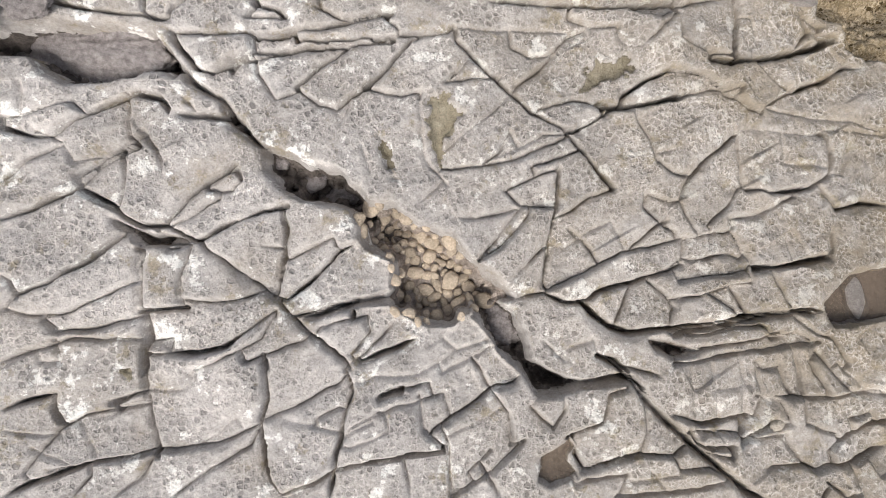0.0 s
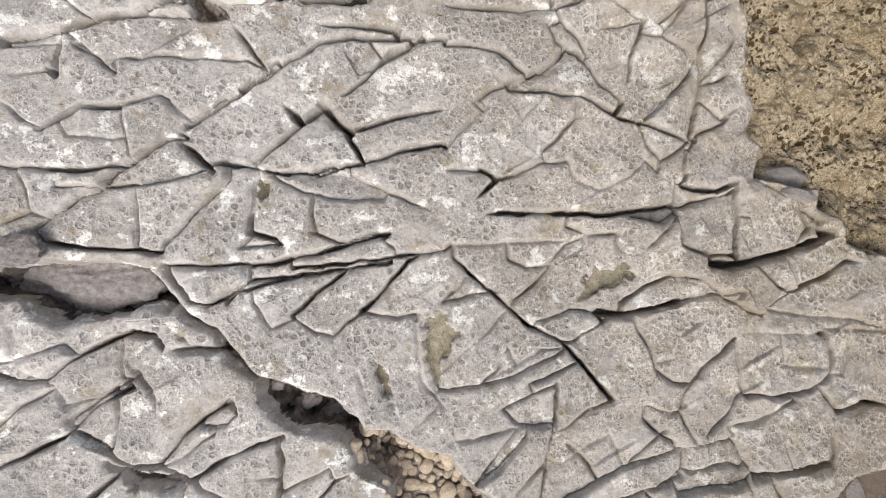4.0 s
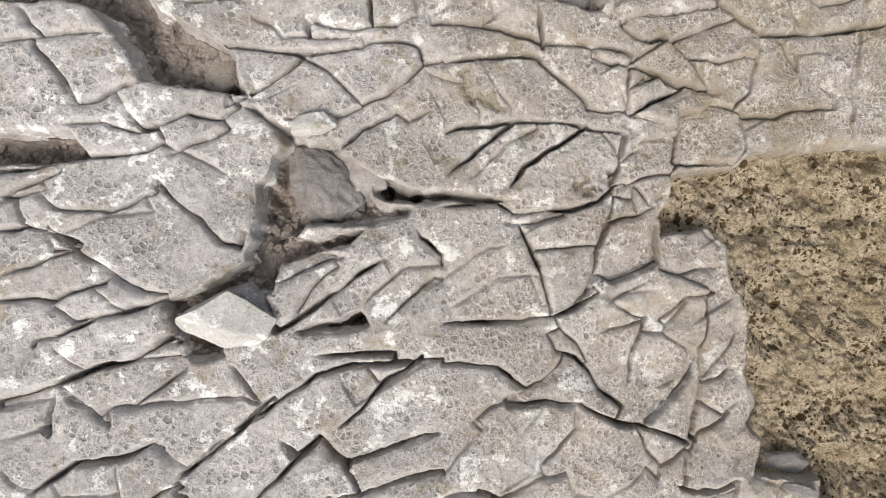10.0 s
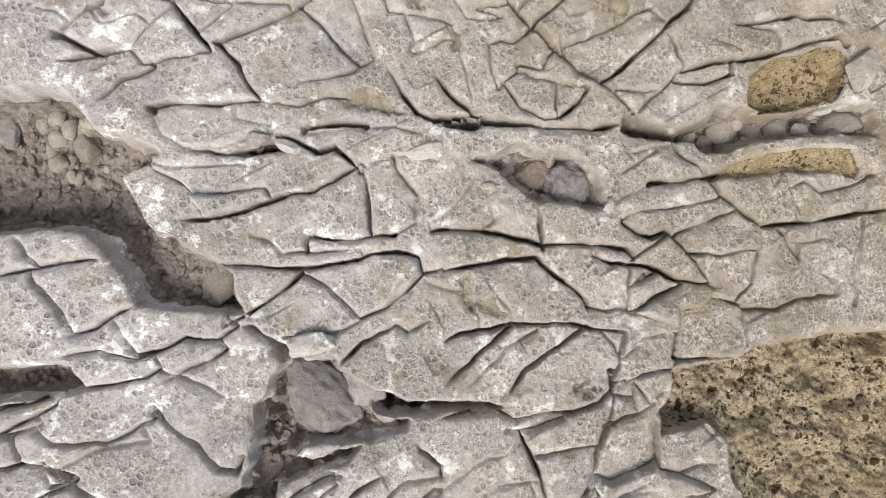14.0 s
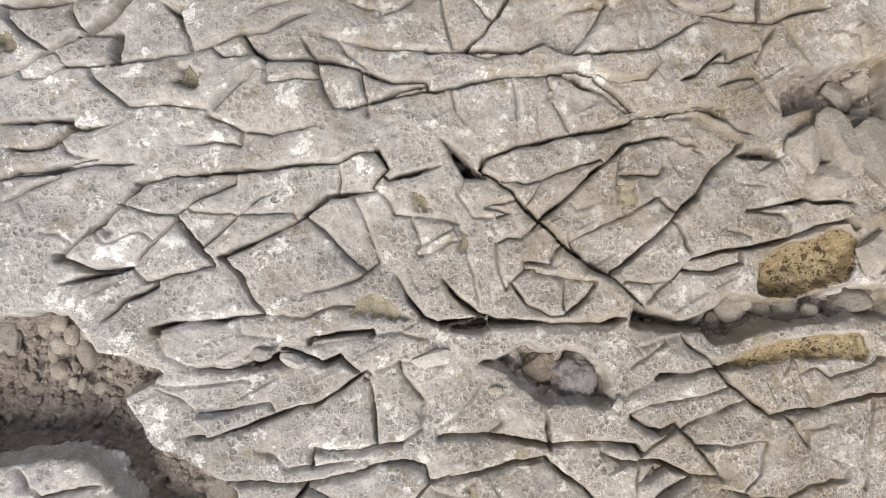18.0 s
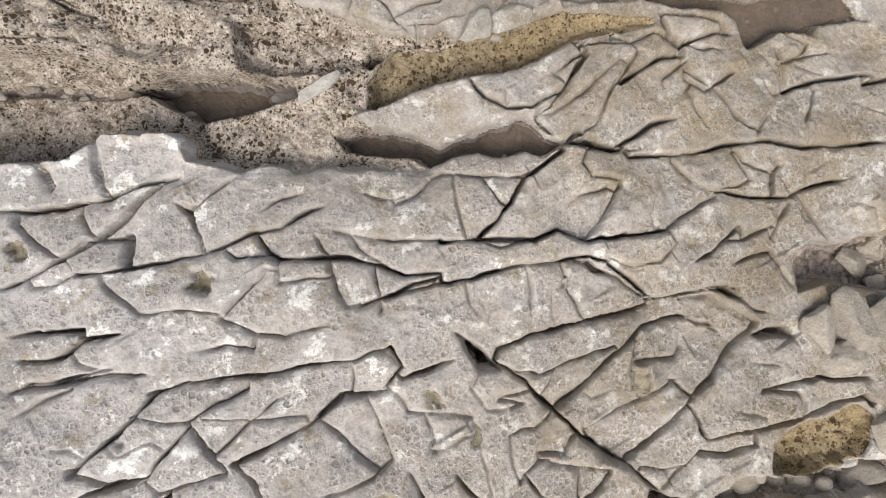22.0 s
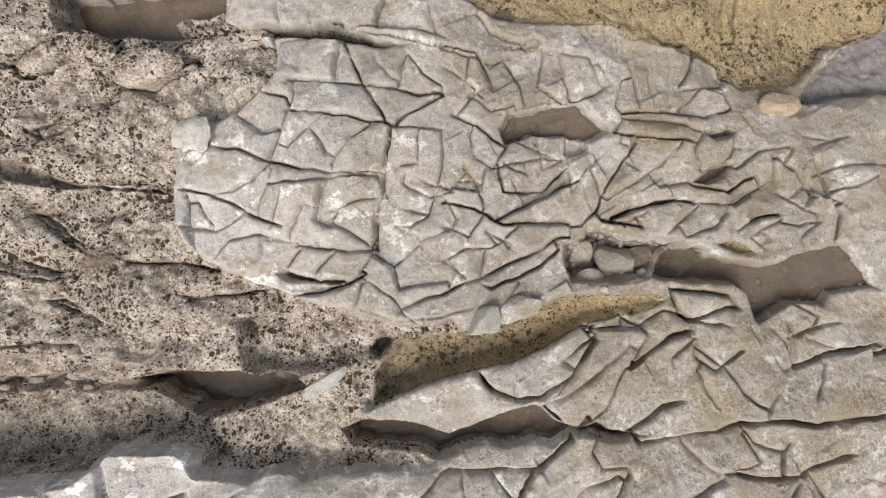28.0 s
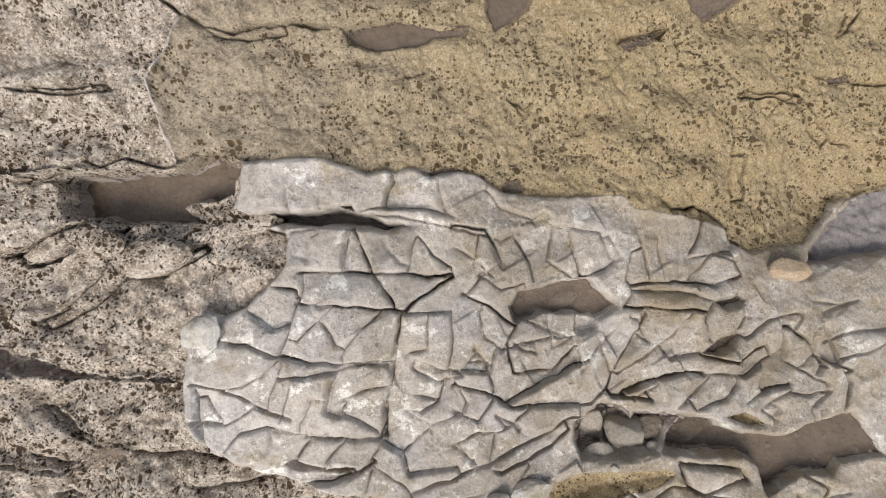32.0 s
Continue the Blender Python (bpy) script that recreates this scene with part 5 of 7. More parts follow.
groove((-0.89, -1.18), (-0.83, -1.16), (-0.42, -1.19), (-0.09, -1.07), (0.01, -0.98), (0.05, -0.94))
groove((-0.08, -0.71), (-0.08, -0.83), (0.07, -0.96), (0.45, -0.87))
groove((-0.13, -1.08), (-0.10, -1.19), (0.19, -1.06), (0.44, -0.96), (0.46, -0.95))
groove((-0.17, 1.80), (-0.17, 1.77), (-0.19, 1.45), (-0.17, 1.14), (-0.03, 0.95), (0.00, 1.01))
groove((4.25, 1.88), (3.93, 1.64), (4.58, 1.48), (5.04, 1.44), (5.55, 1.28), (5.48, 1.25))
groove((3.60, 1.37), (4.11, 1.32), (4.63, 1.27))
groove((4.11, 1.28), (4.14, 0.94), (4.65, 0.88))
groove((0.04, 1.20), (0.68, 1.69), (0.82, 1.85))
groove((-0.32, 0.59), (0.02, 0.88), (0.05, 0.84))
groove((1.34, 0.07), (1.75, 0.30))
groove((-0.83, 1.34), (-0.73, 0.85))
groove((1.90, 0.43), (2.00, 0.10))
groove((2.05, 1.40), (1.81, 1.01))
groove((4.02, 0.06), (4.07, -0.15))
groove((4.99, 1.12), (4.86, 0.77))
groove((1.59, -0.95), (1.26, -1.05))
groove((3.04, 6.43), (3.12, 6.38), (3.22, 6.35), (3.51, 6.25), (3.71, 6.00), (3.77, 6.07))
groove((-0.65, 6.46), (-1.02, 6.21))
groove((1.90, 3.74), (2.04, 3.80))
groove((3.96, 3.21), (3.92, 3.20), (4.36, 3.03), (4.57, 2.91), (4.65, 2.86))
groove((1.39, 4.23), (0.97, 3.80))
groove((0.35, 10.74), (0.37, 10.75), (0.66, 10.88), (0.73, 10.88))
groove((-2.34, 10.15), (-2.43, 10.06), (-2.35, 9.85), (-2.13, 9.72), (-1.80, 9.70), (-1.50, 9.80), (-1.27, 9.82), (-0.79, 9.84), (-0.24, 9.89), (0.07, 9.89), (0.35, 9.82), (0.35, 9.85))
groove((-0.32, 9.43), (-0.22, 9.51), (0.05, 9.57), (0.27, 9.59), (0.58, 9.46))
groove((-2.51, 9.56), (-2.53, 9.58), (-2.31, 9.52), (-1.98, 9.51), (-1.57, 9.52), (-1.57, 9.60))
groove((5.81, 8.64), (5.68, 7.36), (5.63, 7.08), (5.63, 7.15))
groove((4.84, 8.33), (5.47, 8.37))
groove((-1.61, 10.01), (-1.26, 9.94))
groove((-2.91, 11.05), (-2.57, 11.17))
groove((5.83, 14.61), (6.13, 14.46), (6.51, 14.34))
groove((5.69, 13.31), (5.99, 13.22), (6.05, 13.00), (6.05, 12.91))
groove((4.96, 12.00), (5.40, 11.76), (5.67, 11.25), (5.66, 11.11))
groove((5.59, 12.24), (5.69, 11.60), (5.53, 11.52))
groove((1.78, 12.45), (1.79, 12.12))
groove((3.18, 13.54), (3.09, 13.26))
groove((4.67, 14.49), (4.49, 14.20))
joint((-1.19, 16.18), (-1.17, 16.21), (-0.80, 16.16), (-0.49, 16.10))
joint((-0.24, 16.09), (-0.30, 16.09), (-0.38, 15.84), (-0.40, 15.77))
joint((0.45, 17.86), (0.44, 17.80), (0.42, 17.43), (0.16, 17.37))
joint((0.16, 17.37), (0.54, 17.17), (0.69, 17.16), (0.64, 17.18))
joint((0.73, 17.83), (0.71, 17.36), (0.52, 16.84), (0.31, 16.71), (0.27, 16.64))
joint((1.91, 17.32), (2.20, 17.45), (2.42, 17.52), (2.45, 17.63))
groove((-0.32, 15.77), (0.06, 15.62), (0.61, 15.64), (0.98, 15.75), (1.14, 16.07))
joint((2.88, 17.80), (2.97, 17.93), (3.55, 17.88), (4.07, 17.72), (4.06, 17.74))
joint((1.14, 18.31), (1.07, 18.24), (1.33, 18.03), (1.61, 18.10), (1.63, 18.03))
joint((-0.31, 19.04), (-0.28, 19.01), (0.11, 18.99), (0.50, 18.90), (0.79, 18.80), (1.10, 18.73), (1.37, 18.63), (1.58, 18.70), (1.59, 18.74))
joint((1.25, 19.33), (1.20, 19.26), (1.39, 19.02), (2.02, 18.77), (2.59, 18.66))
joint((-1.09, 19.38), (-1.06, 19.10), (-1.03, 18.92))
joint((-0.75, 18.84), (-0.74, 18.82), (-0.71, 19.25))
joint((0.12, 19.51), (0.13, 19.41), (0.02, 19.20), (0.02, 19.08))
joint((0.64, 19.44), (0.65, 19.29), (0.71, 19.01), (0.69, 18.98))
joint((-1.05, 18.81), (-1.02, 18.85), (-0.65, 18.89), (-0.40, 19.04), (-0.08, 19.09), (0.44, 19.07), (0.80, 18.94), (0.71, 19.01))
joint((4.04, 18.74), (4.00, 18.60), (3.74, 18.27), (4.36, 18.34), (4.43, 18.44))
joint((4.40, 17.66), (4.43, 17.52), (4.17, 17.24), (4.16, 17.29))
joint((4.40, 17.23), (4.73, 17.44), (5.20, 17.49), (5.19, 17.42))
joint((5.57, 17.15), (5.47, 17.11), (5.96, 17.24), (6.68, 17.21))
joint((4.88, 17.46), (4.88, 17.43), (4.90, 16.92), (5.40, 16.60), (5.39, 16.53))
joint((-0.68, 17.76), (-0.58, 17.58))
joint((3.39, 18.57), (3.42, 18.06))
joint((-2.14, 17.27), (-2.09, 16.58), (-2.10, 16.57))
joint((4.63, 20.13), (4.56, 19.39), (4.59, 18.87))
groove((1.01, -0.91), (1.25, -1.17))
groove((2.14, 2.55), (2.20, 2.41), (2.22, 2.30))
groove((1.86, 2.41), (2.11, 2.21))
groove((2.54, 1.12), (2.83, 1.18))
groove((4.72, 1.34), (4.79, 1.34), (5.48, 1.25), (5.49, 1.30))
groove((3.88, 2.73), (3.92, 2.45))
groove((-3.78, 5.36), (-3.89, 5.14))
groove((-3.52, 3.88), (-3.11, 3.85))
groove((4.12, 6.45), (4.38, 6.35))
groove((5.01, 4.95), (4.93, 4.88), (5.22, 4.65), (5.53, 4.50), (5.82, 4.20))
groove((4.69, 6.24), (4.87, 6.02), (5.02, 5.95))
groove((4.95, 4.86), (5.01, 4.95), (5.10, 5.52), (5.47, 5.58), (5.93, 5.35))
groove((4.34, 5.25), (4.24, 4.98), (4.44, 4.69))
groove((4.06, 4.20), (4.10, 4.22), (4.55, 4.12), (4.91, 3.89))
groove((-3.56, 11.18), (-3.34, 11.18))
groove((0.77, 11.08), (0.85, 10.75), (0.93, 10.36), (0.97, 10.03))
groove((5.74, 10.74), (5.79, 10.79), (5.85, 10.58), (6.32, 10.72))
groove((5.70, 10.43), (5.68, 10.43), (5.91, 10.22), (6.16, 10.43))
groove((4.65, 9.18), (4.66, 9.04), (4.83, 9.25), (4.82, 9.19))
groove((4.89, 9.03), (5.02, 8.68))
groove((5.21, 7.96), (5.59, 7.79))
groove((4.89, 12.91), (5.02, 12.69), (4.98, 12.74))
groove((5.11, 13.68), (5.36, 13.82))
groove((4.64, 14.92), (4.76, 14.70))
groove((2.16, 11.17), (2.52, 11.28))
groove((0.86, 11.59), (0.79, 11.41), (0.96, 11.14), (1.22, 11.12), (1.16, 11.02))
groove((3.91, 10.90), (4.34, 10.73))
groove((4.17, 11.43), (4.61, 11.33))
groove((4.78, 11.66), (4.91, 11.38))
groove((5.24, 11.63), (5.08, 11.64), (5.53, 11.47), (5.55, 11.48))
groove((5.28, 11.83), (5.25, 11.77), (5.23, 11.51), (5.25, 11.58))
groove((5.68, 10.43), (5.72, 10.49), (5.68, 10.34), (5.73, 10.39))
groove((5.30, 10.44), (5.57, 10.37), (5.68, 10.34))
joint((0.78, 18.59), (1.08, 18.38), (1.27, 18.17), (1.23, 18.12))
joint((1.10, 18.73), (1.01, 18.38))
joint((2.59, 18.66), (2.71, 18.37))
joint((3.11, 18.72), (3.20, 18.07))
joint((2.91, 17.60), (3.01, 17.57), (3.13, 17.28), (3.09, 17.32))
joint((3.36, 17.08), (3.40, 17.05), (3.78, 17.11), (3.80, 17.08))
joint((5.38, 17.29), (5.32, 17.19), (5.35, 16.82), (5.27, 16.69))
joint((4.73, 16.37), (4.61, 16.43), (4.93, 16.55), (4.93, 16.65))
joint((5.38, 17.64), (5.84, 17.55))
joint((5.51, 17.48), (6.01, 17.62))
joint((3.89, 17.47), (3.94, 17.25), (3.98, 17.19))
joint((-0.03, 18.70), (0.15, 18.43))
joint((-1.51, 18.04), (-1.46, 17.97), (-1.23, 17.78), (-1.04, 17.83), (-1.06, 17.84))
joint((-0.87, 16.99), (-0.88, 16.96), (-1.02, 16.71))
joint((-2.12, 17.07), (-2.03, 17.08), (-1.87, 16.82), (-1.88, 16.78))
joint((-0.82, 16.18), (-0.80, 16.25), (-0.53, 16.49), (-0.62, 16.48))
joint((0.23, 17.23), (0.27, 17.18), (0.53, 17.03), (0.80, 17.09), (0.69, 17.16))
joint((0.19, 16.92), (0.52, 16.84))
joint((0.31, 16.71), (0.12, 16.72), (0.37, 16.58), (0.41, 16.45))
joint((0.68, 17.07), (0.69, 17.03), (0.84, 16.75), (0.83, 16.76))
joint((1.16, 16.88), (1.13, 17.01), (1.07, 17.22), (0.87, 17.22), (0.98, 17.32))
joint((0.97, 17.40), (0.95, 17.36), (1.14, 17.15), (1.10, 17.14))
joint((1.43, 17.41), (1.49, 17.34), (1.70, 17.26), (1.71, 17.25))
joint((1.87, 17.72), (1.86, 17.61), (1.91, 17.32))
joint((2.23, 17.69), (2.22, 17.66), (2.20, 17.45))
joint((1.20, 16.57), (1.17, 16.60), (1.44, 16.45), (1.43, 16.39))
joint((0.75, 16.23), (0.64, 16.30), (0.87, 16.09), (0.88, 16.15))

# cracks run on to the next crack where it is near, and fade out elsewhere
own = np.array([k for k, (pts, _) in enumerate(cracks) for _ in pts[1:]])
seg_a = np.array([a for pts, _ in cracks for a in pts[:-1]], float)
seg_b = np.array([b for pts, _ in cracks for b in pts[1:]], float)
seg_l = np.maximum(((seg_b - seg_a) ** 2).sum(1), 1e-9)
for k, (pts, size) in enumerate(cracks):
    pts, free = list(pts), []
    for end, at in ((0, 0), (-1, len(pts))):
        p = np.array(pts[end])
        t = np.clip(((p - seg_a) * (seg_b - seg_a)).sum(1) / seg_l, 0, 1)
        q = seg_a + t[:, None] * (seg_b - seg_a)
        far = np.hypot(*(q - p).T) + 9 * (own == k)
        n = int(far.argmin())
        free.append(far[n] > 0.20)
        if 0.01 < far[n] <= 0.20:
            pts.insert(0 if end == 0 else len(pts), tuple(q[n]))
    fineness = 0.62 if np.mean(pts, 0)[1] > 15.9 else 1.0
    cut(pts, free, *[fineness * v for v in size[:3]], *size[3:])

# shelves of other rock
barnacle_shelf((4.85, 3.16), (5.06, 2.86), (5.07, 2.60), (5.33, 2.41), (5.38, 2.19), (5.67, 2.19), (7.1, 1.9), (7.1, 3.2))
barnacle_shelf((7.1, 7.13), (5.57, 7.15), (5.16, 7.12), (4.84, 7.11), (4.29, 7.14), (4.04, 6.96), (3.80, 6.92), (3.19, 6.88), (3.14, 6.60), (3.01, 6.39), (2.99, 6.14), (3.29, 6.17), (3.60, 6.20), (3.82, 6.02), (3.82, 5.52), (3.92, 5.37), (4.02, 5.16), (4.04, 4.94), (3.92, 4.44), (4.12, 4.08), (3.94, 3.80), (4.12, 3.58), (3.96, 3.21), (4.57, 3.05), (4.88, 3.03), (4.82, 2.79), (5.08, 2.66), (5.12, 2.37), (5.27, 2.29), (7.1, 1.6))
algae_shelf((4.40, 10.43), (4.55, 10.53), (4.82, 10.65), (5.11, 10.67), (5.37, 10.77), (5.59, 10.80), (5.80, 10.64), (5.77, 10.28), (5.61, 10.07), (5.32, 10.04), (5.02, 9.95), (4.59, 9.96), (4.38, 10.05), level=-1.36)
algae_shelf((3.87, 9.21), (4.18, 9.37), (4.64, 9.46), (5.19, 9.51), (5.74, 9.48), (5.88, 9.22), (5.79, 9.08), (5.32, 9.17), (4.78, 9.19), (4.17, 9.14))
conglomerate((-5.1, 19.69), (-1.56, 19.73), (-1.64, 19.18), (-1.38, 18.96), (-1.06, 18.81), (-1.06, 18.52), (-1.18, 18.32), (-1.51, 18.04), (-1.77, 17.93), (-2.02, 18.01), (-2.17, 17.73), (-2.26, 17.36), (-2.26, 16.91), (-2.13, 16.59), (-1.83, 16.34), (-1.34, 16.12), (-0.85, 15.91), (-0.47, 15.80), (-0.02, 15.61), (0.44, 15.54), (0.71, 15.62), (0.95, 15.36), (0.69, 15.16), (0.28, 15.12), (0.01, 14.89), (-0.13, 14.64), (-5.1, 15.02))
conglomerate((-1.74, 15.80), (-1.26, 15.83), (-0.65, 15.76), (-0.18, 15.69), (0.11, 15.37), (-0.35, 15.14), (-0.69, 15.11), (-1.03, 15.06), (-1.43, 15.09), (-1.70, 15.22), level=-0.76)
algae_shelf((4.02, 16.32), (4.32, 16.34), (4.60, 16.13), (4.30, 16.16))
algae_shelf((-2.32, 19.58), (-2.18, 19.56), (-1.75, 19.74), (-1.51, 19.67), (-0.63, 19.67), (-0.18, 19.49), (0.42, 19.54), (1.10, 19.45), (1.43, 19.19), (1.93, 19.12), (2.95, 19.10), (3.09, 18.93), (3.68, 18.83), (4.36, 18.65), (4.42, 18.44), (4.64, 18.31), (5.52, 18.37), (5.97, 18.72), (6.12, 18.94), (6.94, 19.08), (7.17, 23.56), (-1.5, 22.95), (-1.9, 21.6), (-2.5, 20.6))
conglomerate((-5.1, 19.58), (-3.29, 19.66), (-3.07, 19.53), (-2.32, 19.57), (-2.5, 20.6), (-1.9, 21.6), (-1.5, 22.95), (-5.1, 22.6))
conglomerate((-4.90, 15.61), (-5.1, 15.55), (-3.75, 15.53), (-3.29, 15.37), (-3.02, 15.39), (-2.62, 15.26), (-2.28, 15.21), (-1.82, 15.16), (-1.42, 15.08), (-1.02, 15.05), (-0.68, 15.10), (-0.34, 15.13), (-0.23, 15.31), (0.08, 15.36), (0.64, 15.36), (1.09, 15.45), (1.68, 15.12), (1.40, 15.03), (0.92, 14.99), (0.62, 14.92), (0.32, 14.83), (-0.01, 14.72), (-0.33, 14.58), (-0.02, 14.46), (0.30, 14.38), (0.55, 14.28), (0.47, 13.88), (0.02, 13.91), (-0.36, 13.93), (-0.67, 13.98), (-0.97, 13.93), (-1.33, 14.04), (-1.63, 13.96), (-2.21, 14.10), (-2.24, 14.34), (-2.33, 14.39), (-3.01, 14.43), (-3.35, 14.17), (-3.73, 14.12), (-5.1, 14.15), level=-0.66)
algae_shelf((0.06, 15.41), (0.64, 15.42), (1.11, 15.50), (1.67, 15.65), (2.17, 15.81), (2.79, 15.75), (3.20, 15.75), (3.40, 15.67), (3.05, 15.52), (2.54, 15.47), (2.18, 15.37), (1.68, 15.12), (1.40, 15.03), (0.92, 14.98), (0.62, 14.92), (0.32, 14.83), (-0.01, 14.72), (-0.26, 14.62), (-0.24, 15.03), level=-1.04)

# gullies with rubble
gully((-5.15, 15.28), (-4.60, 15.25), (-4.19, 15.24), (-3.78, 15.23), (-3.37, 15.16), (-2.95, 15.12), (-2.87, 14.99), (-3.17, 14.99), (-3.59, 14.98), (-4.06, 15.05), (-4.54, 15.04), (-5.16, 15.09), level=-0.92)
gully((-5.0, 10.33), (-3.58, 10.40), (-3.32, 10.37), (-3.01, 9.93), (-2.68, 9.84), (-2.39, 9.66), (-2.54, 9.54), (-2.80, 9.42), (-2.66, 9.12), (-2.61, 8.94), (-2.29, 8.76), (-1.91, 8.50), (-1.75, 8.38), (-1.74, 8.10), (-1.60, 7.87), (-1.73, 7.91), (-2.04, 7.95), (-2.37, 8.00), (-2.71, 8.05), (-2.82, 8.38), (-3.00, 8.65), (-3.15, 8.85), (-3.44, 8.91), (-3.73, 8.88), (-5.0, 8.85), level=-0.36)
gully((-1.68, 7.77), (-1.57, 7.81), (-1.46, 7.67), (-1.20, 7.53), (-1.03, 7.37), (-0.73, 7.38), (-0.68, 7.23), (-0.33, 6.99), (-0.37, 6.80), (-0.29, 6.70), (0.08, 6.63), (0.01, 6.49), (-0.36, 6.43), (-0.72, 6.45), (-1.08, 6.46), (-1.32, 6.20), (-1.50, 6.10), (-1.61, 6.23), (-1.66, 6.41), (-1.61, 6.71), (-1.58, 6.95), (-1.46, 7.06), (-1.39, 7.24), (-1.27, 7.35), (-1.43, 7.54), level=-0.60)
deep_gully((-0.36, 6.97), (-0.15, 6.93), (0.03, 6.83), (0.47, 6.77), (0.85, 6.74), (1.21, 6.64), (0.91, 6.61), (0.46, 6.67), (0.08, 6.65), (-0.22, 6.69), (-0.37, 6.77))
gully((2.51, -0.94), (2.79, -0.90), (3.27, -0.86), (3.83, -0.81), (4.26, -0.81), (4.25, -0.86), (3.83, -0.87), (3.26, -0.93), (2.78, -0.99), (2.50, -1.02))
gully((2.21, -1.00), (2.50, -1.04), (2.89, -1.20), (2.55, -1.27), (2.29, -1.14))
deep_gully((-4.7, 2.62), (-3.94, 2.67), (-3.59, 2.62), (-3.23, 2.62), (-2.89, 2.56), (-2.71, 2.39), (-2.60, 2.12), (-2.67, 2.03), (-2.82, 2.12), (-2.98, 2.12), (-3.06, 2.06), (-3.35, 2.02), (-3.71, 2.00), (-3.91, 2.10), (-4.03, 2.26), (-4.7, 2.32))
gully((-2.67, 2.27), (-2.48, 2.03), (-2.26, 1.88), (-2.16, 1.76), (-1.95, 1.46), (-1.81, 1.28), (-1.90, 1.30), (-2.03, 1.43), (-2.22, 1.58), (-2.57, 1.61), (-2.68, 1.68), (-2.49, 1.71), (-2.24, 1.67), (-2.27, 1.79), (-2.45, 1.90), (-2.59, 2.00))
deep_gully((-1.89, 1.34), (-1.64, 1.29), (-1.39, 1.15), (-1.08, 1.05), (-0.85, 0.85), (-0.77, 0.70), (-0.92, 0.57), (-1.15, 0.65), (-1.50, 0.72), (-1.72, 0.88), (-1.87, 1.07))
gully((-0.86, 0.73), (-0.50, 0.66), (-0.39, 0.54), (-0.15, 0.40), (0.09, 0.32), (0.26, 0.07), (0.55, -0.20), (0.76, -0.46), (0.53, -0.54), (0.29, -0.52), (0.03, -0.71), (-0.21, -0.71), (-0.56, -0.52), (-0.62, -0.43), (-0.91, -0.44), (-1.38, -0.52), (-1.55, -0.49), (-1.14, -0.37), (-0.85, -0.32), (-0.61, -0.25), (-0.59, 0.02), (-0.88, 0.19), (-0.92, 0.31), (-0.88, 0.55), level=-0.62)
deep_gully((0.54, -0.44), (0.75, -0.58), (0.83, -0.83), (0.90, -1.14), (1.23, -1.35), (1.55, -1.38), (1.95, -1.34), (2.18, -1.65), (2.45, -1.95), (2.75, -2.25), (3.05, -2.54), (3.48, -2.90), (3.25, -2.88), (2.98, -2.58), (2.68, -2.33), (2.35, -2.01), (2.11, -1.70), (1.97, -1.49), (1.61, -1.50), (1.22, -1.54), (0.91, -1.54), (0.79, -1.33), (0.50, -1.02), (0.36, -0.75), (0.22, -0.61))
gully((-3.35, 0.66), (-3.09, 0.54), (-2.93, 0.47), (-2.62, 0.40), (-2.54, 0.28), (-3.10, 0.31), (-3.25, 0.49))
gully((-1.56, 6.46), (-1.36, 6.40), (-1.01, 6.31), (-0.71, 6.37), (-0.47, 6.40), (-0.66, 6.21), (-1.02, 6.15), (-1.38, 6.03), (-1.45, 5.75), (-1.68, 5.73), (-1.73, 5.84), (-1.96, 5.81), (-2.14, 5.68), (-2.24, 5.44), (-1.99, 5.24), (-1.98, 5.12), (-2.10, 5.09), (-2.43, 5.12), (-2.37, 5.25), (-2.46, 5.41), (-2.51, 5.65), (-2.57, 5.73), (-2.30, 5.83), (-1.96, 5.97), (-1.72, 6.12), (-1.72, 6.22))
deep_gully((-1.29, 5.35), (-0.82, 5.43), (-0.57, 5.55), (-0.46, 5.33), (-0.59, 5.27), (-1.18, 5.29))
gully((-2.19, 9.71), (-1.74, 9.66), (-1.45, 9.76), (-1.21, 9.82), (-1.12, 9.79), (-1.13, 9.65), (-1.51, 9.60), (-1.74, 9.61), (-2.03, 9.65))
gully((-4.8, 7.57), (-3.66, 7.55), (-3.35, 7.55), (-3.20, 7.26), (-3.46, 7.20), (-4.8, 7.21))
gully((0.60, 9.94), (1.04, 10.00), (1.09, 9.87), (0.96, 9.82), (0.60, 9.86))
gully((0.89, 9.49), (1.19, 9.55), (1.32, 9.64), (1.49, 9.69), (1.69, 9.60), (1.96, 9.56), (2.23, 9.48), (2.39, 9.27), (2.47, 9.03), (2.50, 8.89), (2.32, 8.86), (1.99, 8.93), (1.68, 8.96), (1.52, 9.04), (1.33, 9.21), (1.21, 9.35), level=-0.98)
gully((2.80, 10.05), (3.07, 9.90), (3.49, 9.80), (3.85, 9.92), (4.00, 10.05), (4.28, 10.05), (4.42, 9.98), (4.91, 9.96), (5.20, 10.05), (5.49, 10.11), (6.16, 10.03), (6.13, 9.63), (5.60, 9.66), (4.89, 9.63), (4.39, 9.59), (4.10, 9.48), (3.75, 9.46), (3.62, 9.63), (3.13, 9.66), (2.71, 9.77), level=-1.45)
deep_gully((0.63, 12.06), (0.82, 11.92), (1.00, 11.75), (1.15, 11.56), (0.86, 11.59), (0.75, 11.80))
gully((3.66, 12.35), (4.02, 12.33), (4.17, 12.18), (4.01, 12.21))
gully((4.20, 11.75), (4.42, 11.82), (4.72, 11.80), (4.80, 11.65), (4.27, 11.71))
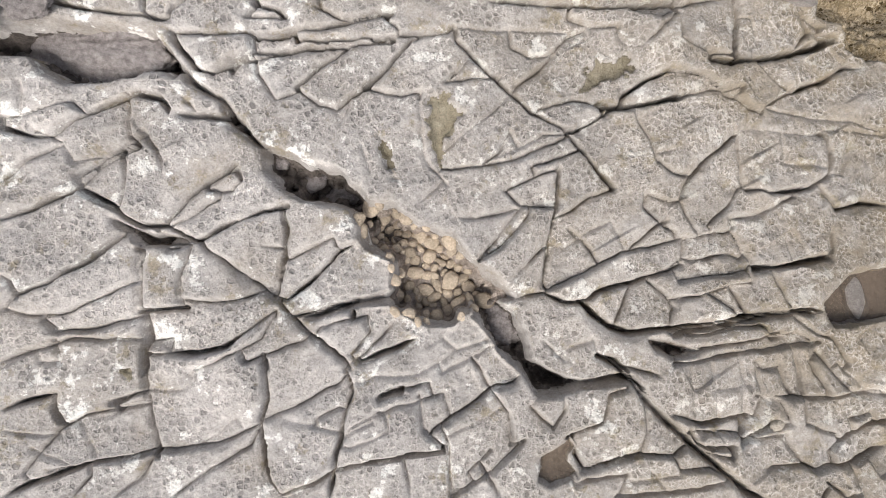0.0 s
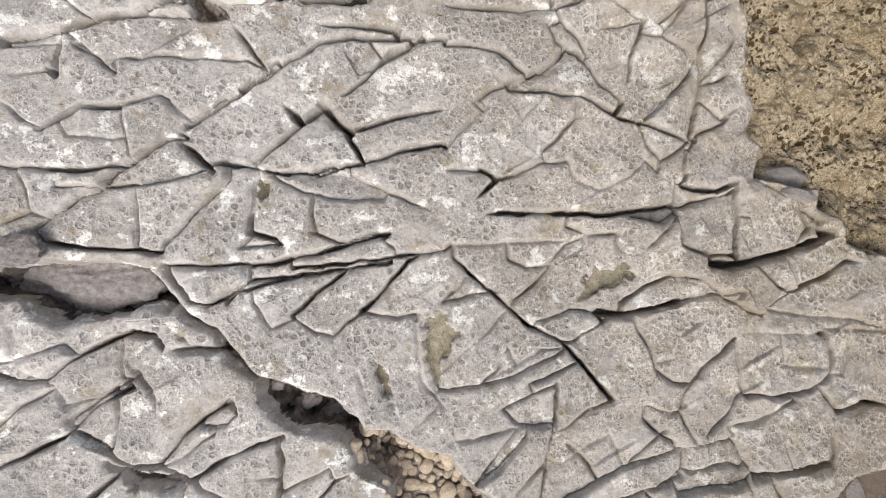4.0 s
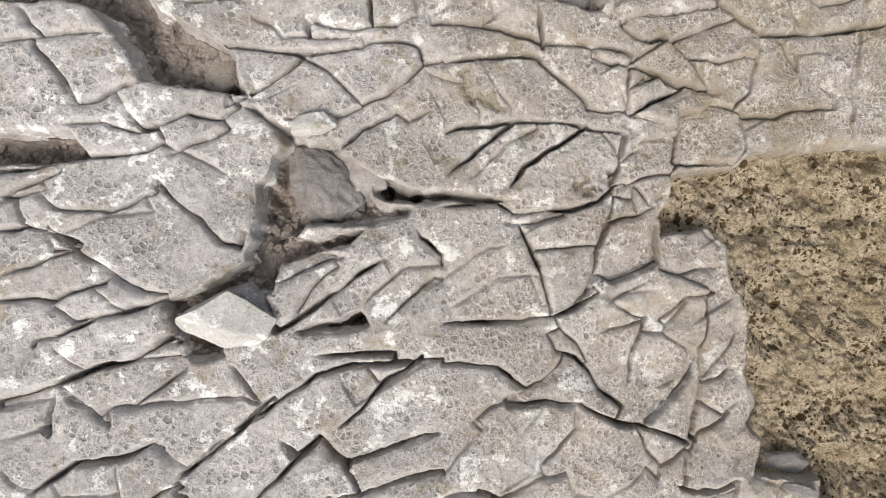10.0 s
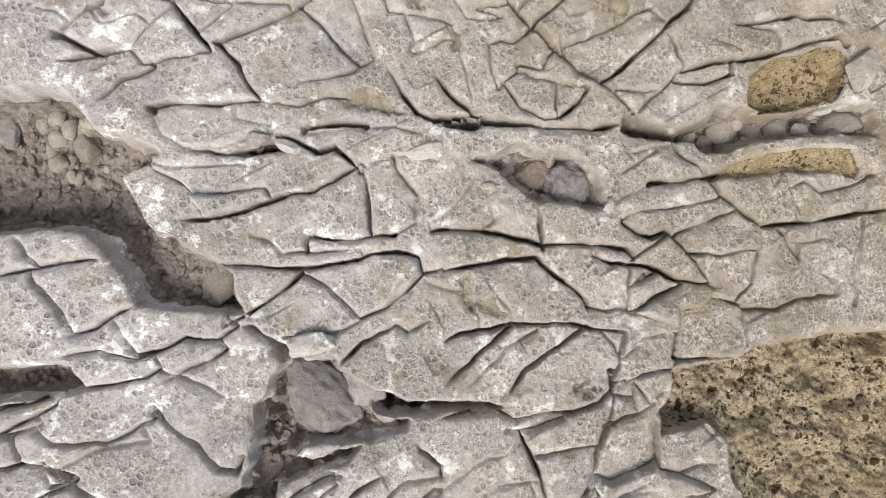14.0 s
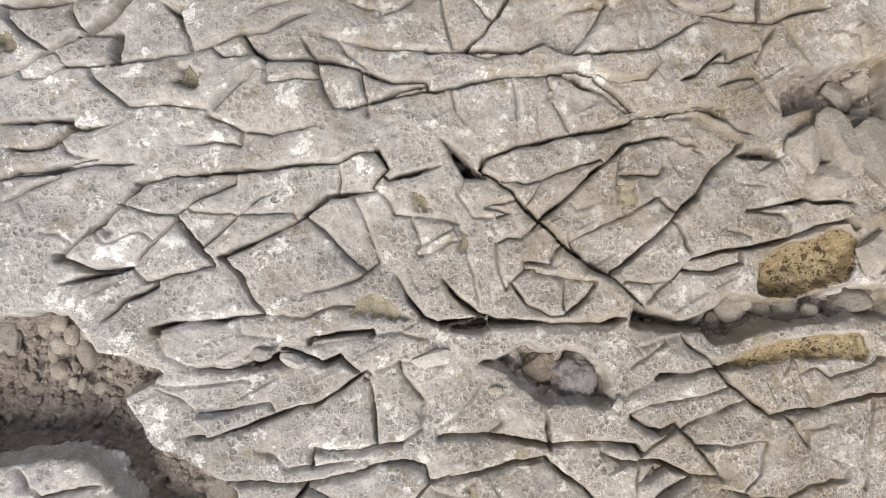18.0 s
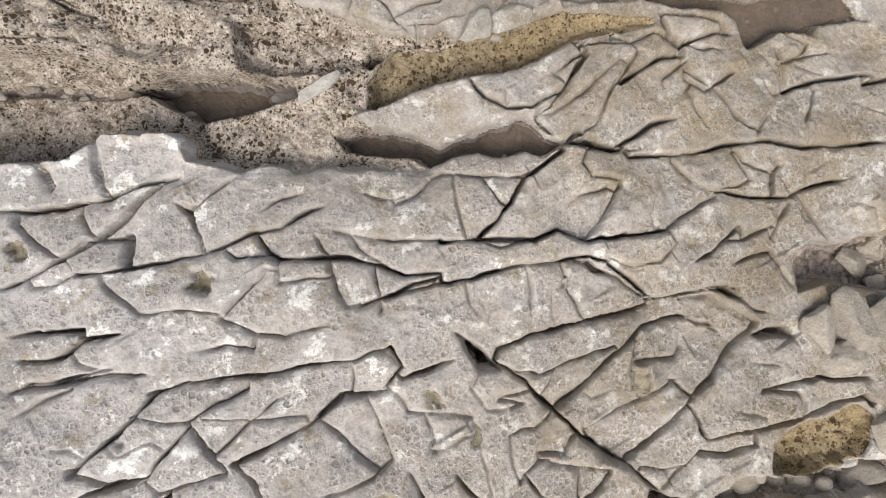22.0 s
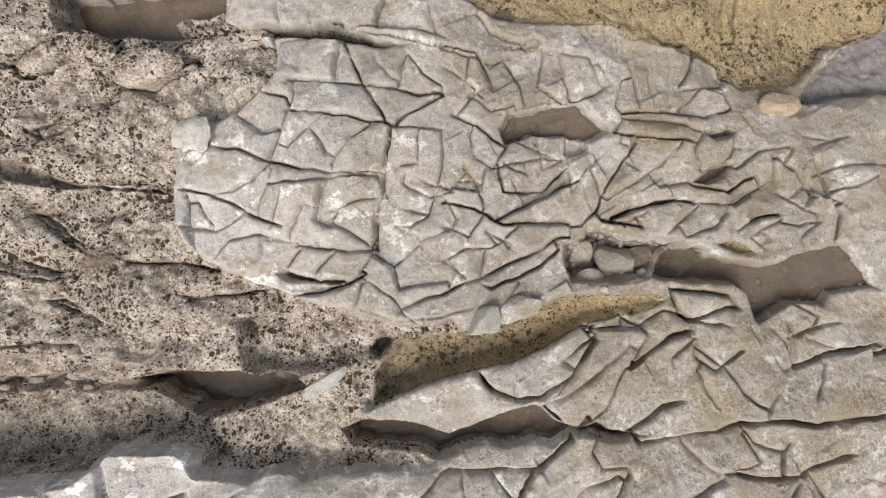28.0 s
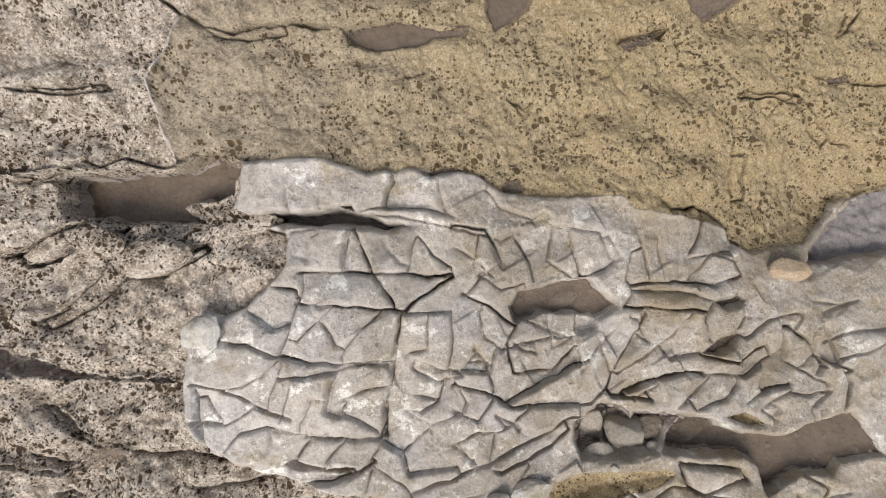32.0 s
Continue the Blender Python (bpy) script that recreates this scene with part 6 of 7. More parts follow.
gully((4.86, 12.63), (5.11, 12.87), (5.49, 12.78), (5.89, 12.90), (6.36, 12.92), (6.28, 12.10), (5.59, 12.24), (5.29, 12.33), (4.90, 12.21))
gully((-1.29, 16.25), (-1.17, 16.29), (-0.80, 16.17), (-0.41, 16.13), (-0.56, 16.07), (-0.93, 16.12), (-1.11, 16.13))
gully((-4.42, 17.83), (-4.08, 17.71), (-3.79, 17.61), (-3.50, 17.46), (-3.09, 17.37), (-2.66, 17.34), (-2.30, 17.23), (-2.31, 17.16), (-2.73, 17.24), (-3.15, 17.28), (-3.57, 17.31), (-3.86, 17.34), (-4.42, 17.43))
deep_gully((-4.36, 16.53), (-3.97, 16.43), (-3.77, 16.36), (-3.56, 16.41), (-3.39, 16.51), (-3.09, 16.52), (-3.09, 16.46), (-3.36, 16.40), (-3.55, 16.30), (-3.77, 16.25), (-3.99, 16.33), (-4.36, 16.43))
gully((2.12, 16.42), (2.49, 16.61), (2.91, 16.51), (3.56, 16.38), (3.85, 16.31), (3.40, 16.24), (3.15, 15.95), (2.79, 15.91), (2.16, 15.94), (2.10, 16.15), level=-1.28)
deep_gully((-1.14, 0.93), (-0.74, 0.66), (-0.34, 0.34), (-0.53, 0.17), (-0.82, 0.31), (-1.04, 0.65))
deep_gully((0.06, -0.17), (0.42, -0.34), (0.75, -0.64), (0.81, -1.20), (0.57, -1.00), (0.33, -0.74))

# rock pools
pool((0.90, -2.20), (1.10, -2.09), (1.26, -1.98), (1.32, -2.11), (1.24, -2.29), (1.33, -2.42), (1.17, -2.50), (1.01, -2.54), (0.86, -2.44))
pool((4.37, -0.77), (4.55, -0.58), (4.80, -0.39), (5.49, -0.33), (5.37, -0.97), (4.92, -1.03), (4.48, -1.04))
pool((-2.32, 5.69), (-2.20, 5.63), (-2.28, 5.42), (-2.00, 5.22), (-2.09, 5.17), (-2.20, 5.33), (-2.27, 5.48))
pool((-0.65, 14.39), (-0.42, 14.48), (-0.07, 14.48), (0.24, 14.39), (0.58, 14.27), (0.76, 14.31), (1.01, 14.39), (1.37, 14.50), (1.65, 14.55), (1.79, 14.45), (1.92, 14.31), (2.16, 14.21), (2.37, 14.29), (2.50, 14.17), (2.99, 14.06), (2.63, 14.03), (2.36, 14.10), (2.12, 14.16), (1.79, 14.02), (1.59, 14.09), (1.27, 14.03), (1.03, 14.12), (0.71, 14.07), (0.46, 13.94), (0.26, 14.08), (-0.02, 14.11), (-0.30, 14.15), (-0.54, 14.21), level=-1.05)
pool((-0.30, 15.25), (-0.20, 15.42), (0.03, 15.43), (-0.01, 15.28), (-0.19, 15.16), level=-1.06)
pool((2.01, 12.77), (2.26, 12.79), (2.35, 12.69), (2.63, 12.57), (2.69, 12.47), (2.96, 12.28), (2.82, 12.29), (2.55, 12.53), (2.28, 12.61))
pool((3.37, 12.01), (3.72, 11.95), (3.80, 11.86), (3.54, 11.88))
pool((-3.66, 19.54), (-3.51, 19.69), (-3.17, 19.65), (-2.86, 19.70), (-2.59, 19.67), (-2.28, 19.68), (-2.07, 19.78), (-1.93, 19.85), (-1.76, 19.74), (-1.63, 19.67), (-1.71, 19.47), (-1.75, 19.36), (-1.92, 19.26), (-2.20, 19.26), (-2.30, 19.21), (-2.14, 19.09), (-2.00, 19.02), (-2.28, 19.02), (-2.69, 19.04), (-3.03, 19.03), (-3.20, 19.13), (-3.54, 19.13), (-3.63, 19.29), (-3.59, 19.44), level=-0.82)
pool((-1.80, 18.95), (-1.66, 19.05), (-1.25, 19.09), (-0.84, 19.07), (-0.50, 19.11), (-0.16, 19.01), (0.04, 18.91), (0.38, 18.87), (0.10, 18.81), (-0.58, 18.88), (-1.12, 18.94), (-1.67, 18.90), level=-0.82)
pool((-3.55, 16.35), (-3.26, 16.55), (-3.09, 16.57), (-2.92, 16.47), (-3.21, 16.43), (-3.49, 16.29))
pool((-3.07, 15.13), (-2.80, 15.17), (-2.47, 15.23), (-2.09, 15.20), (-1.73, 15.17), (-1.54, 15.10), (-1.38, 15.12), (-1.07, 15.07), (-1.04, 14.91), (-1.40, 14.77), (-1.76, 14.70), (-2.04, 14.64), (-2.15, 14.61), (-2.32, 14.70), (-2.53, 14.81), (-2.81, 14.98), (-2.98, 15.02), level=-1.08)
pool((3.17, 15.93), (3.30, 16.16), (3.50, 16.34), (3.86, 16.29), (4.00, 16.17), (4.25, 16.07), (4.47, 16.04), (4.79, 16.00), (5.06, 16.13), (5.43, 16.18), (5.76, 16.24), (5.93, 15.97), (6.16, 15.62), (5.90, 15.63), (5.53, 15.57), (5.38, 15.47), (4.94, 15.50), (4.75, 15.38), (4.50, 15.27), (4.44, 15.42), (4.41, 15.65), (4.23, 15.80), (3.57, 15.84), level=-1.36)
pool((1.39, 17.84), (1.54, 18.01), (1.98, 18.11), (2.41, 18.14), (2.61, 17.91), (2.75, 17.77), (2.45, 17.63), (2.16, 17.71), (1.81, 17.72), (1.45, 17.63))
pool((3.80, 17.08), (4.12, 17.29), (4.43, 17.31), (4.35, 17.24), (4.02, 17.03))
pool((4.02, 17.73), (4.41, 17.79), (4.47, 17.68), (4.16, 17.61))
channel((5.47, 18.08), (5.61, 18.31), (5.94, 18.60), (6.19, 18.82), (6.36, 18.97), (6.69, 19.09), (7.25, 19.23), (7.17, 18.21), (6.38, 18.17), (5.99, 18.12), level=-1.92)
pool((-0.41, 21.25), (-0.14, 21.33), (0.12, 21.32), (0.25, 21.37), (0.58, 21.28), (0.92, 21.22), (1.24, 21.24), (1.02, 21.09), (0.71, 21.05), (0.50, 20.99), (0.23, 20.96), (-0.10, 20.98), (-0.33, 21.04))
pool((1.37, 21.78), (1.32, 21.45), (1.45, 21.19), (1.67, 21.33), (1.85, 21.46), (2.00, 21.80))
pool((3.86, 21.78), (4.13, 21.46), (4.28, 21.34), (4.47, 21.47), (4.72, 21.63), (4.87, 21.80))
pool((1.41, 19.30), (1.52, 19.40), (1.66, 19.40), (1.73, 19.29), (1.69, 19.18), (1.45, 19.20), level=-1.05)
pool((0.42, 19.53), (0.76, 19.60), (1.03, 19.49), (0.55, 19.43))
pool((3.08, 21.10), (3.62, 21.16), (3.38, 21.05), (3.15, 21.00))
pool((5.93, 20.62), (6.28, 20.65), (6.35, 20.51), (6.01, 20.52))
hollow((-0.13, 1.89), (0.12, 1.86), (0.35, 1.63), (0.15, 1.38), (0.00, 1.01), (-0.08, 1.14), (-0.15, 1.52))
hollow((-0.73, 1.46), (-0.52, 1.40), (-0.42, 0.84), (-0.55, 0.90), (-0.66, 1.15))
hollow((-3.31, -0.75), (-3.15, -0.82), (-3.19, -1.00), (-3.29, -0.92))
hollow((1.77, 2.21), (2.26, 2.31), (2.42, 2.10), (2.02, 1.94), (1.61, 1.84))
hollow((-2.68, -0.91), (-2.54, -0.87), (-2.60, -1.04), (-2.71, -1.08))
hollow((-1.78, 3.39), (-1.62, 3.39), (-1.62, 3.15), (-1.74, 2.97), (-1.78, 3.16))
hollow((1.90, 6.80), (2.15, 6.93), (2.18, 6.83), (1.96, 6.70))
hollow((-0.53, 10.24), (-0.22, 10.37), (0.03, 10.30), (0.20, 10.04), (0.29, 9.90), (-0.23, 10.05), (-0.48, 10.09))
hollow((0.69, 7.97), (1.11, 7.88), (1.23, 7.68), (1.03, 7.62), (0.87, 7.80), (0.90, 7.65), (0.74, 7.81))
hollow((1.98, 6.77), (2.26, 6.87), (2.41, 6.99), (2.31, 6.67), (2.04, 6.63))
hollow((0.64, 8.17), (0.83, 8.22), (0.85, 7.96), (0.71, 7.81))
hollow((-2.16, 12.90), (-1.99, 12.92), (-1.90, 12.82), (-1.93, 12.67), (-2.05, 12.61), (-2.19, 12.72))
hollow((2.67, 11.47), (2.88, 11.48), (2.93, 11.18), (2.78, 11.13), (2.65, 11.27))
hollow((0.71, 11.17), (0.89, 11.02), (0.88, 10.77), (0.74, 10.66))
hollow((-3.99, 13.40), (-3.77, 13.33), (-3.66, 13.09), (-3.87, 13.03), (-3.98, 13.10))
hollow((-2.96, 11.24), (-2.80, 11.23), (-2.83, 11.12), (-2.94, 11.13))
hollow((0.25, 11.46), (0.44, 11.44), (0.48, 11.19), (0.24, 11.21))
hollow((1.82, 12.61), (1.99, 12.56), (1.97, 12.37), (1.84, 12.38))
hollow((1.39, 18.91), (1.96, 18.95), (2.02, 18.77), (1.59, 18.74))


def inside(pts, w):
    x, y, hit = wx[w], wy[w], np.zeros(wx[w].shape, bool)
    for (ax, ay), (bx, by) in zip(pts, pts[1:] + pts[:1]):
        if ay != by:
            hit ^= ((ay > y) != (by > y)) & (x < (bx - ax) * (y - ay) / (by - ay) + ax)
    return hit


KINDS = ["limestone", "conglomerate", "algae", "barnacle", "gully", "deep_gully", "pool", "hollow", "channel"]
DROP = {"limestone": 0.0, "conglomerate": -0.18, "algae": -0.07, "barnacle": -0.30, "gully": -0.42, "deep_gully": -0.62, "pool": -0.24, "hollow": -0.06, "channel": -0.5}
kind_of = np.zeros(gx.shape, np.int8)
cell_area = np.zeros((NY - 1, NX - 1), np.int16)
ground_z = base(gx, gy)
drop = np.zeros_like(gx)
pools = []
draw_to, draw_x, draw_y = np.zeros_like(gx), np.ones_like(gx), np.zeros_like(gx)


def rim_of(pts, w):
    """How far the outline is, and the way from it."""
    x, y = wx[w], wy[w]
    far, way_x, way_y = np.full(x.shape, 9.0), np.ones(x.shape), np.zeros(x.shape)
    for a, b in zip(pts, pts[1:] + pts[:1]):
        ux, uy = b[0] - a[0], b[1] - a[1]
        t = np.clip(((x - a[0]) * ux + (y - a[1]) * uy) / (ux * ux + uy * uy + 1e-9), 0, 1)
        ox, oy = x - a[0] - t * ux, y - a[1] - t * uy
        d = np.hypot(ox, oy)
        way_x, way_y, far = np.where(d < far, ox, way_x), np.where(d < far, oy, way_y), np.minimum(far, d)
    return far, way_x, way_y


for n, (kind, pts) in enumerate(areas, 1):
    w = window(pts, 0.25)
    hit = inside(list(pts), w)
    if not hit.any():
        continue
    far, way_x, way_y = rim_of(list(pts), w)
    signed = np.where(hit, far, -far)
    if kind not in ("algae", "hollow"):
        edge[w] = np.minimum(edge[w], np.where(hit, 9.0, far))
    if kind == "hollow":
        signed = signed - (0.03 + 0.06 * lattice(gx[w], gy[w], 0.07, 51) + 0.03 * lattice(gx[w], gy[w], 0.03, 52))
        hit &= signed > 0
        if not hit.any():
            continue
    kind_of[w][hit] = KINDS.index(kind)
    # walls lean in a little, unevenly
    lean = {"deep_gully": 0.16, "gully": 0.09, "pool": 0.08, "algae": 0.10, "hollow": 0.10}.get(kind, 0.06)
    goal = levels[n - 1]
    if goal is not None and kind in ("conglomerate", "algae", "channel"):
        lean = 0.13
    elif goal is not None and kind == "gully":
        lean = 0.16
    down = np.clip(far[hit] / (lean * (1 + 0.6 * lattice(gx[w][hit], gy[w][hit], 0.11, 31))), 0, 1) ** 0.75
    # the walls belong to the rock around, the floor to the area
    inset = 0.012 if kind in ("algae", "hollow") else (0.32 if kind == "deep_gully" else 0.42) * lean * (1 + 0.6 * lattice(gx[w], gy[w], 0.11, 31))
    floor = signed - inset
    middle = (floor[:-1, :-1] + floor[1:, :-1] + floor[:-1, 1:] + floor[1:, 1:]) / 4
    cell_area[w][: middle.shape[0], : middle.shape[1]][middle[: cell_area[w].shape[0], : cell_area[w].shape[1]] > 0] = n
    close = np.abs(floor) < 0.75 * STEP
    side = np.where(signed > 0, 1.0, -1.0)
    draw_to[w] = np.where(close, floor, draw_to[w])
    draw_x[w], draw_y[w] = np.where(close, way_x * side, draw_x[w]), np.where(close, way_y * side, draw_y[w])
    if kind == "pool":
        level = np.percentile(ground_z[w][hit], 25) - 0.10 if goal is None else goal
        drop[w][hit] = (1 - down) * drop[w][hit] + down * np.minimum(-0.14, level - 0.12 - ground_z[w][hit])
        pools.append((n, level))
    elif goal is not None:
        drop[w][hit] = (1 - down) * drop[w][hit] + down * np.minimum(-0.03, goal - ground_z[w][hit])
    elif kind in ("gully", "deep_gully"):
        drop[w][hit] = np.minimum(drop[w][hit], down * DROP[kind])
    else:
        drop[w][hit] = down * DROP[kind]


def soften(a, r):
    for axis in (0, 1):
        c = np.cumsum(np.pad(a, [(r + 1, r) if k == axis else (0, 0) for k in (0, 1)], mode="edge"), axis)
        n = a.shape[axis]
        hi, lo = np.arange(n) + 2 * r + 1, np.arange(n)
        a = (np.take(c, hi, axis) - np.take(c, lo, axis)) / (2 * r + 1)
    return a


# ---- blocks: the pieces between the cracks ----
core = np.array([0] + [KINDS.index(kind) for kind, pts in areas], np.int8)[cell_area]
wall = (edge[:-1, :-1] < 0.95 * STEP) & (core < 4)
label = np.zeros(core.shape, np.int32)
for n in range(1, len(areas) + 1):
    if KINDS.index(areas[n - 1][0]) >= 4:
        label[cell_area == n] = n
CY, CX = core.shape
open_cells = ((label == 0) & ~wall).ravel()
flat, kinds_flat = label.ravel().copy(), core.ravel()
seen = (~open_cells).tolist()
kinds_list = kinds_flat.tolist()
next_id, small = len(areas) + 1, 90
ids = {}
for start in np.flatnonzero(open_cells).tolist():
    if seen[start]:
        continue
    seen[start] = True
    stack, cells, k = [start], [], kinds_list[start]
    while stack:
        c = stack.pop()
        cells.append(c)
        col = c % CX
        for o, ok in ((c - 1, col > 0), (c + 1, col < CX - 1), (c - CX, c >= CX), (c + CX, c < CX * (CY - 1))):
            if ok and not seen[o] and kinds_list[o] == k:
                seen[o] = True
                stack.append(o)
    if len(cells) >= small:
        flat[cells] = next_id
        ids[next_id] = KINDS[k]
        next_id += 1
label = flat.reshape(CY, CX)
for _ in range(60):
    empty = label == 0
    if not empty.any():
        break
    for s, d in (((slice(1, None), slice(None)), (slice(None, -1), slice(None))), ((slice(None, -1), slice(None)), (slice(1, None), slice(None))),
                 ((slice(None), slice(1, None)), (slice(None), slice(None, -1))), ((slice(None), slice(None, -1)), (slice(None), slice(1, None)))):
        take = (label[d] == 0) & (label[s] != 0) & ((core[s] == core[d]) | (_ > 12))
        label[d][take] = label[s][take]

whole = label.copy()
# wide stretches without an open joint are parted along hidden planes
part_x = np.floor((gx[:-1, :-1] + 0.3 * lattice(gx[:-1, :-1], gy[:-1, :-1], 0.7, 41)) / 1.15).astype(np.int64)
part_y = np.floor((gy[:-1, :-1] + 0.3 * lattice(gx[:-1, :-1], gy[:-1, :-1], 0.7, 42)) / 1.05).astype(np.int64)
sizes = np.bincount(label.ravel())
for n in [n for n in ids if sizes[n] * STEP * STEP > 2.4]:
    mine = label == n
    code = part_x[mine] * 1000 + part_y[mine]
    names, inverse = np.unique(code, return_inverse=True)
    new_ids = []
    for k in range(len(names)):
        new_ids.append(n if k == 0 else next_id)
        if k:
            ids[next_id] = ids[n]
            next_id += 1
    label[mine] = np.array(new_ids)[inverse.ravel()]
split_from = sizes

# pieces of one number that do not touch become pieces of their own
final, done = label.ravel().tolist(), [False] * label.size
stray, first = [], set()
for start in range(len(final)):
    if done[start]:
        continue
    k = final[start]
    done[start] = True
    stack, cells = [start], []
    while stack:
        c = stack.pop()
        cells.append(c)
        col = c % CX
        for o, ok in ((c - 1, col > 0), (c + 1, col < CX - 1), (c - CX, c >= CX), (c + CX, c < CX * (CY - 1))):
            if ok and not done[o] and final[o] == k:
                done[o] = True
                stack.append(o)
    if k in ids:
        if len(cells) < 90:
            stray.append(cells)
        elif k in first:
            ids[next_id] = ids[k]
            stray.append((next_id, cells))
            next_id += 1
        first.add(k)
    elif len(cells) < 30:
        stray.append(cells)
flat = label.ravel()
for item in stray:
    if isinstance(item, tuple):
        flat[item[1]] = item[0]
    else:
        flat[item] = 0
label = flat.reshape(CY, CX)
for _ in range(60):
    if not (label == 0).any():
        break
    for s, d in (((slice(1, None), slice(None)), (slice(None, -1), slice(None))), ((slice(None, -1), slice(None)), (slice(1, None), slice(None))),
                 ((slice(None), slice(1, None)), (slice(None), slice(None, -1))), ((slice(None), slice(None, -1)), (slice(None), slice(1, None)))):
        take = (label[d] == 0) & (label[s] != 0)
        label[d][take] = label[s][take]

# ---- heights ----
along, across = gx * 0.90 + gy * 0.44, -gx * 0.44 + gy * 0.90


def scallops(x, y, size, slope, bowl, seed):
    """Hollows that meet in sharp ridges: the lowest of many small tilted bowls."""
    u, v = x / size, y / size
    i, j = np.floor(u).astype(np.int64), np.floor(v).astype(np.int64)
    table = np.random.RandomState(seed).uniform(-1, 1, (5, 128, 128))
    out = np.full(x.shape, 9.0)
    for a in (-1, 0, 1):
        for b in (-1, 0, 1):
            k, m = (i + a) & 127, (j + b) & 127
            dx, dy = u - (i + a + 0.5 + 0.48 * table[0][k, m]), v - (j + b + 0.5 + 0.48 * table[1][k, m])
            out = np.minimum(out, 0.35 * table[2][k, m] + slope * (table[3][k, m] * dx + table[4][k, m] * dy) + bowl * (dx * dx + dy * dy))
    return out * size


# the seaward rock is chipped into more facets than the smooth slabs inland
chipped = 0.15 + 0.17 * np.clip((gx + 0.13 * gy - 1.0) / 3.0, 0, 1)
facets = chipped * (scallops(along * 0.7, across, 0.24, 0.9, 0.5, 11) + 0.6 * scallops(along * 0.75, across, 0.11, 0.7, 0.6, 12))
facets -= facets.mean()
mounds = 0.11 * lattice(gx * 0.45 + gy * 0.1, gy, 0.42, 45) * soften((kind_of == 1) * 1.35 + (kind_of == 2) * 0.8 + (kind_of == 3) * 1.3, 6)
even = np.zeros_like(gx)
for n, goal in enumerate(levels, 1):
    if goal is not None:
        even[:-1, :-1][cell_area == n] = 1
mounds = mounds * (1 - 0.75 * soften(even, 3))
lumps = mounds + 0.045 * lattice(gx, gy, 0.9, 13) + 0.022 * lattice(gx, gy, 0.34, 14)
grit = 0.006 * lattice(gx, gy, 0.07, 15) + 0.004 * lattice(gx, gy, 0.036, 16)
knobs = -0.65 * scallops(gx, gy, 0.26, 0.5, 0.7, 17) - 0.65 * scallops(gx, gy, 0.09, 0.5, 0.8, 18)
crust = knobs + 0.030 * lattice(gx, gy, 0.10, 19) + 0.016 * lattice(gx, gy, 0.045, 20)
rng = np.random.RandomState(7)
turns = rng.uniform(-1, 1, (next_id + 1, 3)) * (0.05, 0.19, 0.19)
counts_whole = np.bincount(whole.ravel(), minlength=next_id + 1)
cx = np.bincount(whole.ravel(), gx[:-1, :-1].ravel(), next_id + 1) / np.maximum(counts_whole, 1)
cy = np.bincount(whole.ravel(), gy[:-1, :-1].ravel(), next_id + 1) / np.maximum(counts_whole, 1)
turns[counts_whole * STEP * STEP > 8] = 0
turns[: len(areas) + 1] = 0
vl = np.pad(whole, ((0, 1), (0, 1)), mode="edge")
ddx, ddy = gx - cx[vl], gy - cy[vl]
stone = soften(np.where(kind_of == 0, 1.0, 0.2), 2)
tilt = soften((turns[vl, 0] + np.clip(turns[vl, 1] * ddx + turns[vl, 2] * ddy, -0.07, 0.07)) * (kind_of == 0), 2)
rough = np.array([0.0, 0.7, 0.50, 1.15, 0.8, 0.8, 0.2, 0.15, 0.5])[kind_of]
rough = soften(rough, 2)
round_off = (0.008 * np.exp(-edge / 0.015) + 0.018 * np.exp(-edge / 0.12)) * (kind_of < 4)
height = ground_z + drop + tilt - carve * np.where(kind_of < 4, 1.0, 0.0) - round_off + lumps + (facets + 0.04) * stone + grit + crust * rough

# draw the nearest corners of the net onto the lips of the cracks, so that edges run straight
reach = np.hypot(lip_x, lip_y)
pull = np.where(lip_half > 0, np.where(np.abs(lip) < 0.5 * STEP, -lip, 0.0), np.where(reach < 0.5 * STEP, -reach, 0.0))
pull = pull * (kind_of < 4) / np.maximum(reach, 1e-6)
plan_x, plan_y = gx + pull * lip_x, gy + pull * lip_y
away = np.maximum(np.hypot(draw_x, draw_y), 1e-6)
plan_x, plan_y = np.where(draw_to == 0, plan_x, gx - draw_to * draw_x / away), np.where(draw_to == 0, plan_y, gy - draw_to * draw_y / away)


def ground_at(x, y):
    return float(height[min(NY - 1, max(0, int(round((y - Y0) / STEP)))), min(NX - 1, max(0, int(round((x - X0) / STEP))))])


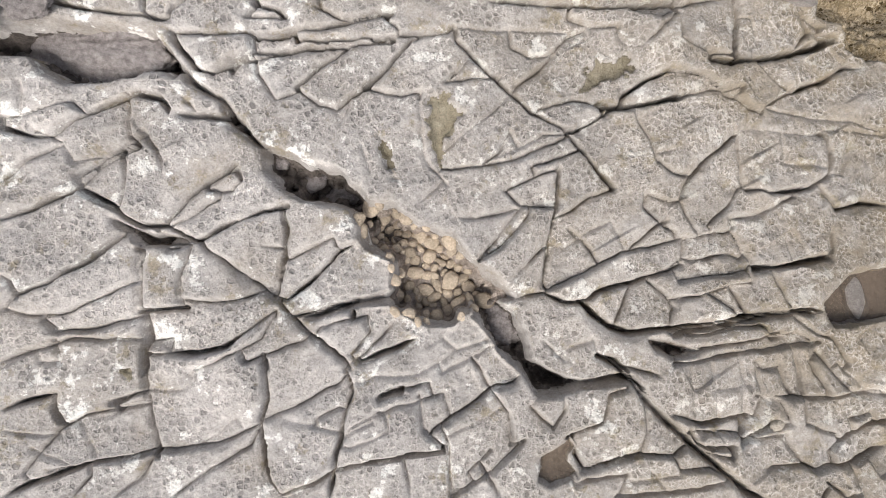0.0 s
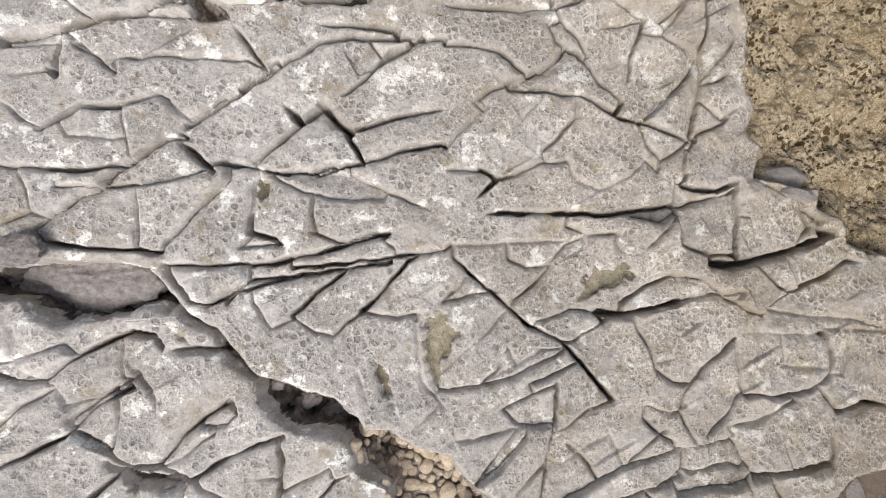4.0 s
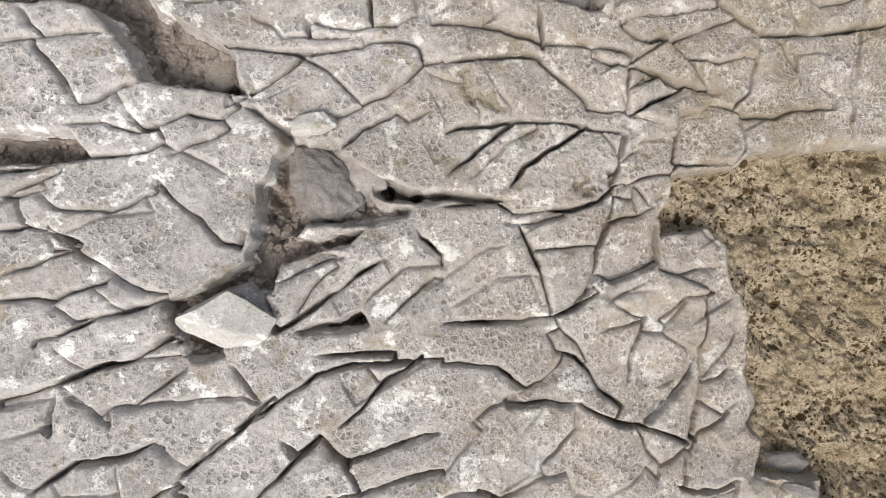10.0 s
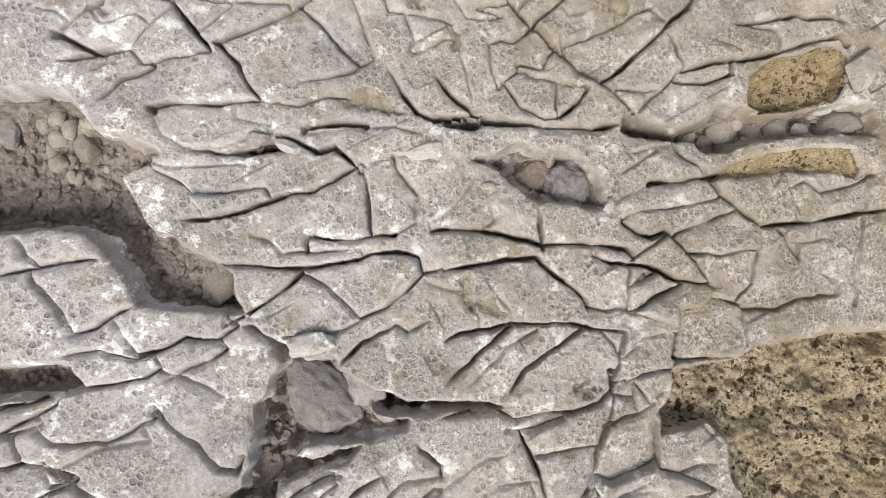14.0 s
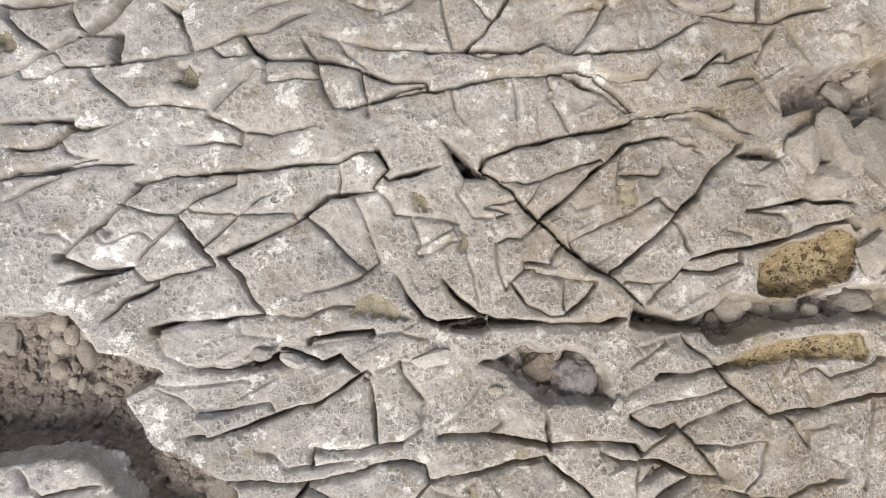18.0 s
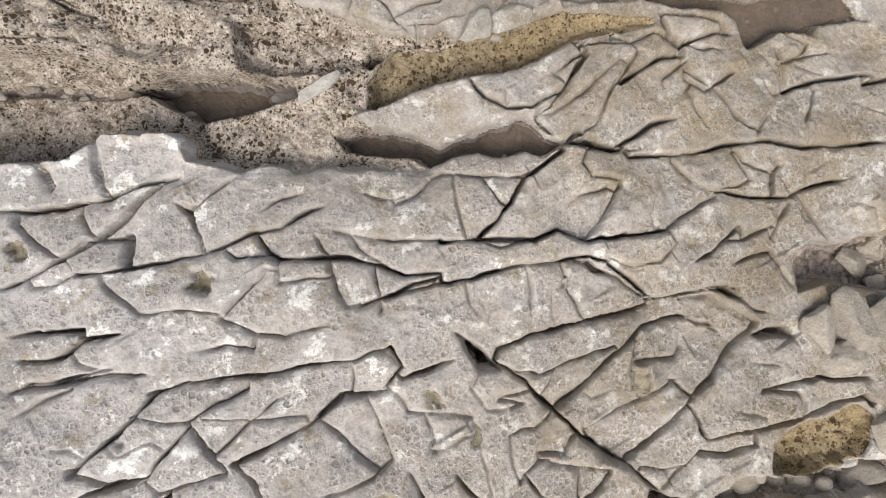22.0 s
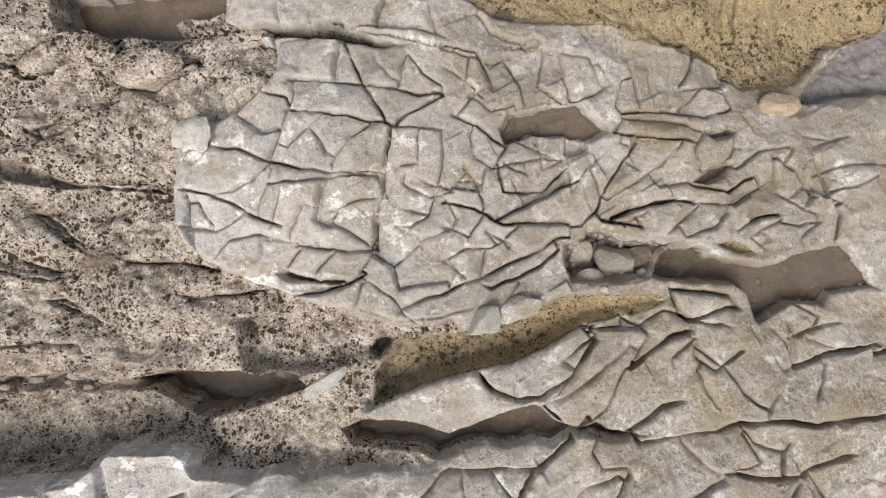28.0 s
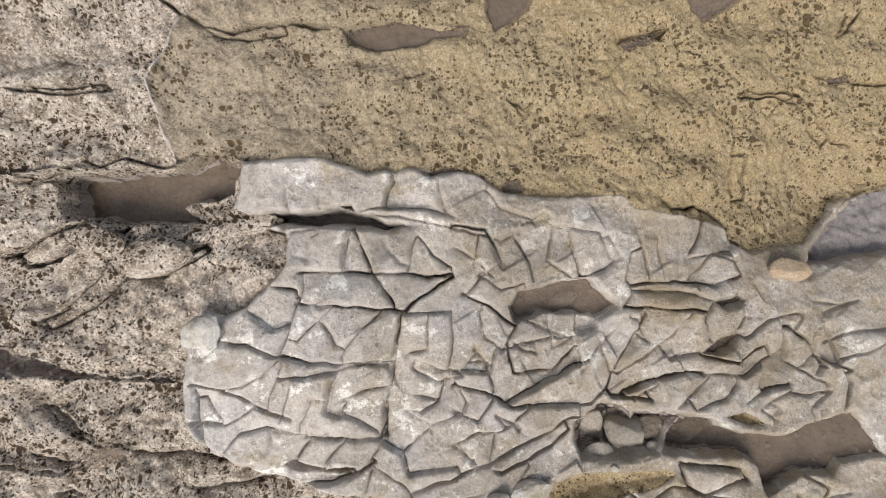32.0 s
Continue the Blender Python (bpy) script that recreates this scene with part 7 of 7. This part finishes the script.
def sheet_mesh(name, mask_cells, zs, skirt, even=False):
    """The cells of the platform as one mesh with its own origin; skirt: how far its sides go down."""
    rows, cols = mask_cells
    quad = np.stack([rows * NX + cols, rows * NX + cols + 1, (rows + 1) * NX + cols + 1, (rows + 1) * NX + cols], 1)
    used, index = np.unique(quad, return_inverse=True)
    index = index.reshape(-1, 4)
    co = np.stack([plan_x.ravel()[used], plan_y.ravel()[used], zs.ravel()[used] if zs.ndim else np.full(len(used), float(zs))], 1)
    if skirt:
        a, b = index.ravel(), np.roll(index, -1, 1).ravel()
        key, back = a.astype(np.int64) * len(used) + b, b.astype(np.int64) * len(used) + a
        rim = ~np.isin(key, back)
        ra, rb = a[rim], b[rim]
        low, where = np.unique(np.r_[ra, rb], return_inverse=True)
        side = np.stack([rb, ra, len(co) + where[: len(ra)], len(co) + where[len(ra):]], 1)
        co, index = np.r_[co, co[low] - (0, 0, skirt)], np.r_[index, side]
    origin = np.array([co[:, 0].mean(), co[:, 1].mean(), co[:, 2].mean()])
    me = bpy.data.meshes.new(name)
    me.vertices.add(len(co))
    me.vertices.foreach_set("co", (co - origin).ravel())
    me.loops.add(index.size)
    me.loops.foreach_set("vertex_index", index.ravel().astype(np.int32))
    me.polygons.add(len(index))
    me.polygons.foreach_set("loop_start", np.arange(0, index.size, 4, dtype=np.int32))
    me.polygons.foreach_set("use_smooth", np.arange(len(index)) < len(rows))
    me.update(calc_edges=True)
    if even:
        nrm = np.zeros((len(co), 3))
        nrm[:, 2] = 1
        nrm[: len(used)] = level_n[used]
        me.normals_split_custom_set_from_vertices(nrm.tolist())
    return me, origin


slope_y, slope_x = np.gradient(height, STEP)
level_n = np.stack([-slope_x, -slope_y, np.ones_like(height)], -1).reshape(-1, 3)
level_n /= np.linalg.norm(level_n, axis=1)[:, None]
wide = {n for n in range(len(split_from)) if split_from[n] * STEP * STEP > 2.4}

# cells sorted by piece
order = np.argsort(label.ravel(), kind="stable")
starts = np.searchsorted(label.ravel()[order], np.arange(next_id + 2))


def cells_of(n):
    c = order[starts[n]:starts[n + 1]]
    return c // CX, c % CX


def part(name, me, material, parent, label_text="", at=(0, 0, 0)):
    ob = new(name, me)
    if material:
        me.materials.append(material)
    ob.parent = parent
    ob.location = at
    return tagged(ob, label_text)


LEDGES = [
    ((-2.6, -1.6), "pale grey limestone ledge split into angular blocks by joints"),
    ((3.0, -1.6), "pale limestone ledge with olive film, broken towards the sea"),
    ((1.2, 2.2), "pale honeycombed limestone ledge crossed by diagonal joints"),
    ((-3.0, 5.2), "pale grey limestone ledge with long parallel slabs"),
    ((1.2, 7.2), "limestone ledge with deep clefts beside brown barnacle rock"),
    ((-3.6, 8.0), "square jointed limestone blocks beside a rubble gully"),
    ((0.0, 11.4), "broad pale limestone ledge with honeycombed slabs and small hollows"),
    ((3.6, 9.4), "limestone shelf with olive algae film, next to cobbles"),
    ((3.2, 14.4), "layered limestone ledge with olive film between rock pools"),
    ((-0.6, 18.0), "rounded pale limestone outcrop cut into a grid of blocks"),
    ((3.8, 17.4), "olive-tinted broken limestone beside a long rock pool"),
]
ledges = []
for (x, y), text in LEDGES:
    e = new("limestone_ledge")
    e.location = (x, y, ground_at(x, y) - 0.4)
    ledges.append(tagged(e, text, "rock ledge", "limestone ledges"))
shelves = {}
for kind, name, text in (("conglomerate", "conglomerate_shelf", "grey-brown shelly conglomerate shelf full of small dark holes"),
                         ("algae", "algae_shelf", "yellow-brown pitted rock shelf with a film of algae"),
                         ("barnacle", "barnacle_shelf", "brown knobbly barnacle-covered rock shelf beside the limestone")):
    e = new(name)
    where = [(cx[n], cy[n]) for n, k in ids.items() if k == kind and counts_whole[n]]
    mx, my = np.mean(where, 0) if where else (0, 0)
    e.location = (mx, my, ground_at(mx, my) - 0.4)
    shelves[kind] = tagged(e, text, "rock shelf")
bpy.context.view_layer.update()
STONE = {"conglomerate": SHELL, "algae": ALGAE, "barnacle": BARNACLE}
for n, kind in ids.items():
    if starts[n + 1] - starts[n] < 20:
        continue
    me, origin = sheet_mesh("block", cells_of(n), height, 0.35, whole.ravel()[order[starts[n]]] in wide)
    if kind == "limestone":
        parent = min(ledges, key=lambda e: (e.location.x - origin[0]) ** 2 + (e.location.y - origin[1]) ** 2)
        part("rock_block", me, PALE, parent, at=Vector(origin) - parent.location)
    else:
        parent = shelves[kind]
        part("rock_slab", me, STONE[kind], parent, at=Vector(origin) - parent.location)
for n, (kind, pts) in enumerate(areas, 1):
    if KINDS.index(kind) < 4 or starts[n + 1] == starts[n]:
        continue
    me, origin = sheet_mesh("floor", cells_of(n), height, 0.3)
    if kind == "hollow":
        ob = tagged(new("silt_hollow", me), "olive-brown silt and algae in a shallow hollow of the limestone", "silt patch", "silt hollows", "structure")
        me.materials.append(OLIVE)
    elif kind == "channel":
        ob = tagged(new("channel_floor", me), "smooth wet blue-grey rock floor of a sea channel", "channel", kind="structure")
        me.materials.append(SLATE)
    elif kind == "pool":
        ob = tagged(new("pool_bed", me), "brown silty bed of a shallow rock pool", "pool bed", "rock pools", "structure")
        me.materials.append(SILT)
    else:
        ob = tagged(new("gully_floor", me), "dark brown gravelly rubble floor of a gully between ledges", "gully", "gullies", "structure")
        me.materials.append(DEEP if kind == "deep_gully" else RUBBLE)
    ob.location = origin
for n, level in pools:
    mask = soften((label == n).astype(float), 3) > 0.02
    rows, cols = np.nonzero(mask)
    me, origin = sheet_mesh("water", (rows, cols), np.array(level), 0)
    me.materials.append(WATER)
    ob = tagged(new("pool_water", me), "still shallow brown water in a rock pool", "water", "pool waters", "structure")
    ob.location = origin

# the shore goes on to the horizon, hidden under the platform
bm = bmesh.new()
R = [-400, -120, -40, -16, -8, X0 + 0.3, -3, 0, 3, X1 - 0.3, 9, 16, 40, 120, 400]
C = [-400, -120, -40, -14, -7, Y0 + 0.3, 0, 5, 10, 15, 19, Y1 - 0.3, 26, 34, 60, 140, 400]
grid = [[bm.verts.new((x, y, float(base(np.clip(x, X0, X1), np.clip(y, Y0, Y1))) - (1.6 if X0 < x < X1 and Y0 < y < Y1 else 0.1))) for x in R] for y in C]
for j in range(len(C) - 1):
    for i in range(len(R) - 1):
        bm.faces.new((grid[j][i], grid[j][i + 1], grid[j + 1][i + 1], grid[j + 1][i]))
me = bpy.data.meshes.new("ground")
bm.to_mesh(me)
me.materials.append(PALE)
tagged(new("ground", me), "pale weathered limestone foreshore reaching to the horizon", "ground", kind="structure")


# ---- loose stones ----
def stone_mesh(name, seed, levels, bumps, material, flat=0.0, cuts=12, hew=0.62):
    """A unit stone: a ball worn by random planes and noise."""
    bm = bmesh.new()
    bmesh.ops.create_icosphere(bm, subdivisions=levels, radius=1.0)
    r = random.Random(seed)
    planes = []
    for _ in range(cuts):
        v = Vector((r.gauss(0, 1), r.gauss(0, 1), r.gauss(0, 1))).normalized()
        planes.append((v, r.uniform(hew, hew + 0.33)))
    shift = Vector((seed * 3.7, seed * 1.3, seed * 2.1))
    for v in bm.verts:
        p = v.co.copy()
        for nrm, far in planes:
            over = p.dot(nrm) - far
            if over > 0:
                p -= nrm * over * (1 - flat)
        p *= 1 + bumps * noise.noise(p * 1.7 + shift) + 0.5 * bumps * noise.noise(p * 4.3 + shift) + 0.25 * bumps * noise.noise(p * 10 + shift)
        v.co = p
    for f in bm.faces:
        f.smooth = True
    me = bpy.data.meshes.new(name)
    bm.to_mesh(me)
    bm.free()
    me.materials.append(material)
    return me


count = [0]
SHAPES = {}


def lay(name, text, category, group, material, x, y, a, b, turn, levels, bumps, flat, tall=0.75, sink=0.35, cuts=12, hew=0.62):
    count[0] += 1
    key = (name, material.name, count[0] % 7 if levels < 4 else count[0])
    if key not in SHAPES:
        SHAPES[key] = stone_mesh(name, len(SHAPES) + 1, levels, bumps, material, flat, cuts, hew)
    ob = new(name, SHAPES[key])
    c = tall * min(a, b)
    ob.scale = (1.12 * a, 1.12 * b, c)
    ob.rotation_euler = (0, 0, radians(turn))
    ob.location = (x, y, ground_at(x, y) + c * (0.8 - sink))
    return tagged(ob, text, category, group)


def boulder_dark(x, y, a, b, turn):
    lay("boulder", "dark grey rough-surfaced boulder wedged in a gully", "boulder", "boulders", DARK, x, y, a, b, turn, 5, 0.26, 0.5, cuts=7)


def boulder_grey(x, y, a, b, turn):
    lay("boulder", "grey weathered boulder lying in a gully", "boulder", "boulders", GREY, x, y, a, b, turn, 4, 0.12, 0.1)


def boulder_brown(x, y, a, b, turn):
    lay("boulder", "brown barnacled boulder among limestone blocks", "boulder", "boulders", BROWN, x, y, a, b, turn, 5, 0.18, 0.25, cuts=9)


def boulder_rough(x, y, a, b, turn):
    lay("boulder", "grey rough-faced boulder wedged between limestone blocks", "boulder", "boulders", GREY, x, y, a, b, turn, 5, 0.16, 0.4, 1.0, 0.3, cuts=5)


def boulder_tan(x, y, a, b, turn):
    lay("boulder", "tan smooth boulder resting between ledges", "boulder", "boulders", TAN, x, y, 1.05 * a, 1.05 * b, turn, 4, 0.07, 0.08, cuts=9, hew=0.52)


def boulder_pale(x, y, a, b, turn):
    lay("boulder", "loose pale white limestone block", "boulder", "boulders", WHITE, x, y, 1.08 * a, 1.08 * b, turn, 5, 0.10, 0.05, cuts=10, hew=0.5)


def boulder_block(x, y, a, b, turn):
    lay("boulder", "angular white limestone block fallen across a cleft", "boulder", "boulders", WHITE, x, y, 1.25 * a, 1.25 * b, turn, 5, 0.06, 0.0, cuts=14, hew=0.46)


def boulder_slab(x, y, a, b, turn):
    lay("boulder", "tan flat-topped boulder in a pile at the ledge foot", "boulder", "boulders", TAN, x, y, a, b, turn, 5, 0.07, 0.1, 0.7, 0.3, 9, 0.5)


def boulder_shell(x, y, a, b, turn):
    lay("boulder", "grey-brown pitted shelly boulder at the edge of a pool", "boulder", "boulders", SHELL, x, y, a, b, turn, 5, 0.14, 0.5, 0.8, 0.3, 7)


def boulder_orange(x, y, a, b, turn):
    lay("boulder", "orange and white angular boulder beside a channel", "boulder", "boulders", ORANGE, x, y, a, b, turn, 4, 0.05, 0.0)


def cobble(x, y, a, b, turn):
    lay("cobble", "tan rounded cobble lying in a gully", "cobble", "cobbles in the gullies", TAN, x, y, a, b, turn, 3, 0.05, 0.3)


cobble(-3.93, 10.19, 0.083, 0.154, 10)
cobble(-3.75, 10.21, 0.095, 0.112, 0)
cobble(-3.60, 10.07, 0.083, 0.124, -15)
cobble(-3.43, 10.06, 0.101, 0.124, 10)
cobble(-3.74, 9.97, 0.112, 0.089, -40)
cobble(-3.44, 9.85, 0.148, 0.172, 0)
cobble(-3.75, 9.70, 0.107, 0.095, 20)
cobble(-3.86, 9.88, 0.059, 0.112, 5)
cobble(-3.61, 9.55, 0.053, 0.077, 10)
cobble(-3.52, 9.50, 0.047, 0.095, -20)
cobble(-3.34, 9.46, 0.083, 0.071, 30)
cobble(-3.23, 9.61, 0.047, 0.047, 0)
cobble(-3.24, 10.08, 0.154, 0.071, -10)
boulder_grey(-4.33, 10.13, 0.127, 0.228, 15)
cobble(-4.41, 10.00, 0.077, 0.070, 0)
cobble(4.23, 9.85, 0.197, 0.190, 20)
cobble(4.65, 9.80, 0.154, 0.205, 0)
cobble(4.92, 9.79, 0.146, 0.183, 10)
cobble(4.39, 9.92, 0.088, 0.102, 0)
cobble(4.03, 9.72, 0.117, 0.095, 30)
cobble(3.76, 9.78, 0.146, 0.102, 35)
cobble(5.18, 9.77, 0.102, 0.117, 0)
cobble(4.04, 9.61, 0.102, 0.066, 0)
boulder_tan(5.73, 9.81, 0.291, 0.182, -5)
boulder_pale(5.51, 10.03, 0.152, 0.065, 10)
boulder_tan(5.89, 10.47, 0.185, 0.256, -20)
boulder_slab(5.89, 12.52, 0.196, 0.261, 50)
boulder_slab(5.50, 11.82, 0.259, 0.476, 25)
boulder_slab(5.96, 11.71, 0.288, 0.447, 20)
boulder_slab(5.09, 11.77, 0.213, 0.299, 5)
boulder_slab(6.21, 12.71, 0.190, 0.248, 30)
boulder_slab(5.38, 11.39, 0.286, 0.186, 10)
boulder_slab(6.15, 12.20, 0.146, 0.205, 20)
cobble(-4.70, 15.18, 0.069, 0.048, 0)
cobble(-4.61, 15.09, 0.075, 0.048, 0)
cobble(-4.21, 15.17, 0.089, 0.055, 0)
cobble(-4.01, 15.14, 0.103, 0.048, 5)
cobble(-3.82, 15.17, 0.082, 0.055, -5)
cobble(-3.63, 15.03, 0.062, 0.041, 0)
cobble(-3.47, 15.09, 0.082, 0.048, 10)
cobble(-3.89, 15.09, 0.062, 0.034, 0)
boulder_brown(-3.16, 15.08, 0.151, 0.069, -5)
boulder_grey(-1.26, 15.00, 0.249, 0.132, 0)
boulder_pale(-0.81, 14.97, 0.275, 0.089, 32)
boulder_brown(-2.23, 14.87, 0.154, 0.070, 10)
cobble(-2.42, 14.80, 0.070, 0.042, 0)
boulder_tan(2.82, 16.13, 0.244, 0.287, 15)
boulder_tan(2.39, 16.29, 0.157, 0.186, -20)
boulder_tan(2.41, 15.96, 0.171, 0.107, 10)
boulder_brown(3.14, 16.14, 0.202, 0.173, 0)
boulder_pale(3.65, 16.04, 0.238, 0.123, -8)
cobble(3.11, 15.99, 0.079, 0.058, 20)
cobble(2.50, 16.15, 0.057, 0.086, 10)
cobble(2.62, 16.33, 0.057, 0.086, 0)
cobble(2.56, 15.83, 0.057, 0.043, 0)
cobble(3.01, 16.12, 0.043, 0.036, 0)
boulder_pale(1.08, 15.56, 0.204, 0.177, 20)
boulder_pale(1.48, 15.66, 0.243, 0.135, 20)
cobble(1.34, 15.53, 0.076, 0.055, 0)
boulder_brown(1.63, 9.33, 0.217, 0.190, 20)
boulder_grey(1.34, 9.37, 0.122, 0.170, -10)
boulder_dark(2.05, 9.20, 0.341, 0.273, 10)
boulder_pale(2.51, 8.88, 0.086, 0.079, 30)
cobble(1.08, 9.18, 0.080, 0.053, 0)
boulder_dark(-3.65, 2.50, 0.846, 0.373, -2)
boulder_dark(-3.97, 2.76, 0.232, 0.146, 0)
boulder_grey(-4.47, 2.67, 0.250, 0.179, 0)
boulder_rough(-0.92, 6.90, 0.514, 0.321, -52)
boulder_block(-1.89, 5.53, 0.388, 0.279, 8)
boulder_orange(5.13, 18.05, 0.266, 0.155, -5)
boulder_pale(-2.09, 1.11, 0.141, 0.082, -10)
boulder_grey(-2.12, 1.58, 0.109, 0.084, 0)
boulder_dark(0.58, -0.76, 0.272, 0.259, 20)
boulder_grey(4.93, -0.75, 0.153, 0.307, 5)
boulder_dark(-1.18, 0.80, 0.258, 0.142, 20)
boulder_dark(-1.75, 1.20, 0.089, 0.077, 0)
boulder_dark(-1.42, 0.97, 0.128, 0.090, 30)
boulder_grey(-0.50, 7.00, 0.273, 0.260, -20)
boulder_tan(-1.98, 8.23, 0.185, 0.260, 5)
boulder_pale(-0.96, 7.54, 0.250, 0.112, 10)
boulder_grey(2.09, 17.86, 0.184, 0.092, 20)
boulder_pale(-1.08, 9.68, 0.137, 0.062, -30)
boulder_grey(-1.42, 9.79, 0.138, 0.075, 10)
boulder_pale(0.41, 9.59, 0.205, 0.090, 0)
cobble(3.64, -2.06, 0.079, 0.066, 30)
boulder_grey(-2.70, 0.34, 0.154, 0.083, -10)
boulder_grey(4.44, 3.22, 0.326, 0.142, 0)
boulder_grey(4.53, 2.98, 0.213, 0.071, -15)
boulder_pale(-1.95, 17.79, 0.212, 0.162, 20)
boulder_shell(-2.59, 18.65, 0.428, 0.202, 5)
boulder_shell(-3.13, 18.85, 0.276, 0.163, -20)
boulder_shell(-1.70, 18.92, 0.481, 0.116, 10)


def pebble_bed(*pts):
    """Rounded cobbles packed over the floor of a gully."""
    r = random.Random(3)
    (ax, ay), (bx, by) = np.min(pts, 0), np.max(pts, 0)
    put = []
    for _ in range(6000):
        x, y, size = r.uniform(ax, bx), r.uniform(ay, by), r.choice((0.045, 0.055, 0.065, 0.08, 0.10))
        odd = False
        for (px, py), (qx, qy) in zip(pts, pts[1:] + pts[:1]):
            if (py > y) != (qy > y) and x < (qx - px) * (y - py) / (qy - py) + px:
                odd = not odd
        if odd and all((x - u) ** 2 + (y - v) ** 2 > (0.80 * (size + s)) ** 2 for u, v, s in put):
            put.append((x, y, size))
    for x, y, size in put[:240]:
        lay("cobble", "tan rounded cobble packed in a gully bed", "cobble", "cobbles in the gully bed", BEDSTONE, x, y, size * r.uniform(1.0, 1.35), size * r.uniform(0.8, 1.0), r.uniform(0, 180), 3, 0.05, 0.3, 0.7, 0.2)


BED = (-0.22, -0.25, 0.55)


def rubble(n, per_metre, sizes, material, text):
    """Loose gravel over one area, joined into one mesh."""
    rows, cols = cells_of(n)
    r = np.random.RandomState(n)
    total = int(len(rows) * STEP * STEP * per_metre)
    if total < 3:
        return
    bm = bmesh.new()
    bmesh.ops.create_icosphere(bm, subdivisions=1, radius=1.0)
    unit = np.array([v.co[:] for v in bm.verts])
    tris = np.array([[v.index for v in f.verts] for f in bm.faces])
    bm.free()
    pick = r.randint(0, len(rows), total)
    near_bed = np.array([math.hypot((gx[rows[p], cols[p]] - BED[0]) / BED[2], (gy[rows[p], cols[p]] - BED[1]) / BED[2]) < 1 for p in pick])
    pick, total = pick[~near_bed], int((~near_bed).sum())
    if total < 3:
        return
    size = r.choice(sizes, total) * r.uniform(0.7, 1.4, total)
    co, fs = [], []
    for k in range(total):
        a = r.uniform(0, 6.283)
        p = unit * r.uniform(0.72, 1.2, unit.shape[0])[:, None] * (size[k] * r.uniform(1, 1.7), size[k], size[k] * 0.7)
        p = np.stack([p[:, 0] * np.cos(a) - p[:, 1] * np.sin(a), p[:, 0] * np.sin(a) + p[:, 1] * np.cos(a), p[:, 2]], 1)
        i, j = rows[pick[k]], cols[pick[k]]
        co.append(p + (gx[i, j], gy[i, j], height[i, j] + 0.15 * size[k]))
        fs.append(tris + k * len(unit))
    me = bpy.data.meshes.new("gravel")
    me.from_pydata(np.concatenate(co).tolist(), [], np.concatenate(fs).tolist())
    me.materials.append(material)
    tagged(new("gravel", me), text, "gravel", "gravel in the gullies", "stuff")


for n, (kind, pts) in enumerate(areas, 1):
    if starts[n + 1] == starts[n]:
        continue
    if kind == "gully":
        rubble(n, 260, (0.016, 0.026, 0.04), RUBBLE, "dark brown loose gravel on the floor of a gully")
    elif kind == "deep_gully":
        rubble(n, 200, (0.018, 0.028, 0.05), DEEP, "dark loose gravel deep in a cleft")
    elif kind == "pool":
        rubble(n, 9, (0.02, 0.04), SILT, "small brown stones on a pool bed")
pebble_bed((-0.88, 0.65), (-0.55, 0.68), (-0.17, 0.37), (0.09, 0.25), (0.33, -0.27), (0.45, -0.53), (0.04, -0.65), (-0.29, -0.67), (-0.58, -0.51), (-0.59, -0.08), (-0.65, 0.12), (-0.83, 0.27), (-0.94, 0.47))
